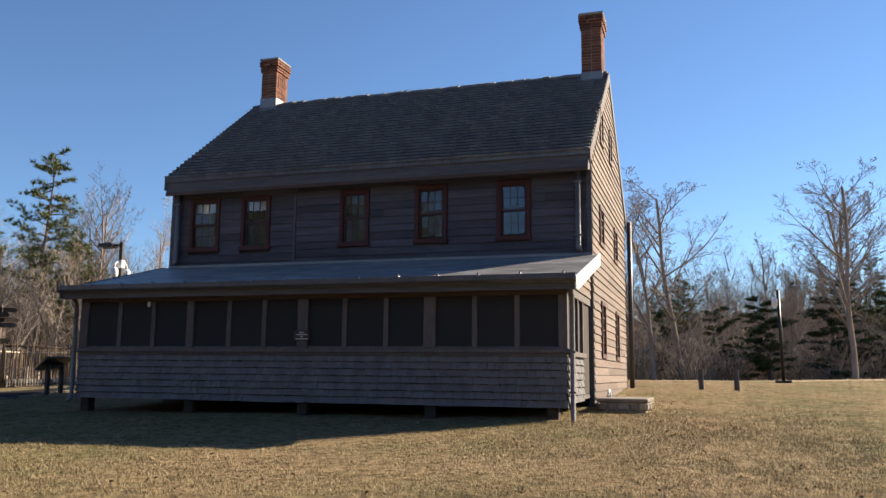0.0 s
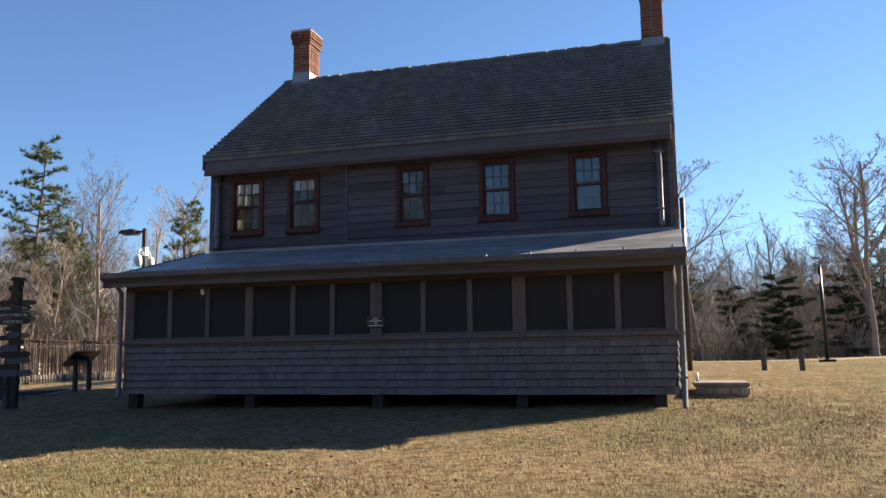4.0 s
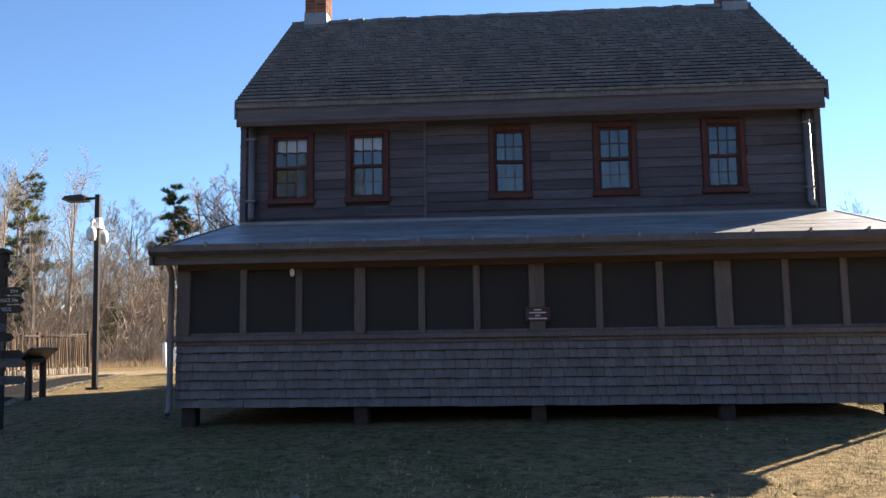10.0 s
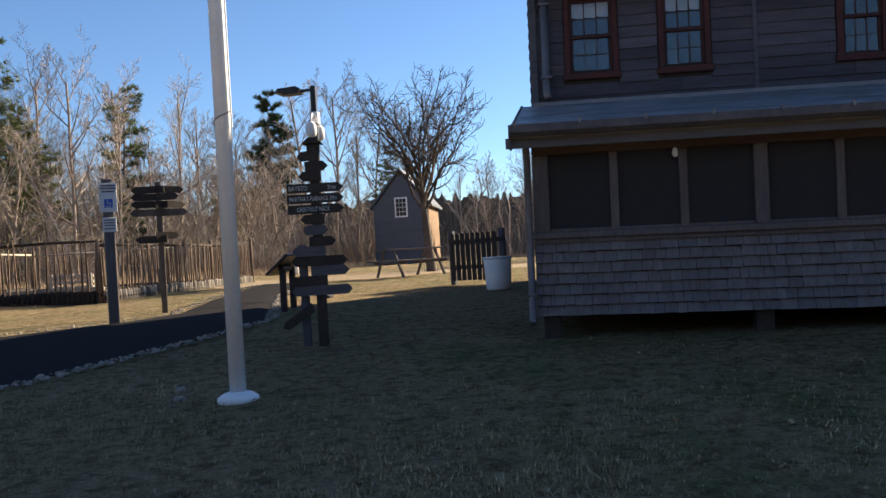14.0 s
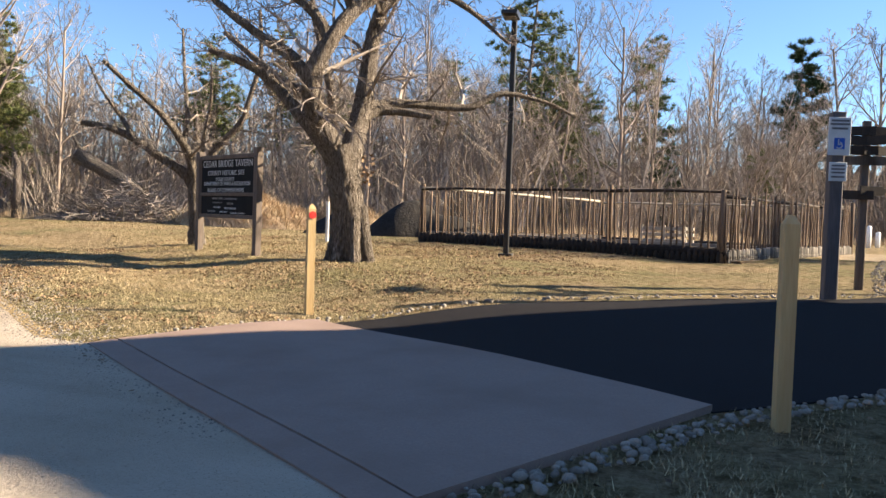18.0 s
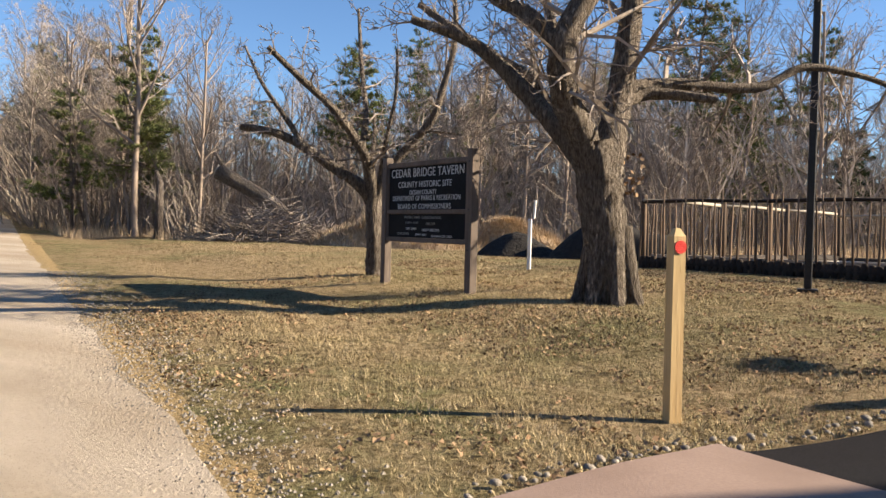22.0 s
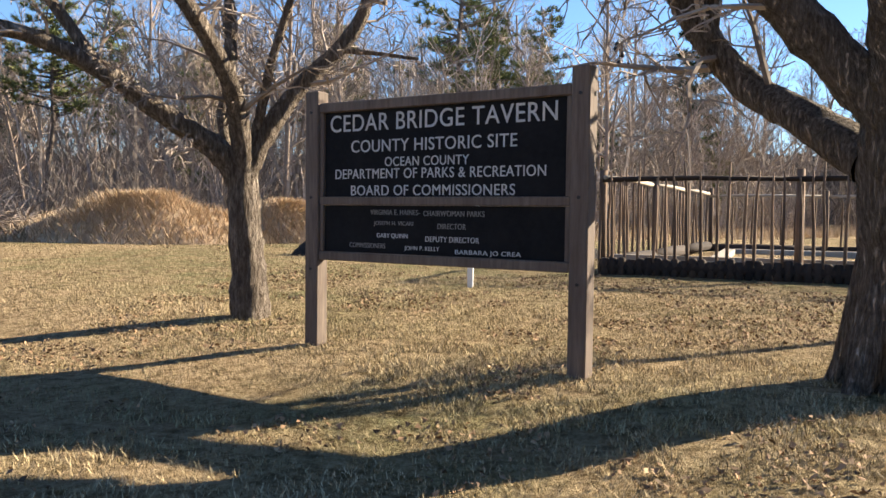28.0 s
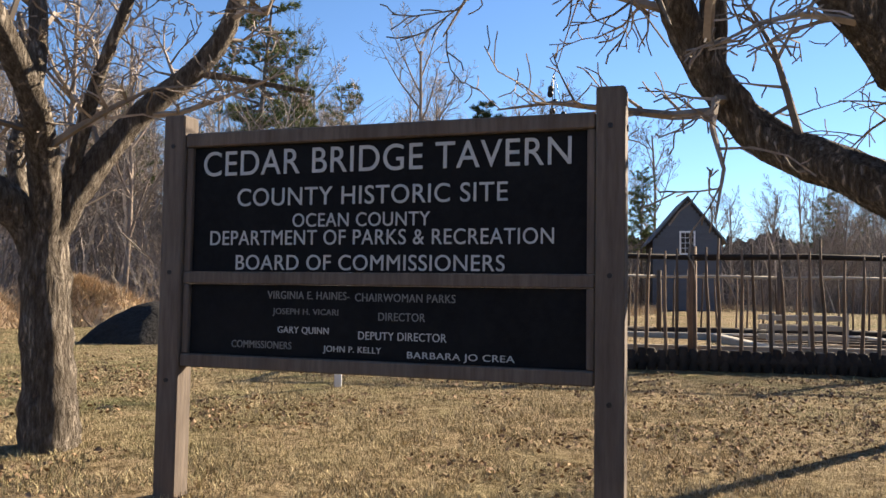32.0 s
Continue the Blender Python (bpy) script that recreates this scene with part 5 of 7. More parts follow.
barrel = thing("waste_barrel", on(-5.88, 23.0), "white plastic rain barrel by the fence", "barrel")
part("shell", Build().tube([(0, 0, 0), (0, 0, 0.03), (0, 0, 0.2), (0, 0, 0.4), (0, 0, 0.58), (0, 0, 0.60)], [0.20, 0.225, 0.235, 0.245, 0.255, 0.24], 24), M_WHITE, barrel, smooth=True)
part("rim", Build().tube([(0, 0, 0.565), (0, 0, 0.605)], [0.268, 0.268], 24), M_WHITE, barrel, smooth=True)

# picket gate between house and yard
gate = thing("picket_fence", pose(-6.35, 25.3, 1.22, 0, 0, -40), "picket fence beside the house, house shade in its dark colour", "fence")
# pickets coloured near-black to stand in for the house's shadow
for i in range(9):
    x = i * 0.122
    part("picket", Build().prism([(x, 0.02), (x + 0.10, 0.02), (x + 0.10, 0.98), (x + 0.05, 1.0), (x, 0.98)], "y", -0.012, 0.012), M_DARKIN, gate)
for z in (0.25, 0.78):
    part("rail", Build().box(-0.05, 1.2, 0.013, 0.055, z, z + 0.09), M_DARKIN, gate)
for x in (-0.08, 1.1):
    part("post", Build().box(x, x + 0.11, 0.056, 0.16, -0.1, 1.05, 0.01), M_FASCIA, gate)

# picnic table beyond
tab = thing("picnic_table", on(-6.6, 30.8, 0, 25), "grey wooden picnic table on the far lawn", "table")
for i in range(5):
    part("top_plank", Build().box(-0.9, 0.9, -0.36 + i * 0.145, -0.225 + i * 0.145, 0.72, 0.76, 0.004), M_POST, tab)
for s in (-1, 1):
    part("bench", Build().box(-0.9, 0.9, s * 0.72 - 0.13, s * 0.72 + 0.13, 0.42, 0.46, 0.004), M_POST, tab)
    part("leg", Build().prism([(-0.75, 0), (-0.66, 0), (-0.22, 0.72), (-0.31, 0.72)], "x", s * 0.65 - 0.02, s * 0.65 + 0.02), M_POST, tab)
    part("leg", Build().prism([(0.75, 0), (0.66, 0), (0.22, 0.719), (0.31, 0.719)][::-1], "x", s * 0.65 - 0.02, s * 0.65 + 0.02), M_POST, tab)
    part("brace", Build().box(s * 0.65 - 0.018, s * 0.65 + 0.018, -0.84, 0.84, 0.36, 0.42), M_POST, tab)

# ---- paling enclosure ----
FL, FC, FR = (-21.05, 29.21), (-13.80, 27.55), (-11.17, 35.78)
FB = (FL[0] + FR[0] - FC[0], FL[1] + FR[1] - FC[1])
pal = thing("stake_fence", Matrix(), "enclosure of thin uneven wooden stakes with rails and log kerb", "fence")
stake_protos = []
for k in range(7):
    r = random.Random(40 + k)
    h = 1.42 + r.uniform(-0.12, 0.12)
    pts = [(r.uniform(-0.012, 0.012), r.uniform(-0.012, 0.012), z) for z in np.linspace(-0.1, h, 5)]
    me = Build().tube(pts, [0.024, 0.023, 0.021, 0.018, 0.011], 6).mesh("stake", True)
    me.materials.append(M_STAKE)
    stake_protos.append(me)
kerb_protos = []
for k in range(3):
    me = Build().tube([(0, 0, -0.1), (0, 0, 0.1), (0, 0, 0.215 + 0.012 * k), (0, 0, 0.235 + 0.012 * k)], [0.057, 0.056, 0.053, 0.04], 8).mesh("kerb_stake", True)
    me.materials.append(M_KERB)
    kerb_protos.append(me)
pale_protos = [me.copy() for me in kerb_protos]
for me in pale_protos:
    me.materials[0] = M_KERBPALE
frng = random.Random(8)
for (p, q, gap) in ((FL, FC, 0.165), (FC, FR, 0.15), (FR, FB, 0.30), (FB, FL, 0.30)):
    L = math.dist(p, q)
    n = int(L / gap)
    ang = math.degrees(math.atan2(q[1] - p[1], q[0] - p[0]))
    for i in range(n):
        f = (i + frng.uniform(-0.25, 0.25)) / n
        x, y = p[0] + f * (q[0] - p[0]), p[1] + f * (q[1] - p[1])
        part("stake", frng.choice(stake_protos), None, pal, at=pose(x, y, g(x, y), frng.uniform(-2.5, 2.5), frng.uniform(-2.5, 2.5), frng.uniform(0, 360)))
    m = pose(p[0], p[1], g(*p), 0, 0, ang)
    nr = max(2, int(L / 2.4))
    for i in range(nr):
        x0, x1 = L * i / nr, L * (i + 1) / nr
        # far rails coloured pale for sun, near rails dark for shade
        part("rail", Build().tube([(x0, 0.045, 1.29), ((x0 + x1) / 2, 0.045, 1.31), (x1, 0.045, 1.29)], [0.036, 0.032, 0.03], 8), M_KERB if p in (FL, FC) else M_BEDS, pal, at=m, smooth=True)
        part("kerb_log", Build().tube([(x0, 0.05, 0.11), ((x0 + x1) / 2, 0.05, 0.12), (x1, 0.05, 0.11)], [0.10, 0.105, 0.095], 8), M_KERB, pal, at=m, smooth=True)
        part("post", Build().tube([(x0, 0.09, -0.2), (x0, 0.09, 1.42)], [0.055, 0.05], 8), M_STAKE, pal, at=m, smooth=True)
    near = p in (FL, FC)
    for i in range(int(L / 0.115) if near else 0):
        f = (i + 0.5) * 0.115 / L
        x, y = p[0] + f * (q[0] - p[0]), p[1] + f * (q[1] - p[1])
        # shaded tone on the front kerb, sunlit tone round the corner
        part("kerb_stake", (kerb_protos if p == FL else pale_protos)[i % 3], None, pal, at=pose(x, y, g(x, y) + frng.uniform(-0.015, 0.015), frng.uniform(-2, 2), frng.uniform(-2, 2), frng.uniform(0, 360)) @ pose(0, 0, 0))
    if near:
        # pale colour of this board carries the sunlight behind the kerb
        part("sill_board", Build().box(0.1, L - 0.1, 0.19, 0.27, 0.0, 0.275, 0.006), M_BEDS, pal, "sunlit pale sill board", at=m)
ctr = ((FL[0] + FR[0]) / 2, (FL[1] + FR[1]) / 2)
ang = math.degrees(math.atan2(FC[1] - FL[1], FC[0] - FL[0]))
beds = thing("foundation_outline", pose(ctr[0], ctr[1], 1.2, 0, 0, ang), "pale timber and gravel outline of an excavated foundation", "foundation")
for x0, x1, y0, y1 in ((-2.9, 2.9, -3.0, -2.75), (-2.9, 2.9, 2.7, 2.95), (-2.9, -2.65, -2.74, 2.69), (2.65, 2.9, -2.74, 2.69), (-0.1, 0.1, -2.74, 2.69)):
    part("kerb", Build().box(x0, x1, y0, y1, 0.0, 0.20, 0.02), M_BEDS, beds)
for i in range(6):
    part("joist", Build().box(0.2, 2.6, -2.4 + i * 0.9, -2.28 + i * 0.9, 0.0, 0.2, 0.01), M_STAKE, beds)
part("soil_floor", Build().box(-3.6, 3.6, -4.15, 4.15, -0.1, 0.02), M_SOIL, beds)
part("soil_bed", Build().box(-2.64, -0.11, -2.73, 2.68, -0.05, 0.06), M_SOIL, beds)
part("soil_bed", Build().box(0.11, 2.64, -2.73, 2.68, -0.05, 0.06), M_SOIL, beds)
rack = thing("pallet_stack", pose(-15.6, 31.6, 1.26, 0, 0, ang), "stack of pale slatted crates inside the enclosure", "crate")
for j in range(4):
    for i in range(2):
        part("slat", Build().box(-0.6, 0.6, i * 0.5, i * 0.5 + 0.08, 0.05 + j * 0.15, 0.13 + j * 0.15, 0.006), M_BEDS, rack)
for x in (-0.58, 0.0, 0.5):
    part("upright", Build().box(x, x + 0.08, -0.03, 0.62, 0.0, 0.048).box(x, x + 0.08, -0.032, -0.001, 0.0, 0.62), M_BEDS, rack)

# ---- shed ----
shed = thing("shed", pose(-2.9, 67.5, g(-3.6, 62.0), 0, 0, -15) @ Matrix.Scale(1.1, 4), "small slate-blue gabled shed with a white window and golden cedar side", "shed")
SWD, SDP, SH = 3.5, 5.6, 4.0
part("body", Build().prism([(-SWD / 2, 0), (SWD / 2, 0), (SWD / 2, SH), (0, SH + 2.15), (-SWD / 2, SH)], "y", 0, SDP), M_DARKIN, shed)
z = 0.05
while z < SH + 1.9:
    hw = SWD / 2 if z < SH - 0.1 else (SWD / 2) * max(0.03, (SH + 2.05 - z - 0.17) / 2.15)
    part("clapboard", Build().prism([(-0.03, z - 0.01), (-0.005, z + 0.17), (0, z + 0.17), (0, z - 0.01)], "x", -hw, hw), M_SHED, shed)
    if z < SH - 0.2:
        part("side_clapboard", Build().prism([(0, z - 0.01), (0.03, z - 0.01), (0.005, z + 0.17), (0, z + 0.17)], "y", 0.05, SDP), M_CEDARNEW, shed, at=pose(SWD / 2, 0, 0))
    z += 0.17
for s in (-1, 1):
    part("roof_slope", Build().prism([(s * (SWD / 2 + 0.3), SH - 0.33), (0, SH + 2.16), (0, SH + 2.28), (s * (SWD / 2 + 0.3), SH - 0.20)][::s], "y", -0.2, SDP + 0.2), M_SHAKES, shed)
    part("corner_board", Build().box(s * SWD / 2 - 0.08, s * SWD / 2 + 0.03, -0.045, -0.001, 0, SH - 0.1), M_SHED, shed)
sw = part("window", Build().box(-0.42, 0.42, -0.08, -0.032, 3.05, 4.35), M_WHITE, shed, "white six-over-six shed window")
for i in range(3):
    for j in range(4):
        part("pane", Build().box(-0.33 + i * 0.225, -0.33 + i * 0.225 + 0.2, -0.09, -0.0815, 3.14 + j * 0.285, 3.14 + j * 0.285 + 0.255), M_DARKIN, sw)
for i in range(3):
    x, y = -10.1 + i * 0.42, 49.6 + i * 0.9
    t = thing("marker_pipe", on(x, y), "thin white vent pipe in the ground", "pipe", "white pipes by the woods")
    part("pipe", Build().tube([(0, 0, -0.1), (0, 0, 1.15 - 0.25 * i), (0, 0, 1.2 - 0.25 * i)], [0.1, 0.1, 0.04], 10), M_WHITE, t, smooth=True)
mk = thing("utility_marker", on(-22.62, 27.45), "white survey stake with a split top", "marker")
part("lower_stake", Build().box(-0.035, 0.035, -0.02, 0.02, -0.1, 0.95, 0.005), M_WHITE, mk)
part("upper_stake", Build().box(-0.02, 0.02, -0.018, 0.018, 0.952, 1.3, 0.005), M_WHITE, mk, at=pose(0.03, 0, 0, 0, 3, 0))


# ---- heaps ----
def heap(name, x, y, rx, ry, h, mat, label, category, seed, shag=0):
    b = Build()
    n, mrings = 36, 14
    for j in range(mrings + 1):
        f = j / mrings
        for i in range(n):
            a = 2 * math.pi * i / n
            r = f * (1 + 0.22 * noise.noise((math.cos(a) * 1.4, math.sin(a) * 1.4, seed)))
            px, py = rx * r * math.cos(a), ry * r * math.sin(a)
            k = max(0.0, 1 - f ** 1.7)
            pz = h * k * (1 + 0.5 * noise.noise((px * 0.8, py * 0.8, seed + 3))) + 0.06 * noise.noise((px * 5, py * 5, seed)) * (1 - f)
            b.v.append((px, py, pz - 0.06))
    b.f = [(j * n + i, j * n + (i + 1) % n, (j + 1) * n + (i + 1) % n, (j + 1) * n + i) for j in range(mrings) for i in range(n)]
    t = thing(name, on(x, y), label, category)
    part("mound", b, mat, t, smooth=True)
    if shag:
        r = random.Random(seed)
        s = Build()
        for _ in range(shag):
            v = b.v[r.randrange(len(b.v))]
            x0, y0 = v[0] + r.uniform(-0.25, 0.25), v[1] + r.uniform(-0.25, 0.25)
            a, L = r.uniform(0, 6.28), r.uniform(0.15, 0.5)
            dx, dy = math.cos(a), math.sin(a)
            bend = r.uniform(0.4, 1.2)
            s.add([(x0 - dy * 0.011, y0 + dx * 0.011, v[2] - 0.02), (x0 + dy * 0.011, y0 - dx * 0.011, v[2] - 0.02), (x0 + dx * L * bend, y0 + dy * L * bend, v[2] + L * 0.7)], [(0, 1, 2)])
        tagged(part("straw", s, M_DRYGRASS, t), kind="stuff")


heap("brush_mound", -32.6, 38.0, 3.7, 1.9, 1.08, M_DRYGRASS, "rounded heap covered in orange dead grass", "mound", 2, 20000)
heap("brush_mound", -28.9, 39.6, 2.1, 1.4, 0.95, M_DRYGRASS, "smaller heap of orange dead grass", "mound", 5, 10000)
heap("soil_patch", -8.95, 17.45, 0.55, 0.4, 0.075, M_SOIL, "bare brown earth scraped round the signpost", "soil", 21)
heap("soil_heap", -23.0, 33.4, 2.0, 1.4, 1.1, M_TARP, "dark heap of soil and bark", "soil heap", 9)
heap("soil_heap", -25.6, 33.2, 1.2, 0.9, 0.7, M_TARP, "low dark heap of wood chips", "soil heap", 12)

# ---- trees ----
class Grow:
    """Branches as lines with radii, then tubes."""

    def __init__(self, seed):
        self.r = random.Random(seed)
        self.big, self.small = [], []

    def branch(self, p, d, length, rad, level, opts):
        r = self.r
        n = 6 if level == 0 else 5 if level == 1 else 4 if level == 2 else opts.get("fine", 3)
        pts, rads = [p.copy()], [rad]
        step = length / n
        d = d.normalized()
        tip = opts["tip"]
        for i in range(n):
            wig = opts["wiggle"] * (1 + 0.4 * level)
            d = (d + Vector((r.uniform(-wig, wig), r.uniform(-wig, wig), r.uniform(-wig, wig) + opts["lift"][min(level, len(opts["lift"]) - 1)]))).normalized()
            p = p + d * step
            pts.append(p.copy())
            rads.append(max(tip, rad * (1 - (i + 1) / n * (0.55 if level == 0 else 0.85))))
        (self.big if level < opts["split"] else self.small).append((pts, rads, level))
        self.children(pts, rads, length, level, opts)

    def children(self, pts, rads, length, level, opts):
        r = self.r
        if level >= opts["levels"]:
            return
        count = opts["kids"][min(level, len(opts["kids"]) - 1)]
        start = opts["clear"] if level == 0 else 0.18
        for k in range(count):
            f = start + (1 - start) * (k + r.random()) / count
            x = f * (len(pts) - 1)
            i = min(int(x), len(pts) - 2)
            q = pts[i].lerp(pts[i + 1], x - i)
            axis = (pts[i + 1] - pts[i]).normalized()
            ref = Vector((r.uniform(-1, 1), r.uniform(-1, 1), r.uniform(-0.4, 0.6)))
            out = (ref - axis * ref.dot(axis)).normalized()
            a = radians(r.uniform(*opts["angle"]))
            dd = axis * math.cos(a) + out * math.sin(a)
            rr = rads[i] + (rads[i + 1] - rads[i]) * (x - i)
            L = length * opts["ratio"][min(level, len(opts["ratio"]) - 1)] * r.uniform(0.6, 1.15) * (1.15 - 0.55 * f)
            self.branch(q, dd, L, max(opts["tip"], min(rr * 0.7, L * 0.022 + opts["tip"] * 0.5)), level + 1, opts)

    def meshes(self, sides=(9, 6, 4, 3, 3), ridge=0.0):
        out = []
        for group in (self.big, self.small):
            b = Build()
            for pts, rads, level in group:
                b.tube(pts, rads, sides[min(level, len(sides) - 1)], caps=False, ridge=ridge if level == 0 else 0)
            out.append(b)
        return out


BARE = dict(wiggle=0.10, lift=(0.02, 0.07, 0.06, 0.04), split=2, levels=3, kids=(9, 6, 6), clear=0.35, angle=(25, 60), ratio=(0.45, 0.5, 0.5), tip=0.008)


def tree_thing(name, m, grow, label, category, bark=M_BARK, twig=M_TWIG, group="", sides=(9, 6, 4, 3, 3), ridge=0.0):
    t = thing(name, m, label, category, group)
    big, small = grow.meshes(sides, ridge)
    part("trunk", big, bark, t, smooth=True)
    if small.v:
        part("crown", small, twig, t)
    return t


def limb_tree(grow, limbs, right, fwd, opts):
    """Main limbs by points (along, up, back) and radii; twigs grow from them."""
    for pts, r0, r1, level, kids in limbs:
        line = [right * a + fwd * c + Vector((0, 0, b)) for a, b, c in pts]
        # smooth the line
        fine = []
        for i in range(len(line) - 1):
            p0, p1, p2, p3 = line[max(i - 1, 0)], line[i], line[i + 1], line[min(i + 2, len(line) - 1)]
            for k in range(7):
                t = k / 7
                fine.append(0.5 * ((2 * p1) + (p2 - p0) * t + (2 * p0 - 5 * p1 + 4 * p2 - p3) * t * t + (3 * p1 - 3 * p2 + p3 - p0) * t ** 3))
        fine.append(line[-1])
        n = len(fine)
        rads = [(r0 + (r1 - r0) * i / (n - 1)) * (1 + 0.12 * noise.noise((i * 0.7, r0 * 40, level))) for i in range(n)]
        grow.big.append((fine, rads, 0))
        length = sum((fine[i + 1] - fine[i]).length for i in range(n - 1))
        o = dict(opts)
        o["kids"] = (kids, int(kids * 1.15)) + tuple(opts["kids"][2:])
        grow.children(fine, rads, length, 1, o) if kids else None


RT, FW = Vector((0.81, 0.59, 0)), Vector((-0.59, 0.81, 0))
gr = Grow(71)
TW = dict(wiggle=0.2, lift=(0.0, 0.0, -0.02, -0.03), split=2, levels=4, kids=(8, 11, 9, 4), clear=0.2, angle=(30, 80), ratio=(0.5, 0.33, 0.5, 0.5), tip=0.0048)
limbs = [
    ([(-0.08, -0.15, -0.13), (-0.10, 0.4, -0.14), (-0.18, 1.0, -0.18), (-0.28, 1.5, -0.22), (-0.36, 1.9, -0.24)], 0.29, 0.25, 0, 0),
    ([(-0.18, 1.35, -0.2), (-0.12, 1.85, -0.15), (0.03, 2.47, 0.05), (0.14, 3.22, 0.1), (0.22, 3.85, 0.15), (0.37, 4.42, 0.1), (0.5, 5.4, 0.1), (0.8, 6.8, 0.3)], 0.20, 0.07, 0, 10),
    ([(-0.36, 1.6, -0.24), (-0.55, 2.0, -0.36), (-0.78, 2.42, -0.5), (-0.86, 2.93, -0.7), (-0.57, 3.52, -0.7), (-0.21, 4.05, -0.5), (0.3, 4.5, -0.4), (0.7, 5.3, -0.3), (0.8, 6.5, -0.2)], 0.20, 0.06, 0, 10),
    ([(-0.86, 2.85, -0.68), (-1.21, 3.27, -0.5), (-1.63, 3.55, -0.3), (-2.15, 3.92, -0.2), (-2.55, 4.22, -0.2)], 0.115, 0.04, 0, 10),
    ([(-0.6, 3.5, -0.7), (-0.85, 3.95, -0.6), (-1.4, 4.4, -0.4), (-1.75, 4.7, -0.3), (-2.2, 5.4, -0.2)], 0.10, 0.035, 0, 9),
    ([(-0.40, 1.6, -0.15), (-0.6, 1.97, 0.1), (-1.03, 2.52, 0.4), (-1.48, 3.02, 0.6), (-1.88, 3.28, 0.7), (-2.5, 3.5, 0.8)], 0.155, 0.05, 0, 10),
    ([(-0.3, 1.3, 0.0), (-0.25, 1.6, 0.5), (-0.2, 1.90, 1.05), (-0.42, 2.30, 1.28), (-0.66, 2.65, 1.33), (-0.9, 2.95, 1.35), (-1.26, 3.2, 1.5), (-1.8, 3.66, 1.95), (-2.3, 4.15, 2.5)], 0.132, 0.045, 0, 13),
    ([(-0.38, 2.2, 1.26), (-0.34, 2.8, 1.27), (-0.5, 3.5, 1.3), (-0.7, 4.4, 1.5), (-0.8, 5.4, 1.6)], 0.085, 0.035, 0, 9),
    ([(0.02, 2.4, 0.05), (0.4, 2.56, 0.21), (0.8, 2.55, 0.1), (1.22, 2.48, -0.08)], 0.095, 0.05, 0, 2),
    ([(0.08, 2.6, 0.08), (0.6, 2.72, 0.4), (1.05, 2.76, 0.5), (2.0, 2.76, 0.5), (2.65, 3.05, 0.5), (3.5, 2.95, 0.5), (4.05, 2.7, 0.4)], 0.10, 0.025, 0, 11),
    ([(0.33, 4.25, 0.1), (0.8, 4.7, 0.3), (1.35, 4.75, 0.4), (1.9, 4.55, 0.5), (2.35, 4.25, 0.5), (2.75, 3.95, 0.5)], 0.09, 0.025, 0, 10),
    ([(0.4, 4.5, 0.1), (0.9, 5.2, -0.4), (1.7, 6.0, -0.8), (2.6, 6.4, -1.0)], 0.09, 0.03, 0, 8),
    ([(-0.2, 4.05, -0.5), (-0.6, 4.8, -0.6), (-1.1, 5.7, -0.7), (-1.5, 6.6, -0.7)], 0.09, 0.03, 0, 8),
]
limb_tree(gr, limbs, RT, FW, TW)
for k in range(7):
    a = k * 0.9
    d = Vector((math.cos(a), math.sin(a), 0))
    o_ = RT * -0.09 + FW * -0.13
    gr.big.append(([o_ + d * 0.44 + Vector((0, 0, -0.12)), o_ + d * 0.33 + Vector((0, 0, 0.05)), o_ + d * 0.25 + Vector((0, 0, 0.35)), o_ + d * 0.17 + Vector((0, 0, 0.9))], [0.05, 0.09, 0.11, 0.1], 0))
tree_thing("tree", pose(-19.465, 23.1, g(-19.465, 23.1) + 0.02), gr, "big old bare tree with thick forked trunk and deeply furrowed bark", "tree", M_OLDBARK, sides=(30, 6, 4, 3, 3), ridge=0.16)

big_tree = [o for o in scene.objects if o.name == "tree"][0]
wb = random.Random(4)
lv = Build()
for k in range(40):
    c = RT * wb.uniform(0.0, 0.22) + FW * wb.uniform(-0.45, -0.05) + Vector((0, 0, wb.uniform(1.25, 1.8)))
    d1 = Vector((wb.uniform(-1, 1), wb.uniform(-1, 1), wb.uniform(-1, 1))).normalized() * 0.035
    d2 = d1.cross(Vector((wb.uniform(-1, 1), wb.uniform(-1, 1), wb.uniform(-1, 1)))).normalized() * 0.025
    lv.add([(c - d1)[:], (c + d2)[:], (c + d1)[:], (c - d2)[:]], [(0, 1, 2, 3)])
part("dead_leaf_clump", lv, M_LEAF, big_tree, "clump of brown dead leaves on the trunk")

# seed balls hanging from a drooping twig
spur = [RT * a + FW * c + Vector((0, 0, b)) for a, b, c in ((-0.4, 3.4, 1.3), (-0.2, 3.35, 1.9), (0.0, 3.1, 2.5), (0.12, 2.62, 2.83))]
part("twig", Build().tube(spur, [0.016, 0.011, 0.007, 0.003], 5), M_TWIG, big_tree)
for a, b, c in ((0.12, 2.36, 2.84), (0.05, 2.47, 2.80), (0.17, 2.44, 2.86), (0.09, 2.52, 2.83), (0.2, 2.34, 2.8)):
    ball = Build()
    at_ = RT * a + FW * c + Vector((0, 0, b))
    ball.tube([at_ + Vector((0, 0, z)) for z in (-0.026, -0.02, 0.0, 0.02, 0.026)], [0.004, 0.018, 0.025, 0.018, 0.004], 8)
    ball.tube([at_ + Vector((0, 0, 0.024)), spur[-1] + Vector((0, 0, 0.02))], [0.003, 0.003], 4)
    part("seed_ball", ball, M_BLACK, big_tree, "dark dry seed ball", smooth=True)

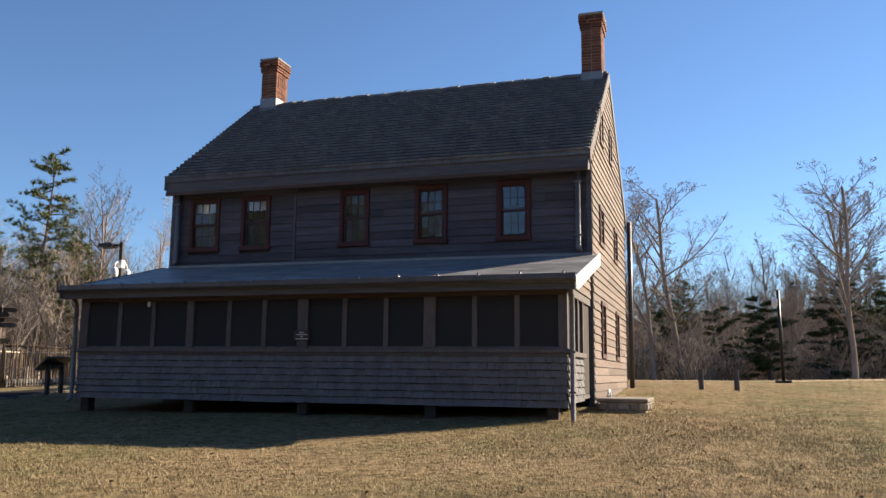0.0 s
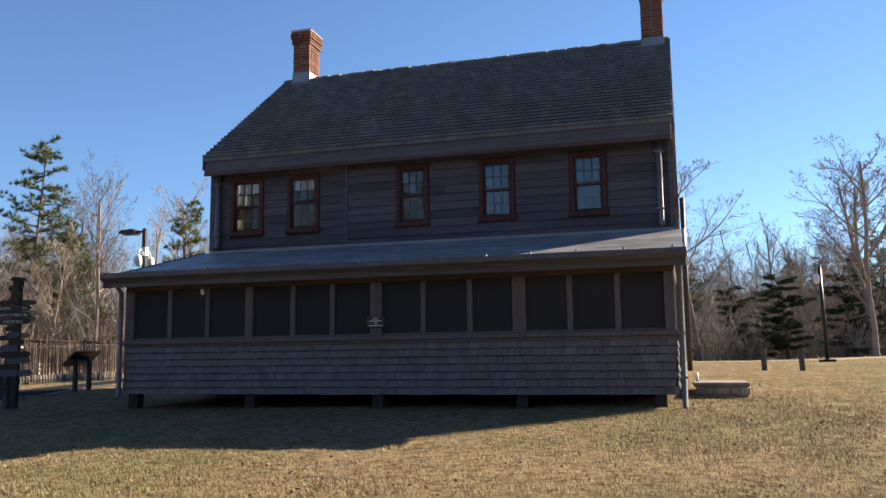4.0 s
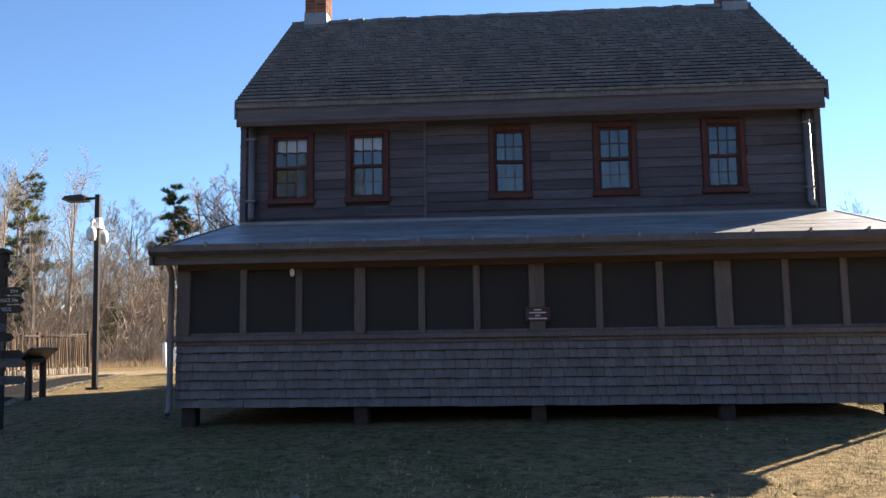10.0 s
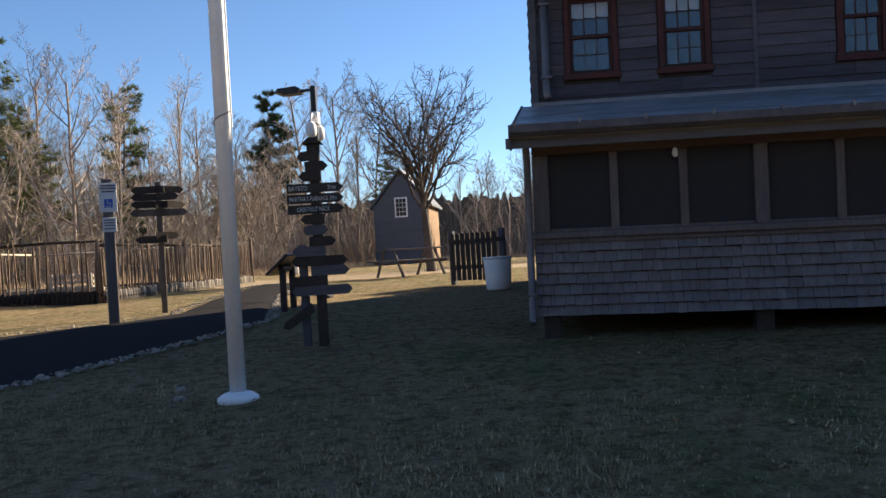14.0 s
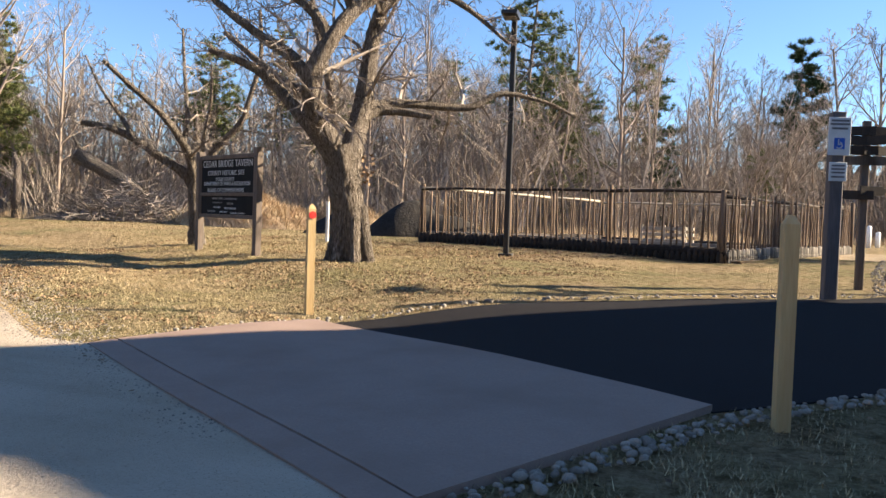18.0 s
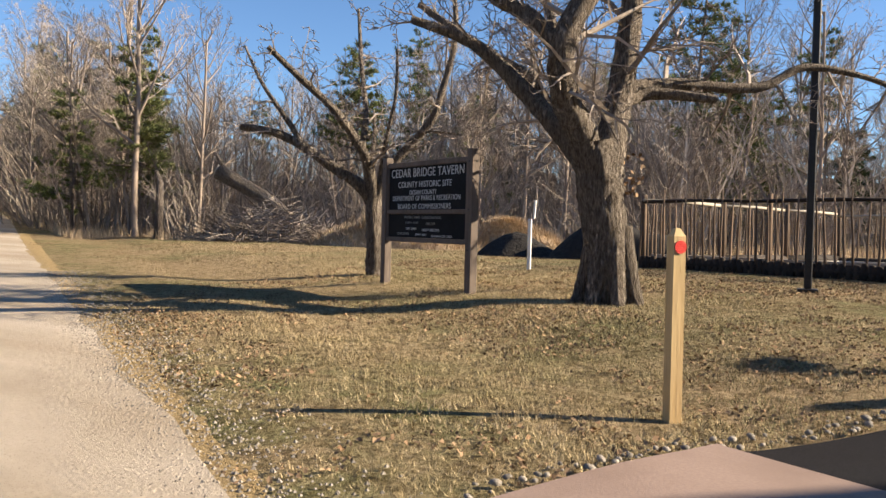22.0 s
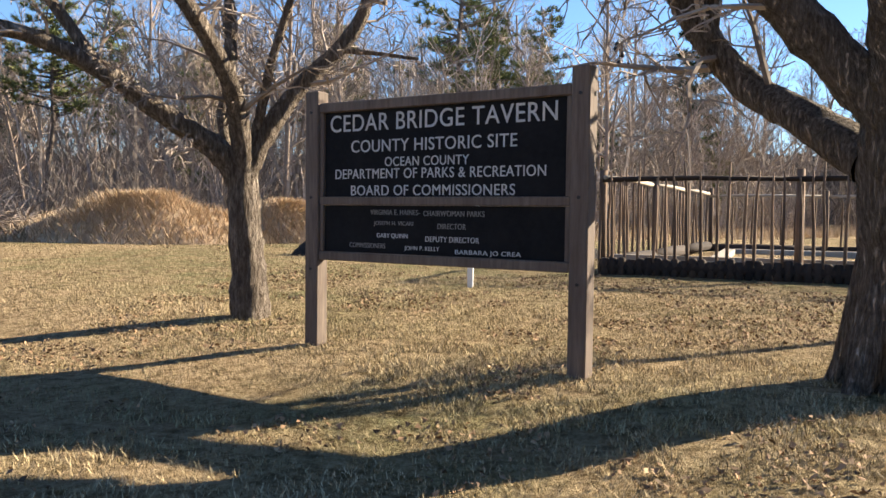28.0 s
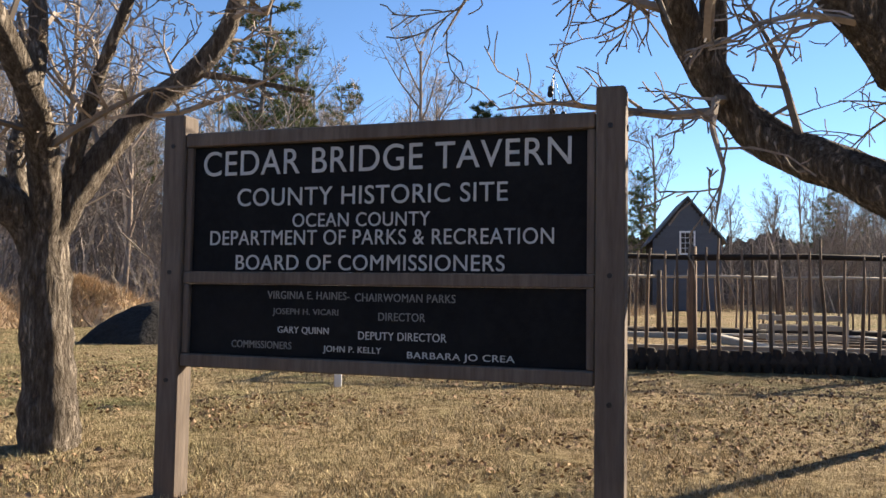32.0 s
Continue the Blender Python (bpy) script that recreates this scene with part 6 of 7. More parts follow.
RT, FW = Vector((0.98, 0.16, 0)), Vector((-0.16, 0.98, 0))
gr = Grow(29)
limbs = [
    ([(0.02, -0.15, 0), (0.0, 0.3, 0), (-0.04, 0.8, 0), (-0.06, 1.3, 0)], 0.185, 0.13, 0, 0),
    ([(-0.08, 1.2, 0), (-0.27, 1.5, -0.1), (-0.75, 1.84, -0.3), (-1.2, 2.17, -0.55), (-1.65, 2.38, -0.75), (-2.15, 2.45, -1.0)], 0.115, 0.055, 0, 9),
    ([(-1.15, 2.13, -0.52), (-1.5, 2.65, -0.6), (-1.9, 3.2, -0.7), (-2.3, 3.9, -0.7)], 0.06, 0.02, 0, 7),
    ([(-0.05, 1.25, 0), (-0.05, 1.75, -0.2), (-0.1, 2.15, -0.5), (-0.36, 2.7, -0.95), (-0.8, 3.2, -1.4), (-1.15, 3.6, -1.7)], 0.105, 0.04, 0, 9),
    ([(-0.08, 2.1, -0.45), (-0.1, 2.7, -0.3), (-0.3, 3.5, -0.1), (-0.5, 4.6, 0.1)], 0.06, 0.025, 0, 8),
    ([(-0.02, 1.3, 0), (0.12, 1.6, 0), (0.43, 2.07, 0.05), (0.93, 2.6, 0.1), (1.12, 3.1, 0.1), (1.3, 4.0, 0.2), (1.2, 5.0, 0.3)], 0.10, 0.035, 0, 8),
    ([(0.8, 2.45, 0.1), (1.1, 2.42, 0.05), (1.55, 2.36, 0.0)], 0.03, 0.015, 0, 2),
    ([(-0.2, 1.45, 0.05), (-0.3, 1.85, 0.2), (-0.26, 2.3, 0.35), (-0.4, 2.9, 0.6)], 0.065, 0.02, 0, 7),
    ([(0.05, 1.6, 0), (0.25, 2.3, -0.2), (0.5, 3.0, -0.4), (0.6, 3.7, -0.6)], 0.05, 0.02, 0, 7),
]
TW2 = dict(TW, kids=(8, 9, 7, 4))
limb_tree(gr, limbs, RT, FW, TW2)
tree_thing("tree", pose(-24.37, 24.98, g(-24.37, 24.98) + 0.02), gr, "slender leaning bare tree with spreading limbs", "tree", M_OLDBARK, sides=(24, 6, 4, 3, 3), ridge=0.15)


# pear-shaped tree in front of the shed
gr = Grow(17)
gr.branch(Vector((0, 0, -0.1)), Vector((-0.06, 0, 1)), 2.3, 0.135, 0, dict(BARE, kids=(0,), levels=0, wiggle=0.03))
for k in range(15):
    a = k * 2.4
    gr.branch(Vector((-0.12, 0, 1.5 + 0.07 * k)), Vector((math.cos(a), math.sin(a), 0.8 + 0.12 * k)), 2.5 + 0.15 * (k % 4), 0.04, 1, dict(BARE, kids=(9, 10, 10), lift=(0, 0.03, 0.10, 0.12), levels=3, wiggle=0.2, tip=0.006, angle=(25, 80), ratio=(0.5, 0.46, 0.5)))
tree_thing("tree", on(-5.6, 33.8) @ Matrix.Scale(1.22, 4), gr, "rounded bare fruit tree with dense upright twigs", "tree", M_DARKTWIG, M_DARKTWIG)

# ---- woods: prototypes, then copies ----
def bare_tree(seed, height, lean=0.0):
    gr = Grow(seed)
    o = dict(BARE, kids=(12, 7, 6, 4), clear=0.28, fine=2, levels=4, angle=(22, 62), ratio=(0.42, 0.48, 0.52, 0.6), tip=0.0055, lift=(0.02, 0.10, 0.10, 0.06), wiggle=0.07)
    gr.branch(Vector((0, 0, -0.2)), Vector((lean, lean * 0.4, 1)), height, height * 0.0105, 0, o)
    return gr


def needle_tuft(b, r, p, d, size, n):
    d = d.normalized()
    for _ in range(n):
        a = (d + Vector((r.uniform(-1, 1), r.uniform(-1, 1), r.uniform(-0.7, 1)))).normalized()
        L = size * r.uniform(0.6, 1.1)
        s = a.cross(Vector((r.uniform(-1, 1), r.uniform(-1, 1), r.uniform(-1, 1)))).normalized() * L * 0.055
        q = p + a * L * 0.15
        b.add([(q - s)[:], (q + s)[:], (p + a * L)[:]], [(0, 1, 2)])


def pine(seed, height, start=0.4, spread_=0.22, thick=1.0):
    r = random.Random(seed)
    wood, leaf = Build(), Build()
    top = Vector((r.uniform(-0.5, 0.5), r.uniform(-0.5, 0.5), height))
    pts = [Vector((0, 0, -0.2)).lerp(top, i / 7) + Vector((r.uniform(-0.08, 0.08), r.uniform(-0.08, 0.08), 0)) * (i > 0) for i in range(8)]
    wood.tube(pts, [height * 0.014 * (1 - 0.88 * i / 7) for i in range(8)], 8, caps=False)
    n = int(height * 6.0)
    for k in range(n):
        f = start + (1 - start) * (k + r.random()) / n
        i = min(int(f * 7), 6)
        p = pts[i].lerp(pts[i + 1], f * 7 - i)
        a = r.uniform(0, 6.28)
        L = height * spread_ * (1.05 - f) ** 0.6 * r.uniform(0.25, 1.1) + 0.25
        d = Vector((math.cos(a), math.sin(a), r.uniform(-0.25, 0.6)))
        q = p + d.normalized() * L
        mid = p.lerp(q, 0.5) + Vector((0, 0, -0.06 * L))
        wood.tube([p, mid, q], [0.035 + 0.01 * L, 0.022, 0.008], 4, caps=False)
        m = max(3, int(L * 3.4 * thick))
        for j in range(m):
            t = 0.3 + 0.7 * (j + r.random()) / m
            c = (p.lerp(mid, t * 2) if t < 0.5 else mid.lerp(q, t * 2 - 1)) + Vector((r.uniform(-0.3, 0.3), r.uniform(-0.3, 0.3), r.uniform(-0.08, 0.22))) * min(1, L * 0.6)
            needle_tuft(leaf, r, c, d + Vector((0, 0, 0.4)), 0.31, 24)
    return wood, leaf


def shrub(seed, height, stems):
    r = random.Random(seed)
    b = Build()
    for k in range(stems):
        a = r.uniform(0, 6.28)
        p = Vector((math.cos(a), math.sin(a), 0)) * r.uniform(0, height * 0.35)
        d = Vector((math.cos(a) * r.uniform(0, 0.7), math.sin(a) * r.uniform(0, 0.7), 1)).normalized()
        L = height * r.uniform(0.5, 1.1)
        pts = [p]
        for i in range(3):
            d = (d + Vector((r.uniform(-0.25, 0.25), r.uniform(-0.25, 0.25), r.uniform(-0.15, 0.05)))).normalized()
            pts.append(pts[-1] + d * L / 3)
        b.tube(pts, [0.016, 0.012, 0.008, 0.004], 3, caps=False)
        for j in range(4):
            t = r.uniform(0.25, 1)
            i = min(int(t * 3), 2)
            q = pts[i].lerp(pts[i + 1], t * 3 - i)
            dd = (d + Vector((r.uniform(-0.9, 0.9), r.uniform(-0.9, 0.9), r.uniform(-0.3, 0.6)))).normalized()
            e = q + dd * L * r.uniform(0.15, 0.4)
            b.tube([q, q.lerp(e, 0.55) + Vector((r.uniform(-0.04, 0.04), r.uniform(-0.04, 0.04), 0)), e], [0.008, 0.006, 0.003], 3, caps=False)
    return b


def meshed(built, name, mat, smooth=False):
    me = built.mesh(name, smooth)
    me.materials.append(mat)
    return me


bare_protos = []
for k, (h, lean) in enumerate([(9.5, 0.03), (8.0, -0.12), (11.5, 0.0), (7.0, 0.2), (9.0, -0.04)]):
    big, small = bare_tree(300 + k, h, lean).meshes((8, 5, 3, 3))
    bare_protos.append((meshed(big, "trunk", M_FARTREE, True), meshed(small, "crown", M_TWIG)))
pine_protos = []
for k, (h, st, sp, th) in enumerate([(12.0, 0.35, 0.24, 2.7), (9.5, 0.3, 0.27, 2.7), (7.5, 0.2, 0.30, 2.7), (10.5, 0.45, 0.30, 2.7)]):
    wood, leaf = pine(500 + k, h, st, sp, th)
    pine_protos.append((meshed(wood, "trunk", M_BARK, True), meshed(leaf, "crown", M_NEEDLE)))
cedar_protos = []
for k, (h, st, sp, th) in enumerate([(7.0, 0.1, 0.24, 6.0), (9.5, 0.25, 0.20, 7.0)]):
    wood, leaf = pine(600 + k, h, st, sp, th)
    cedar_protos.append((meshed(wood, "trunk", M_BARK, True), meshed(leaf, "crown", M_CEDAR)))
shrub_protos = [meshed(shrub(700 + k, h, n), "crown", M_TWIG) for k, (h, n) in enumerate([(1.8, 46), (2.8, 48), (1.2, 42), (3.8, 46)])]

TREE_LABEL = {"bare": ("tree", "tall bare deciduous tree at the edge of the woods", "tree"), "pine": ("pine_tree", "pitch pine with tufted green crown", "pine tree"),
              "cedar": ("evergreen_tree", "dark dense evergreen among bare trees", "evergreen tree"), "shrub": ("shrub", "tangled leafless brown shrub", "shrub")}


def plant(kind, x, y, scale, rz, k, squash=1.0, lean=0.0):
    name, label, cat = TREE_LABEL[kind]
    t = new(name)
    t.matrix_basis = Matrix.LocRotScale((x, y, g(x, y) - 0.03), Euler((0, lean, rz)), (scale * squash, scale * squash, scale))
    tagged(t, label, cat, "woods round the clearing")
    if kind == "shrub":
        part("crown", shrub_protos[k % 4], None, t)
    else:
        for me, nm in zip({"bare": bare_protos, "pine": pine_protos, "cedar": cedar_protos}[kind][k % (5 if kind == "bare" else 4 if kind == "pine" else 2)], ("trunk", "crown")):
            part(nm, me, None, t)


wr = random.Random(77)
EDGE = [(-75, 50), (-56, 41), (-46, 38), (-43, 43), (-37, 43.5), (-30, 44), (-24, 45), (-18, 50), (-12, 58), (-7, 70), (2, 78), (10, 70), (18, 66), (30, 62), (46, 58), (70, 50)]


def edge_at(f):
    seg = [0]
    for p, q in zip(EDGE, EDGE[1:]):
        seg.append(seg[-1] + math.dist(p, q))
    d = f * seg[-1]
    for i in range(len(EDGE) - 1):
        if d <= seg[i + 1]:
            t = (d - seg[i]) / (seg[i + 1] - seg[i])
            px, py = (EDGE[i][c] + t * (EDGE[i + 1][c] - EDGE[i][c]) for c in (0, 1))
            dx, dy = EDGE[i + 1][0] - EDGE[i][0], EDGE[i + 1][1] - EDGE[i][1]
            n = math.hypot(dx, dy)
            return px, py, -dy / n, dx / n
    return EDGE[-1][0], EDGE[-1][1], 0, 1


def in_road(x, y):
    s = (x + 17.8) * RD.x + (y - 15.85) * RD.y
    off = (x + 17.8) * 0.506 + (y - 15.85) * 0.862
    return s > -50 and -6.0 < off < 1.4


def taken(x, y):
    if in_road(x, y):
        return True
    if -9 < x < 2 and 55 < y < 75:
        return True
    return False


# nearer rows stand singly
count = 0
while count < 250:
    f = wr.random()
    px, py, ux, uy = edge_at(f)
    depth = wr.random() ** 1.3 * 30
    x, y = px + ux * depth + wr.uniform(-2, 2), py + uy * depth + wr.uniform(-1, 1)
    if taken(x, y):
        continue
    roll = wr.random()
    kind = "bare" if roll < 0.86 else "pine" if roll < 0.96 else "cedar"
    plant(kind, x, y, wr.uniform(0.62, 1.02) + 0.008 * depth, wr.uniform(0, 6.28), wr.randrange(20))
    count += 1
count = 0
while count < 230:
    px, py, ux, uy = edge_at(wr.random())
    depth = wr.random() ** 1.2 * 12 - 0.5
    x, y = px + ux * depth, py + uy * depth
    if taken(x, y):
        continue
    plant("shrub", x, y, wr.uniform(0.7, 1.3), wr.uniform(0, 6.28), wr.randrange(20), wr.uniform(0.9, 1.5))
    count += 1

# south side of the road
for x, y, kind, k, s in ((-62, 34.0, "pine", 0, 1.35), (-66, 36.0, "pine", 1, 1.3), (-71, 39.0, "pine", 2, 1.4), (-78, 43.5, "pine", 0, 1.25), (-60, 31.0, "cedar", 0, 0.8), (-88, 49, "pine", 3, 1.2), (-100, 56, "pine", 1, 1.3), (-68, 36.5, "bare", 0, 1.1), (-83, 45.0, "bare", 1, 1.2), (-112, 63, "cedar", 1, 1.4), (-58, 28, "pine", 3, 1.2), (-94, 51, "cedar", 0, 1.3)):
    plant(kind, x, y, s, x * 1.7, k)
for x, y, kind, k, s in ((-62, 44.5, "bare", 0, 1.05), (-70, 49, "bare", 2, 0.9), (-80, 55, "pine", 1, 1.0), (-92, 62, "bare", 1, 1.0), (-100, 67, "pine", 0, 1.1), (-125, 81, "cedar", 1, 1.4), (-54, 40.0, "pine", 2, 1.0), (-52, 41.0, "bare", 2, 1.2), (-140, 88, "pine", 0, 1.4), (-150, 87, "cedar", 0, 1.8), (-165, 98, "pine", 2, 1.8), (-58, 41.5, "bare", 3, 0.9)):
    plant(kind, x, y, s, x * 1.3, k)
# chosen trees seen against the sky
for x, y, kind, k, s in ((-27.0, 55.8, "pine", 0, 1.28), (-25.5, 58.0, "pine", 3, 0.95), (-23.6, 56.0, "pine", 2, 1.05), (-24.3, 79.5, "pine", 1, 1.65), (-12.9, 84.0, "cedar", 1, 1.68), (-12.2, 86.0, "cedar", 0, 1.9), (-7.3, 86.0, "bare", 4, 1.85), (-8.8, 82.0, "bare", 1, 1.9), (-30.0, 88.0, "bare", 3, 2.3), (-26.5, 86.0, "bare", 0, 1.8), (-18.5, 84.0, "bare", 1, 1.7), (-16.0, 80.0, "bare", 3, 1.7), (-4.0, 84.0, "bare", 3, 1.9), (0.5, 82.0, "bare", 1, 1.7), (-20.0, 62.0, "cedar", 0, 0.9), (-28.0, 66.0, "cedar", 0, 1.5), (-46.6, 37.8, "bare", 2, 1.2), (-47.8, 38.6, "pine", 1, 1.0), (-49.5, 40.2, "pine", 2, 1.05),
                          (17.0, 46.0, "cedar", 0, 0.62), (21.0, 48.0, "cedar", 0, 0.75), (16.0, 50.0, "cedar", 0, 0.6), (13.5, 52.0, "cedar", 0, 0.6), (26, 50, "cedar", 0, 0.7), (30, 53, "bare", 0, 0.8), (19, 52, "cedar", 0, 0.6)):
    plant(kind, x, y, s, x * 2.1, k, 1.9 if kind == "cedar" and x > 5 else 1.0)
for k in range(26):
    plant("shrub", 7 + k * 1.05 + wr.uniform(-1, 1), 46 + wr.uniform(-2, 5) + 0.1 * k, wr.uniform(0.9, 1.7), wr.uniform(0, 6), wr.randrange(4), 1.5)

# along the road into the distance, and added unseen woods closing the view behind the start
for x, y, k, s in ((10.6, 45.0, 4, 1.0), (12.4, 46.0, 4, 1.1), (20.0, 43.0, 0, 1.05), (24.5, 50.0, 1, 1.3), (9.0, 48.0, 4, 0.7), (22.0, 47.0, 0, 1.0)):
    plant("bare", x, y, s, x, k, 1.45)
for k in range(46):
    x, y = road_pt(56 + k * 2.2, wr.uniform(2.0, 9.0) if k % 2 else wr.uniform(-18, -7))
    plant("bare" if k % 5 else "cedar", x, y, wr.uniform(1.1, 1.55), wr.uniform(0, 6.28), wr.randrange(20), 1.2)
for k in range(20):
    x, y = road_pt(66 + k * 3.6, wr.uniform(1.8, 6.0) if k % 2 else wr.uniform(-9.5, -6.4))
    plant("bare" if k % 4 else "pine", x, y, wr.uniform(1.5, 1.9), wr.uniform(0, 6.28), wr.randrange(20), 1.15)
for k in range(26):
    s_ = 58 + k * 4.2
    for off in (wr.uniform(2.2, 5.0), wr.uniform(-11.0, -7.2)):
        x, y = road_pt(s_, off)
        roll = wr.random()
        plant("bare" if roll < 0.5 else "pine" if roll < 0.85 else "cedar", x, y, wr.uniform(0.9, 1.4), wr.uniform(0, 6.28), wr.randrange(20))
for k in range(9):
    x, y = road_pt(150 + 3 * (k % 3), -9 + 1.5 * k)
    plant("cedar" if k % 2 else "pine", x, y, 1.5, k, k)
for k in range(34):
    x, y = road_pt(44 + k * 3.1, wr.uniform(0.9, 3.4) if k % 2 else wr.uniform(-8.2, -5.6))
    plant("bare" if k % 4 else "cedar", x, y, wr.uniform(0.85, 1.35), wr.uniform(0, 6.28), wr.randrange(20), 1.2)
    x, y = road_pt(46 + k * 3.1, 2.2 if k % 2 else -6.6)
    plant("shrub", x, y, wr.uniform(1.0, 1.7), k, k, 1.4)
# unseen trees: they cut low sky light and darken window reflections
for k in range(44):
    x = -46 + k * 1.9
    plant("pine" if k % 3 else "bare", x, -14 - 0.12 * abs(x) - wr.uniform(0, 14), wr.uniform(0.8, 1.15), wr.uniform(0, 6.28), wr.randrange(20))

# unseen pines added only for dark reflections in the upper windows
for x, y, k, s in ((-38, -8, 0, 1.35), (-35.5, -10, 3, 1.5), (-33, -13, 0, 1.4), (-30.5, -15, 3, 1.5), (-28, -18, 0, 1.4), (-25.5, -20, 1, 1.7), (-37, -12, 1, 1.7), (-31, -18, 0, 1.4)):
    plant("pine", x, y, s, x, k)
x, y = road_pt(33, -6.6)
plant("pine", x, y, 1.45, 2.0, 1, 1.15)
x, y = road_pt(37, -7.2)
plant("pine", x, y, 1.3, 4.0, 3, 1.1)

# distance: a ragged wall of woodland far behind
bd = Build()
ring = 2200
for i in range(ring + 1):
    a = radians(360 * i / ring)
    # unseen stretch behind the start, nearer and higher to cut sky light
    back = min(1.0, max(0.0, -math.sin(a) * 2.2))
    west = min(1.0, max(0.0, -math.cos(a) * 2 - 0.9)) * (1 - back)
    R = 105 - 45 * back + 75 * west + 12 * noise.noise((math.cos(a) * 3, math.sin(a) * 3, 0))
    x, y = -8 + R * math.cos(a) * 1.15, 20 + R * math.sin(a)
    top = 8.4 + 2 * back + 2.2 * noise.noise((i * 0.017, 3, 0)) + 1.2 * noise.noise((i * 0.09, 5, 0)) + 1.0 * noise.noise((i * 0.33, 9, 0)) + 1.6 * noise.noise((i * 0.9, 19, 0))
    bd.v += [(x, y, 0.0), (x, y, 1.3 + top * 0.6), (x, y, 1.3 + top)]
bd.f = [(3 * i + k, 3 * i + 3 + k, 3 * i + 4 + k, 3 * i + 1 + k) for i in range(ring) for k in (0, 1)]
tagged(part("backdrop", bd, M_BACKDROP), "distant hazy grey-brown woodland", "woodland", kind="structure")

# far woods, joined
fv, ff, base = [], [], 0
src = []
for k in (0, 1, 2):
    big, small = bare_tree(800 + k, 9 + k, 0.02).meshes((4, 3, 3, 3))
    v = np.array(big.v + small.v)
    f = [tuple(q) for q in big.f] + [tuple(i + len(big.v) for i in q) for q in small.f]
    keep = f if len(f) < 1900 else random.Random(k).sample(f, 1900)
    src.append((v, [q for q in keep if len(q) == 4] + [q for q in keep if len(q) == 3]))
for n in range(380):
    px, py, ux, uy = edge_at(wr.random())
    depth = 22 + wr.random() * 50
    x, y = px + ux * depth, py + uy * depth
    if taken(x, y):
        continue
    v, f = src[n % 3]
    a, s = wr.uniform(0, 6.28), wr.uniform(0.85, 1.35)
    c, sn = math.cos(a), math.sin(a)
    w = np.stack([(v[:, 0] * c - v[:, 1] * sn) * s + x, (v[:, 0] * sn + v[:, 1] * c) * s + y, v[:, 2] * s + g(x, y)], 1)
    fv.append(w)
    ff.append((f, base))
    base += len(w)
me = bpy.data.meshes.new("far_woods")
me.from_pydata(np.concatenate(fv).tolist(), [], [tuple(i + o for i in q) for fs, o in ff for q in fs])
me.materials.append(M_FARTREE)
tagged(new("far_woods", me), "dense grey-brown leafless woods behind the clearing", "woods", kind="stuff")

# saplings and vine tangle that fill the wood's edge
tr = random.Random(15)
th = Build()
made = 0
while made < 3400:
    px, py, ux, uy = edge_at(tr.random())
    depth = tr.random() ** 1.3 * 24 + 0.3
    x, y = px + ux * depth, py + uy * depth
    if taken(x, y):
        continue
    made += 1
    h = tr.uniform(1.6, 6.4) if made % 3 else tr.uniform(5.0, 9.0)
    p = Vector((x, y, g(x, y) - 0.05))
    d = Vector((tr.uniform(-0.3, 0.3), tr.uniform(-0.3, 0.3), 1))
    pts = [p]
    for i in range(4):
        d = (d + Vector((tr.uniform(-0.26, 0.26), tr.uniform(-0.26, 0.26), 0))).normalized()
        pts.append(pts[-1] + d * h / 4)
    r0 = 0.012 + 0.007 * h * tr.uniform(0.6, 1.2)
    th.tube(pts, [r0, r0 * 0.85, r0 * 0.65, r0 * 0.4, 0.006], 3, caps=False)
    for k in range(int(6 + h * 2.2)):
        t = tr.uniform(0.15, 1.0)
        i = min(int(t * 4), 3)
        q = pts[i].lerp(pts[i + 1], t * 4 - i)
        a = tr.uniform(0, 6.28)
        e = q + Vector((math.cos(a), math.sin(a), tr.uniform(0.0, 1.3))) * h * tr.uniform(0.08, 0.2)
        mid = q.lerp(e, 0.5) + Vector((tr.uniform(-0.08, 0.08), tr.uniform(-0.08, 0.08), tr.uniform(-0.05, 0.1)))
        th.tube([q, mid, e], [0.012, 0.009, 0.005], 3, caps=False)
tagged(part("thicket", th, M_TWIG), "dense thicket of thin leafless saplings", "thicket", kind="stuff")
bp = Build()
for k in range(900):
    a, f = tr.uniform(0, 6.28), tr.random() ** 0.6
    q = Vector((math.cos(a) * f * 4.2, math.sin(a) * f * 1.9, max(0, (1 - f) * 2.0 * tr.random())))
    a2 = tr.uniform(0, 6.28)
    e = q + Vector((math.cos(a2), math.sin(a2), tr.uniform(-0.3, 0.7))) * tr.uniform(0.6, 1.7)
    e.z = max(0.02, e.z)
    bp.tube([q, q.lerp(e, 0.5) + Vector((0, 0, tr.uniform(-0.1, 0.2))), e], [0.025, 0.018, 0.006], 3, caps=False)
bt = thing("brush_pile", on(-39.9, 39.3), "big tangled heap of cut grey branches", "brush pile")
tagged(part("brushwood", bp, M_TWIG, bt), kind="stuff")

# ---- dead timber by the wood's edge ----
log = thing("fallen_trunk", on(-41.5, 39.6) @ pose(0, 0, 1.9, 0, 12, 25), "broken fallen tree trunk lying on brush", "log")
part("trunk", Build().tube([(-1.6, 0, 0.7), (-0.8, 0.05, 0.5), (0.6, 0, 0.1), (2.2, 0.1, -0.5)], [0.34, 0.33, 0.28, 0.2], 12), M_OLDBARK, log, smooth=True)
part("cut_end", Build().tube([(-1.64, 0, 0.712), (-1.60, 0, 0.70)], [0.31, 0.32], 12), M_BEDS, log, "pale broken end")
part("stub", Build().tube([(-1.4, 0, 0.9), (-1.9, 0, 1.5)], [0.12, 0.07], 8), M_OLDBARK, log, smooth=True)
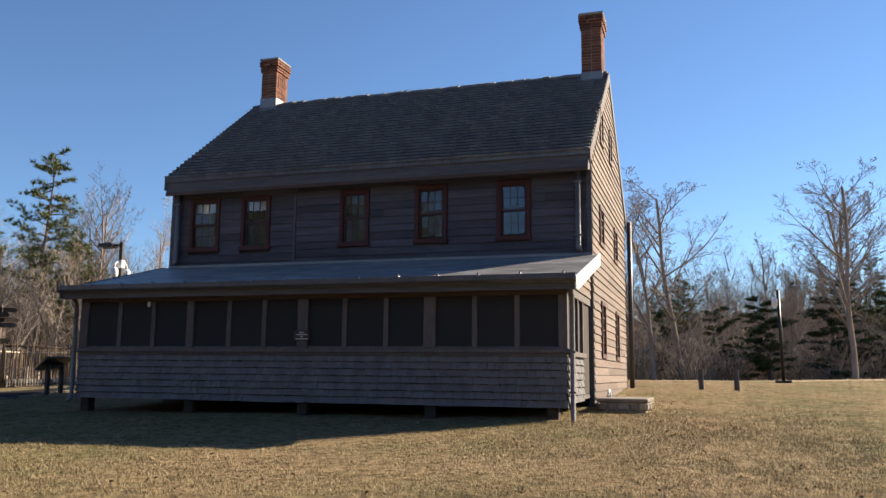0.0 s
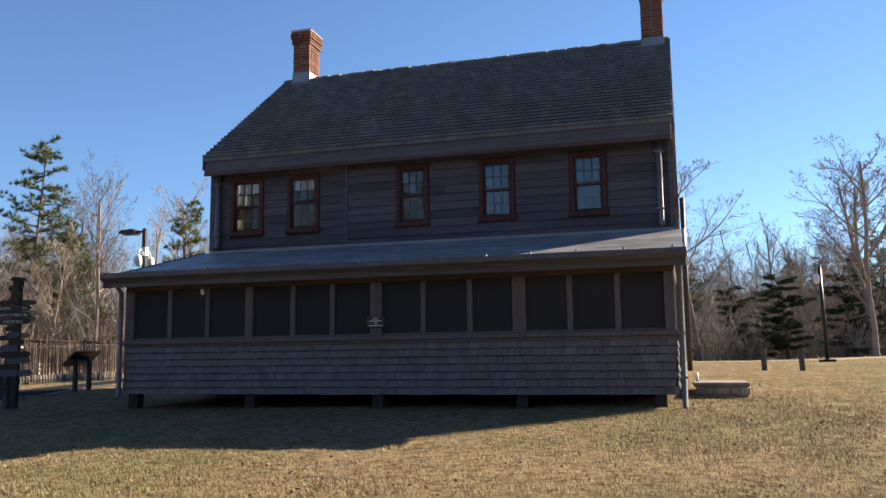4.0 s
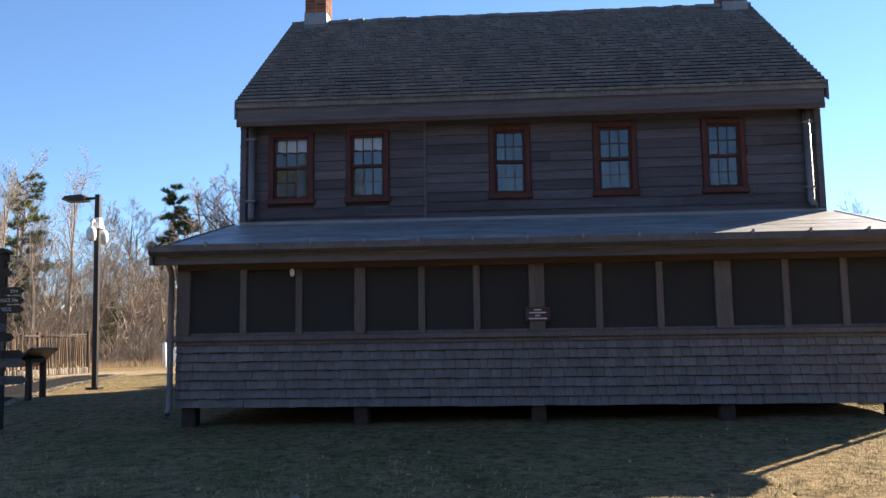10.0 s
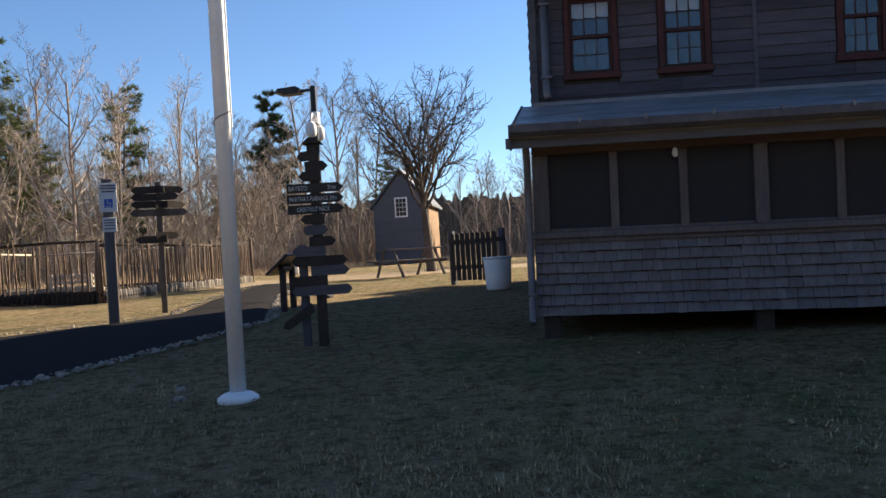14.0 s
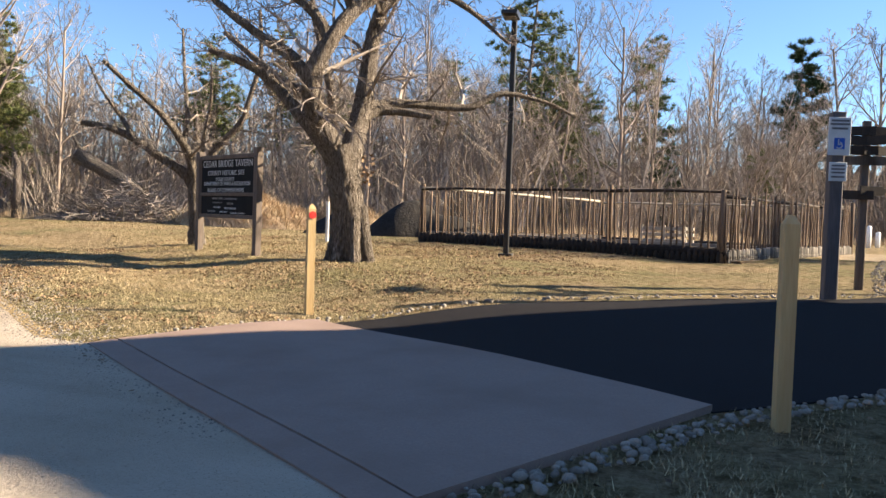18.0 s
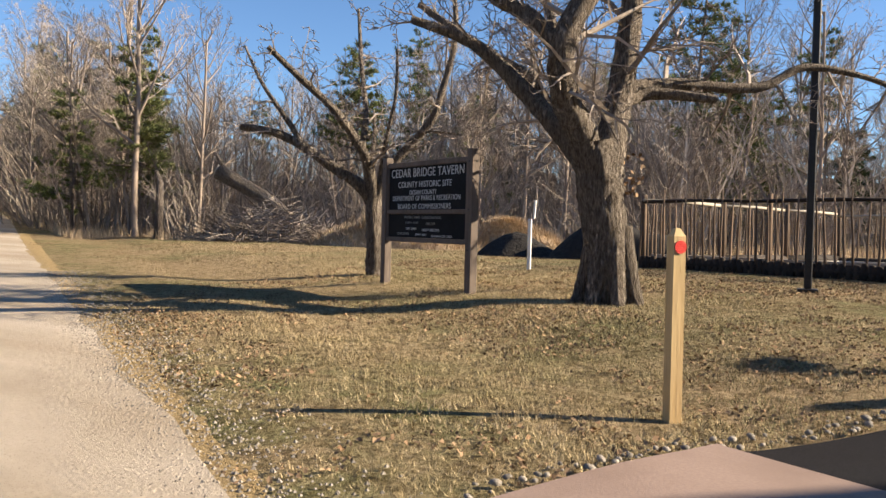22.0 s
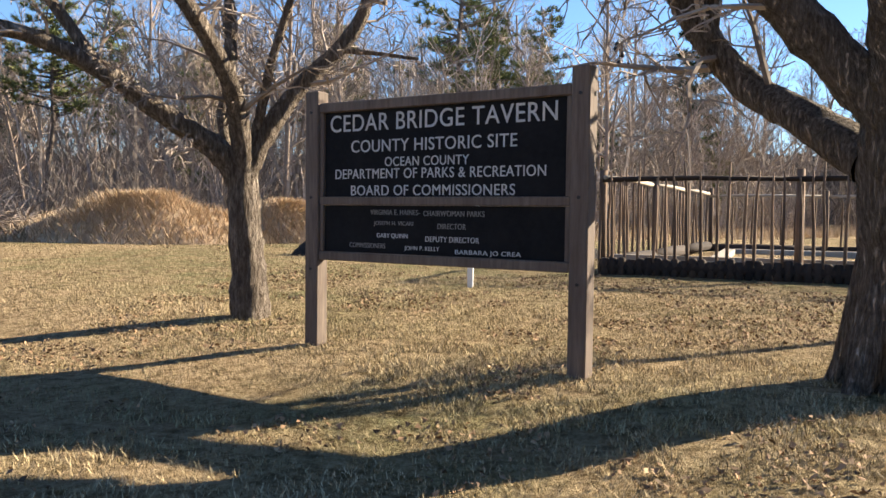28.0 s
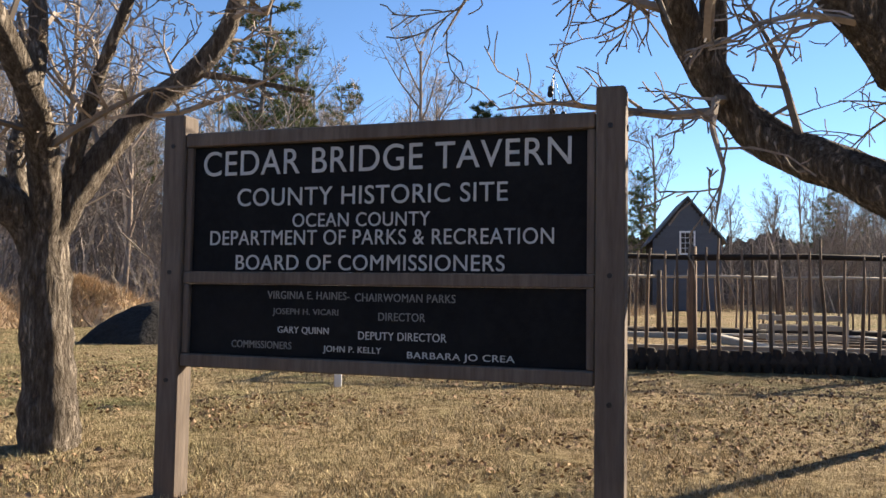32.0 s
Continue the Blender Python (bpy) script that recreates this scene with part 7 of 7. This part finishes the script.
stump = thing("snag", on(-44.6, 37.4), "grey snapped-off dead tree stem", "dead tree")
part("stem", Build().tube([(0, 0, -0.1), (0.05, 0, 1.2), (0.0, 0.05, 2.4), (-0.2, 0, 2.9)], [0.2, 0.17, 0.15, 0.08], 10), M_BARK, stump, smooth=True)

# ---- grass blades, tall dry fringe and leaves ----
def blades(name, spots, n, hmin, hmax, width, mat, label, seed, bend=0.6):
    r = np.random.RandomState(seed)
    xs, ys = spots(r, n)
    m = len(xs)
    h = r.uniform(hmin, hmax, m)
    a = r.uniform(0, 2 * np.pi, m)
    zs = np.array([g(x, y) for x, y in zip(xs, ys)]) - 0.008
    wx, wy = -np.sin(a) * width, np.cos(a) * width
    b = r.uniform(0.1, bend, m) * h
    v = np.empty((m, 3, 3))
    v[:, 0] = np.stack([xs - wx, ys - wy, zs], 1)
    v[:, 1] = np.stack([xs + wx, ys + wy, zs], 1)
    v[:, 2] = np.stack([xs + np.cos(a) * b, ys + np.sin(a) * b, zs + h], 1)
    me = bpy.data.meshes.new(name)
    me.from_pydata(v.reshape(-1, 3).tolist(), [], np.arange(m * 3).reshape(-1, 3).tolist())
    me.materials.append(mat)
    return tagged(new(name, me), label, "grass", kind="stuff")


def paved(x, y):
    if in_road(x, y) and (x + 17.8) * 0.506 + (y - 15.85) * 0.862 < -0.18 - 0.7 * noise.noise((x * 3, y * 3, 1)):
        return True
    if x > -18 and x < -9.2 and 13.4 < y < 31:
        # between the path's edges
        def side(line, px, py):
            for (ax, ay), (bx, by) in zip(line, line[1:]):
                if min(ay, by) - 1e-6 <= py <= max(ay, by) + 1e-6:
                    t = (py - ay) / (by - ay) if by != ay else 0
                    return ax + t * (bx - ax)
            return None
        l = side([(-17.9, 15.7)] + P_LEFT, x, y)
        rr = side([(-14.2, 13.4)] + P_RIGHT, x, y)
        if l is not None and rr is not None and l - 0.05 < x < rr + 0.05:
            return True
        if l is None and rr is not None and in_road(x - 0.3, y - 0.5) is False and x < rr and y < 17.6 and x > -17.8:
            return True
    return False


def lawn_spots(r, n):
    xs, ys = [], []
    lines = [((0, 6.5), (-8, 11.5), 9, 3.2), ((-8, 11.5), (-16, 16.5), 8, 3.0), ((-16.5, 17.5), (-23, 22), 7, 2.6), ((-18, 21), (-23, 23.5), 6, 3.0), ((-19, 25), (-26, 27), 8, 3.0), ((2, 9), (4, 14), 6, 3), ((-25, 28), (-36, 37), 5, 7.0)]
    per = n // len(lines)
    for (ax, ay), (bx, by), _, w in lines:
        t = r.uniform(-0.1, 1.1, per)
        xs.append(ax + t * (bx - ax) + r.normal(0, w * 0.55, per))
        ys.append(ay + t * (by - ay) + r.normal(0, w * 0.55, per))
    xs, ys = np.concatenate(xs), np.concatenate(ys)
    clump = np.array([noise.noise((x * 3, y * 3, 0)) + 0.5 * noise.noise((x * 9, y * 9, 2)) for x, y in zip(xs, ys)])
    ok = np.array([not paved(x, y) for x, y in zip(xs, ys)]) & (clump > -0.25)
    return xs[ok], ys[ok]


blades("grass", lawn_spots, 620000, 0.012, 0.052, 0.003, M_BLADE, "short dormant grass blades", 1, 1.6)


def fringe_spots(r, n):
    xs, ys = [], []
    for i in range(n):
        px, py, ux, uy = edge_at(r.uniform(0.05, 0.62))
        d = r.uniform(-3.4, 1.5)
        x, y = px + ux * d, py + uy * d
        if not in_road(x, y):
            xs.append(x)
            ys.append(y)
    return np.array(xs), np.array(ys)


blades("tall_grass", fringe_spots, 26000, 0.15, 0.55, 0.009, M_DRYGRASS, "fringe of tall orange dry grass along the woods", 4, 0.7)


def gravel(name, n, label):
    """Loose pebbles along the road's edge."""
    r = random.Random(31)
    b = Build()
    for _ in range(n):
        s_, off = r.uniform(-3, 14), r.gauss(-0.45, 0.35)
        x, y = road_pt(s_, min(off, 0.4))
        k = r.uniform(0.005, 0.017)
        z = g(x, y) + 0.024
        a = r.uniform(0, 6.28)
        ring_ = [(x + math.cos(a + i * 1.57) * k * r.uniform(0.8, 1.2), y + math.sin(a + i * 1.57) * k, z) for i in range(4)]
        b.add(ring_ + [(x, y, z + k * 0.9)], [(0, 1, 4), (1, 2, 4), (2, 3, 4), (3, 0, 4)])
    return tagged(part(name, b, M_ROCKS), label, "gravel", kind="stuff")


gravel("gravel", 9000, "loose grey and tan pebbles at the road edge")


def leaf_spots(r, n):
    m = n * 2 // 3
    k = n - m
    q = k // 2
    x = np.concatenate([r.uniform(-26, -15, m), r.uniform(-22, 5, q), r.uniform(-42, -24, k - q)])
    y = np.concatenate([r.uniform(15, 29, m), r.uniform(7, 18, q), r.uniform(26, 41, k - q)])
    ok = np.array([noise.noise((a * 0.5, b * 0.5, 7)) + 0.7 * noise.noise((a * 1.9, b * 1.9, 3)) > 0.05 and not (in_road(a, b) and (a + 17.8) * 0.506 + (b - 15.85) * 0.862 < -0.35) and not paved(a, b) for a, b in zip(x, y)])
    return x[ok], y[ok]


lr_ = np.random.RandomState(6)
lx, ly = leaf_spots(lr_, 52000)
lv, lf = [], []
for i, (x, y) in enumerate(zip(lx, ly)):
    a, s = lr_.uniform(0, 6.28), lr_.uniform(0.010, 0.025)
    z = g(x, y) + 0.022
    c, sn = math.cos(a) * s, math.sin(a) * s
    t = lr_.uniform(-0.014, 0.018, 4)
    lv += [(x - c, y - sn, z + t[0]), (x + sn * 0.6, y - c * 0.6, z + t[1]), (x + c, y + sn, z + t[2]), (x - sn * 0.6, y + c * 0.6, z + t[3])]
    lf.append((4 * i, 4 * i + 1, 4 * i + 2, 4 * i + 3))
me = bpy.data.meshes.new("fallen_leaves")
me.from_pydata(lv, [], lf)
me.materials.append(M_LEAF)
tagged(new("fallen_leaves", me), "scattered curled brown leaves on the lawn", "leaves", kind="stuff")
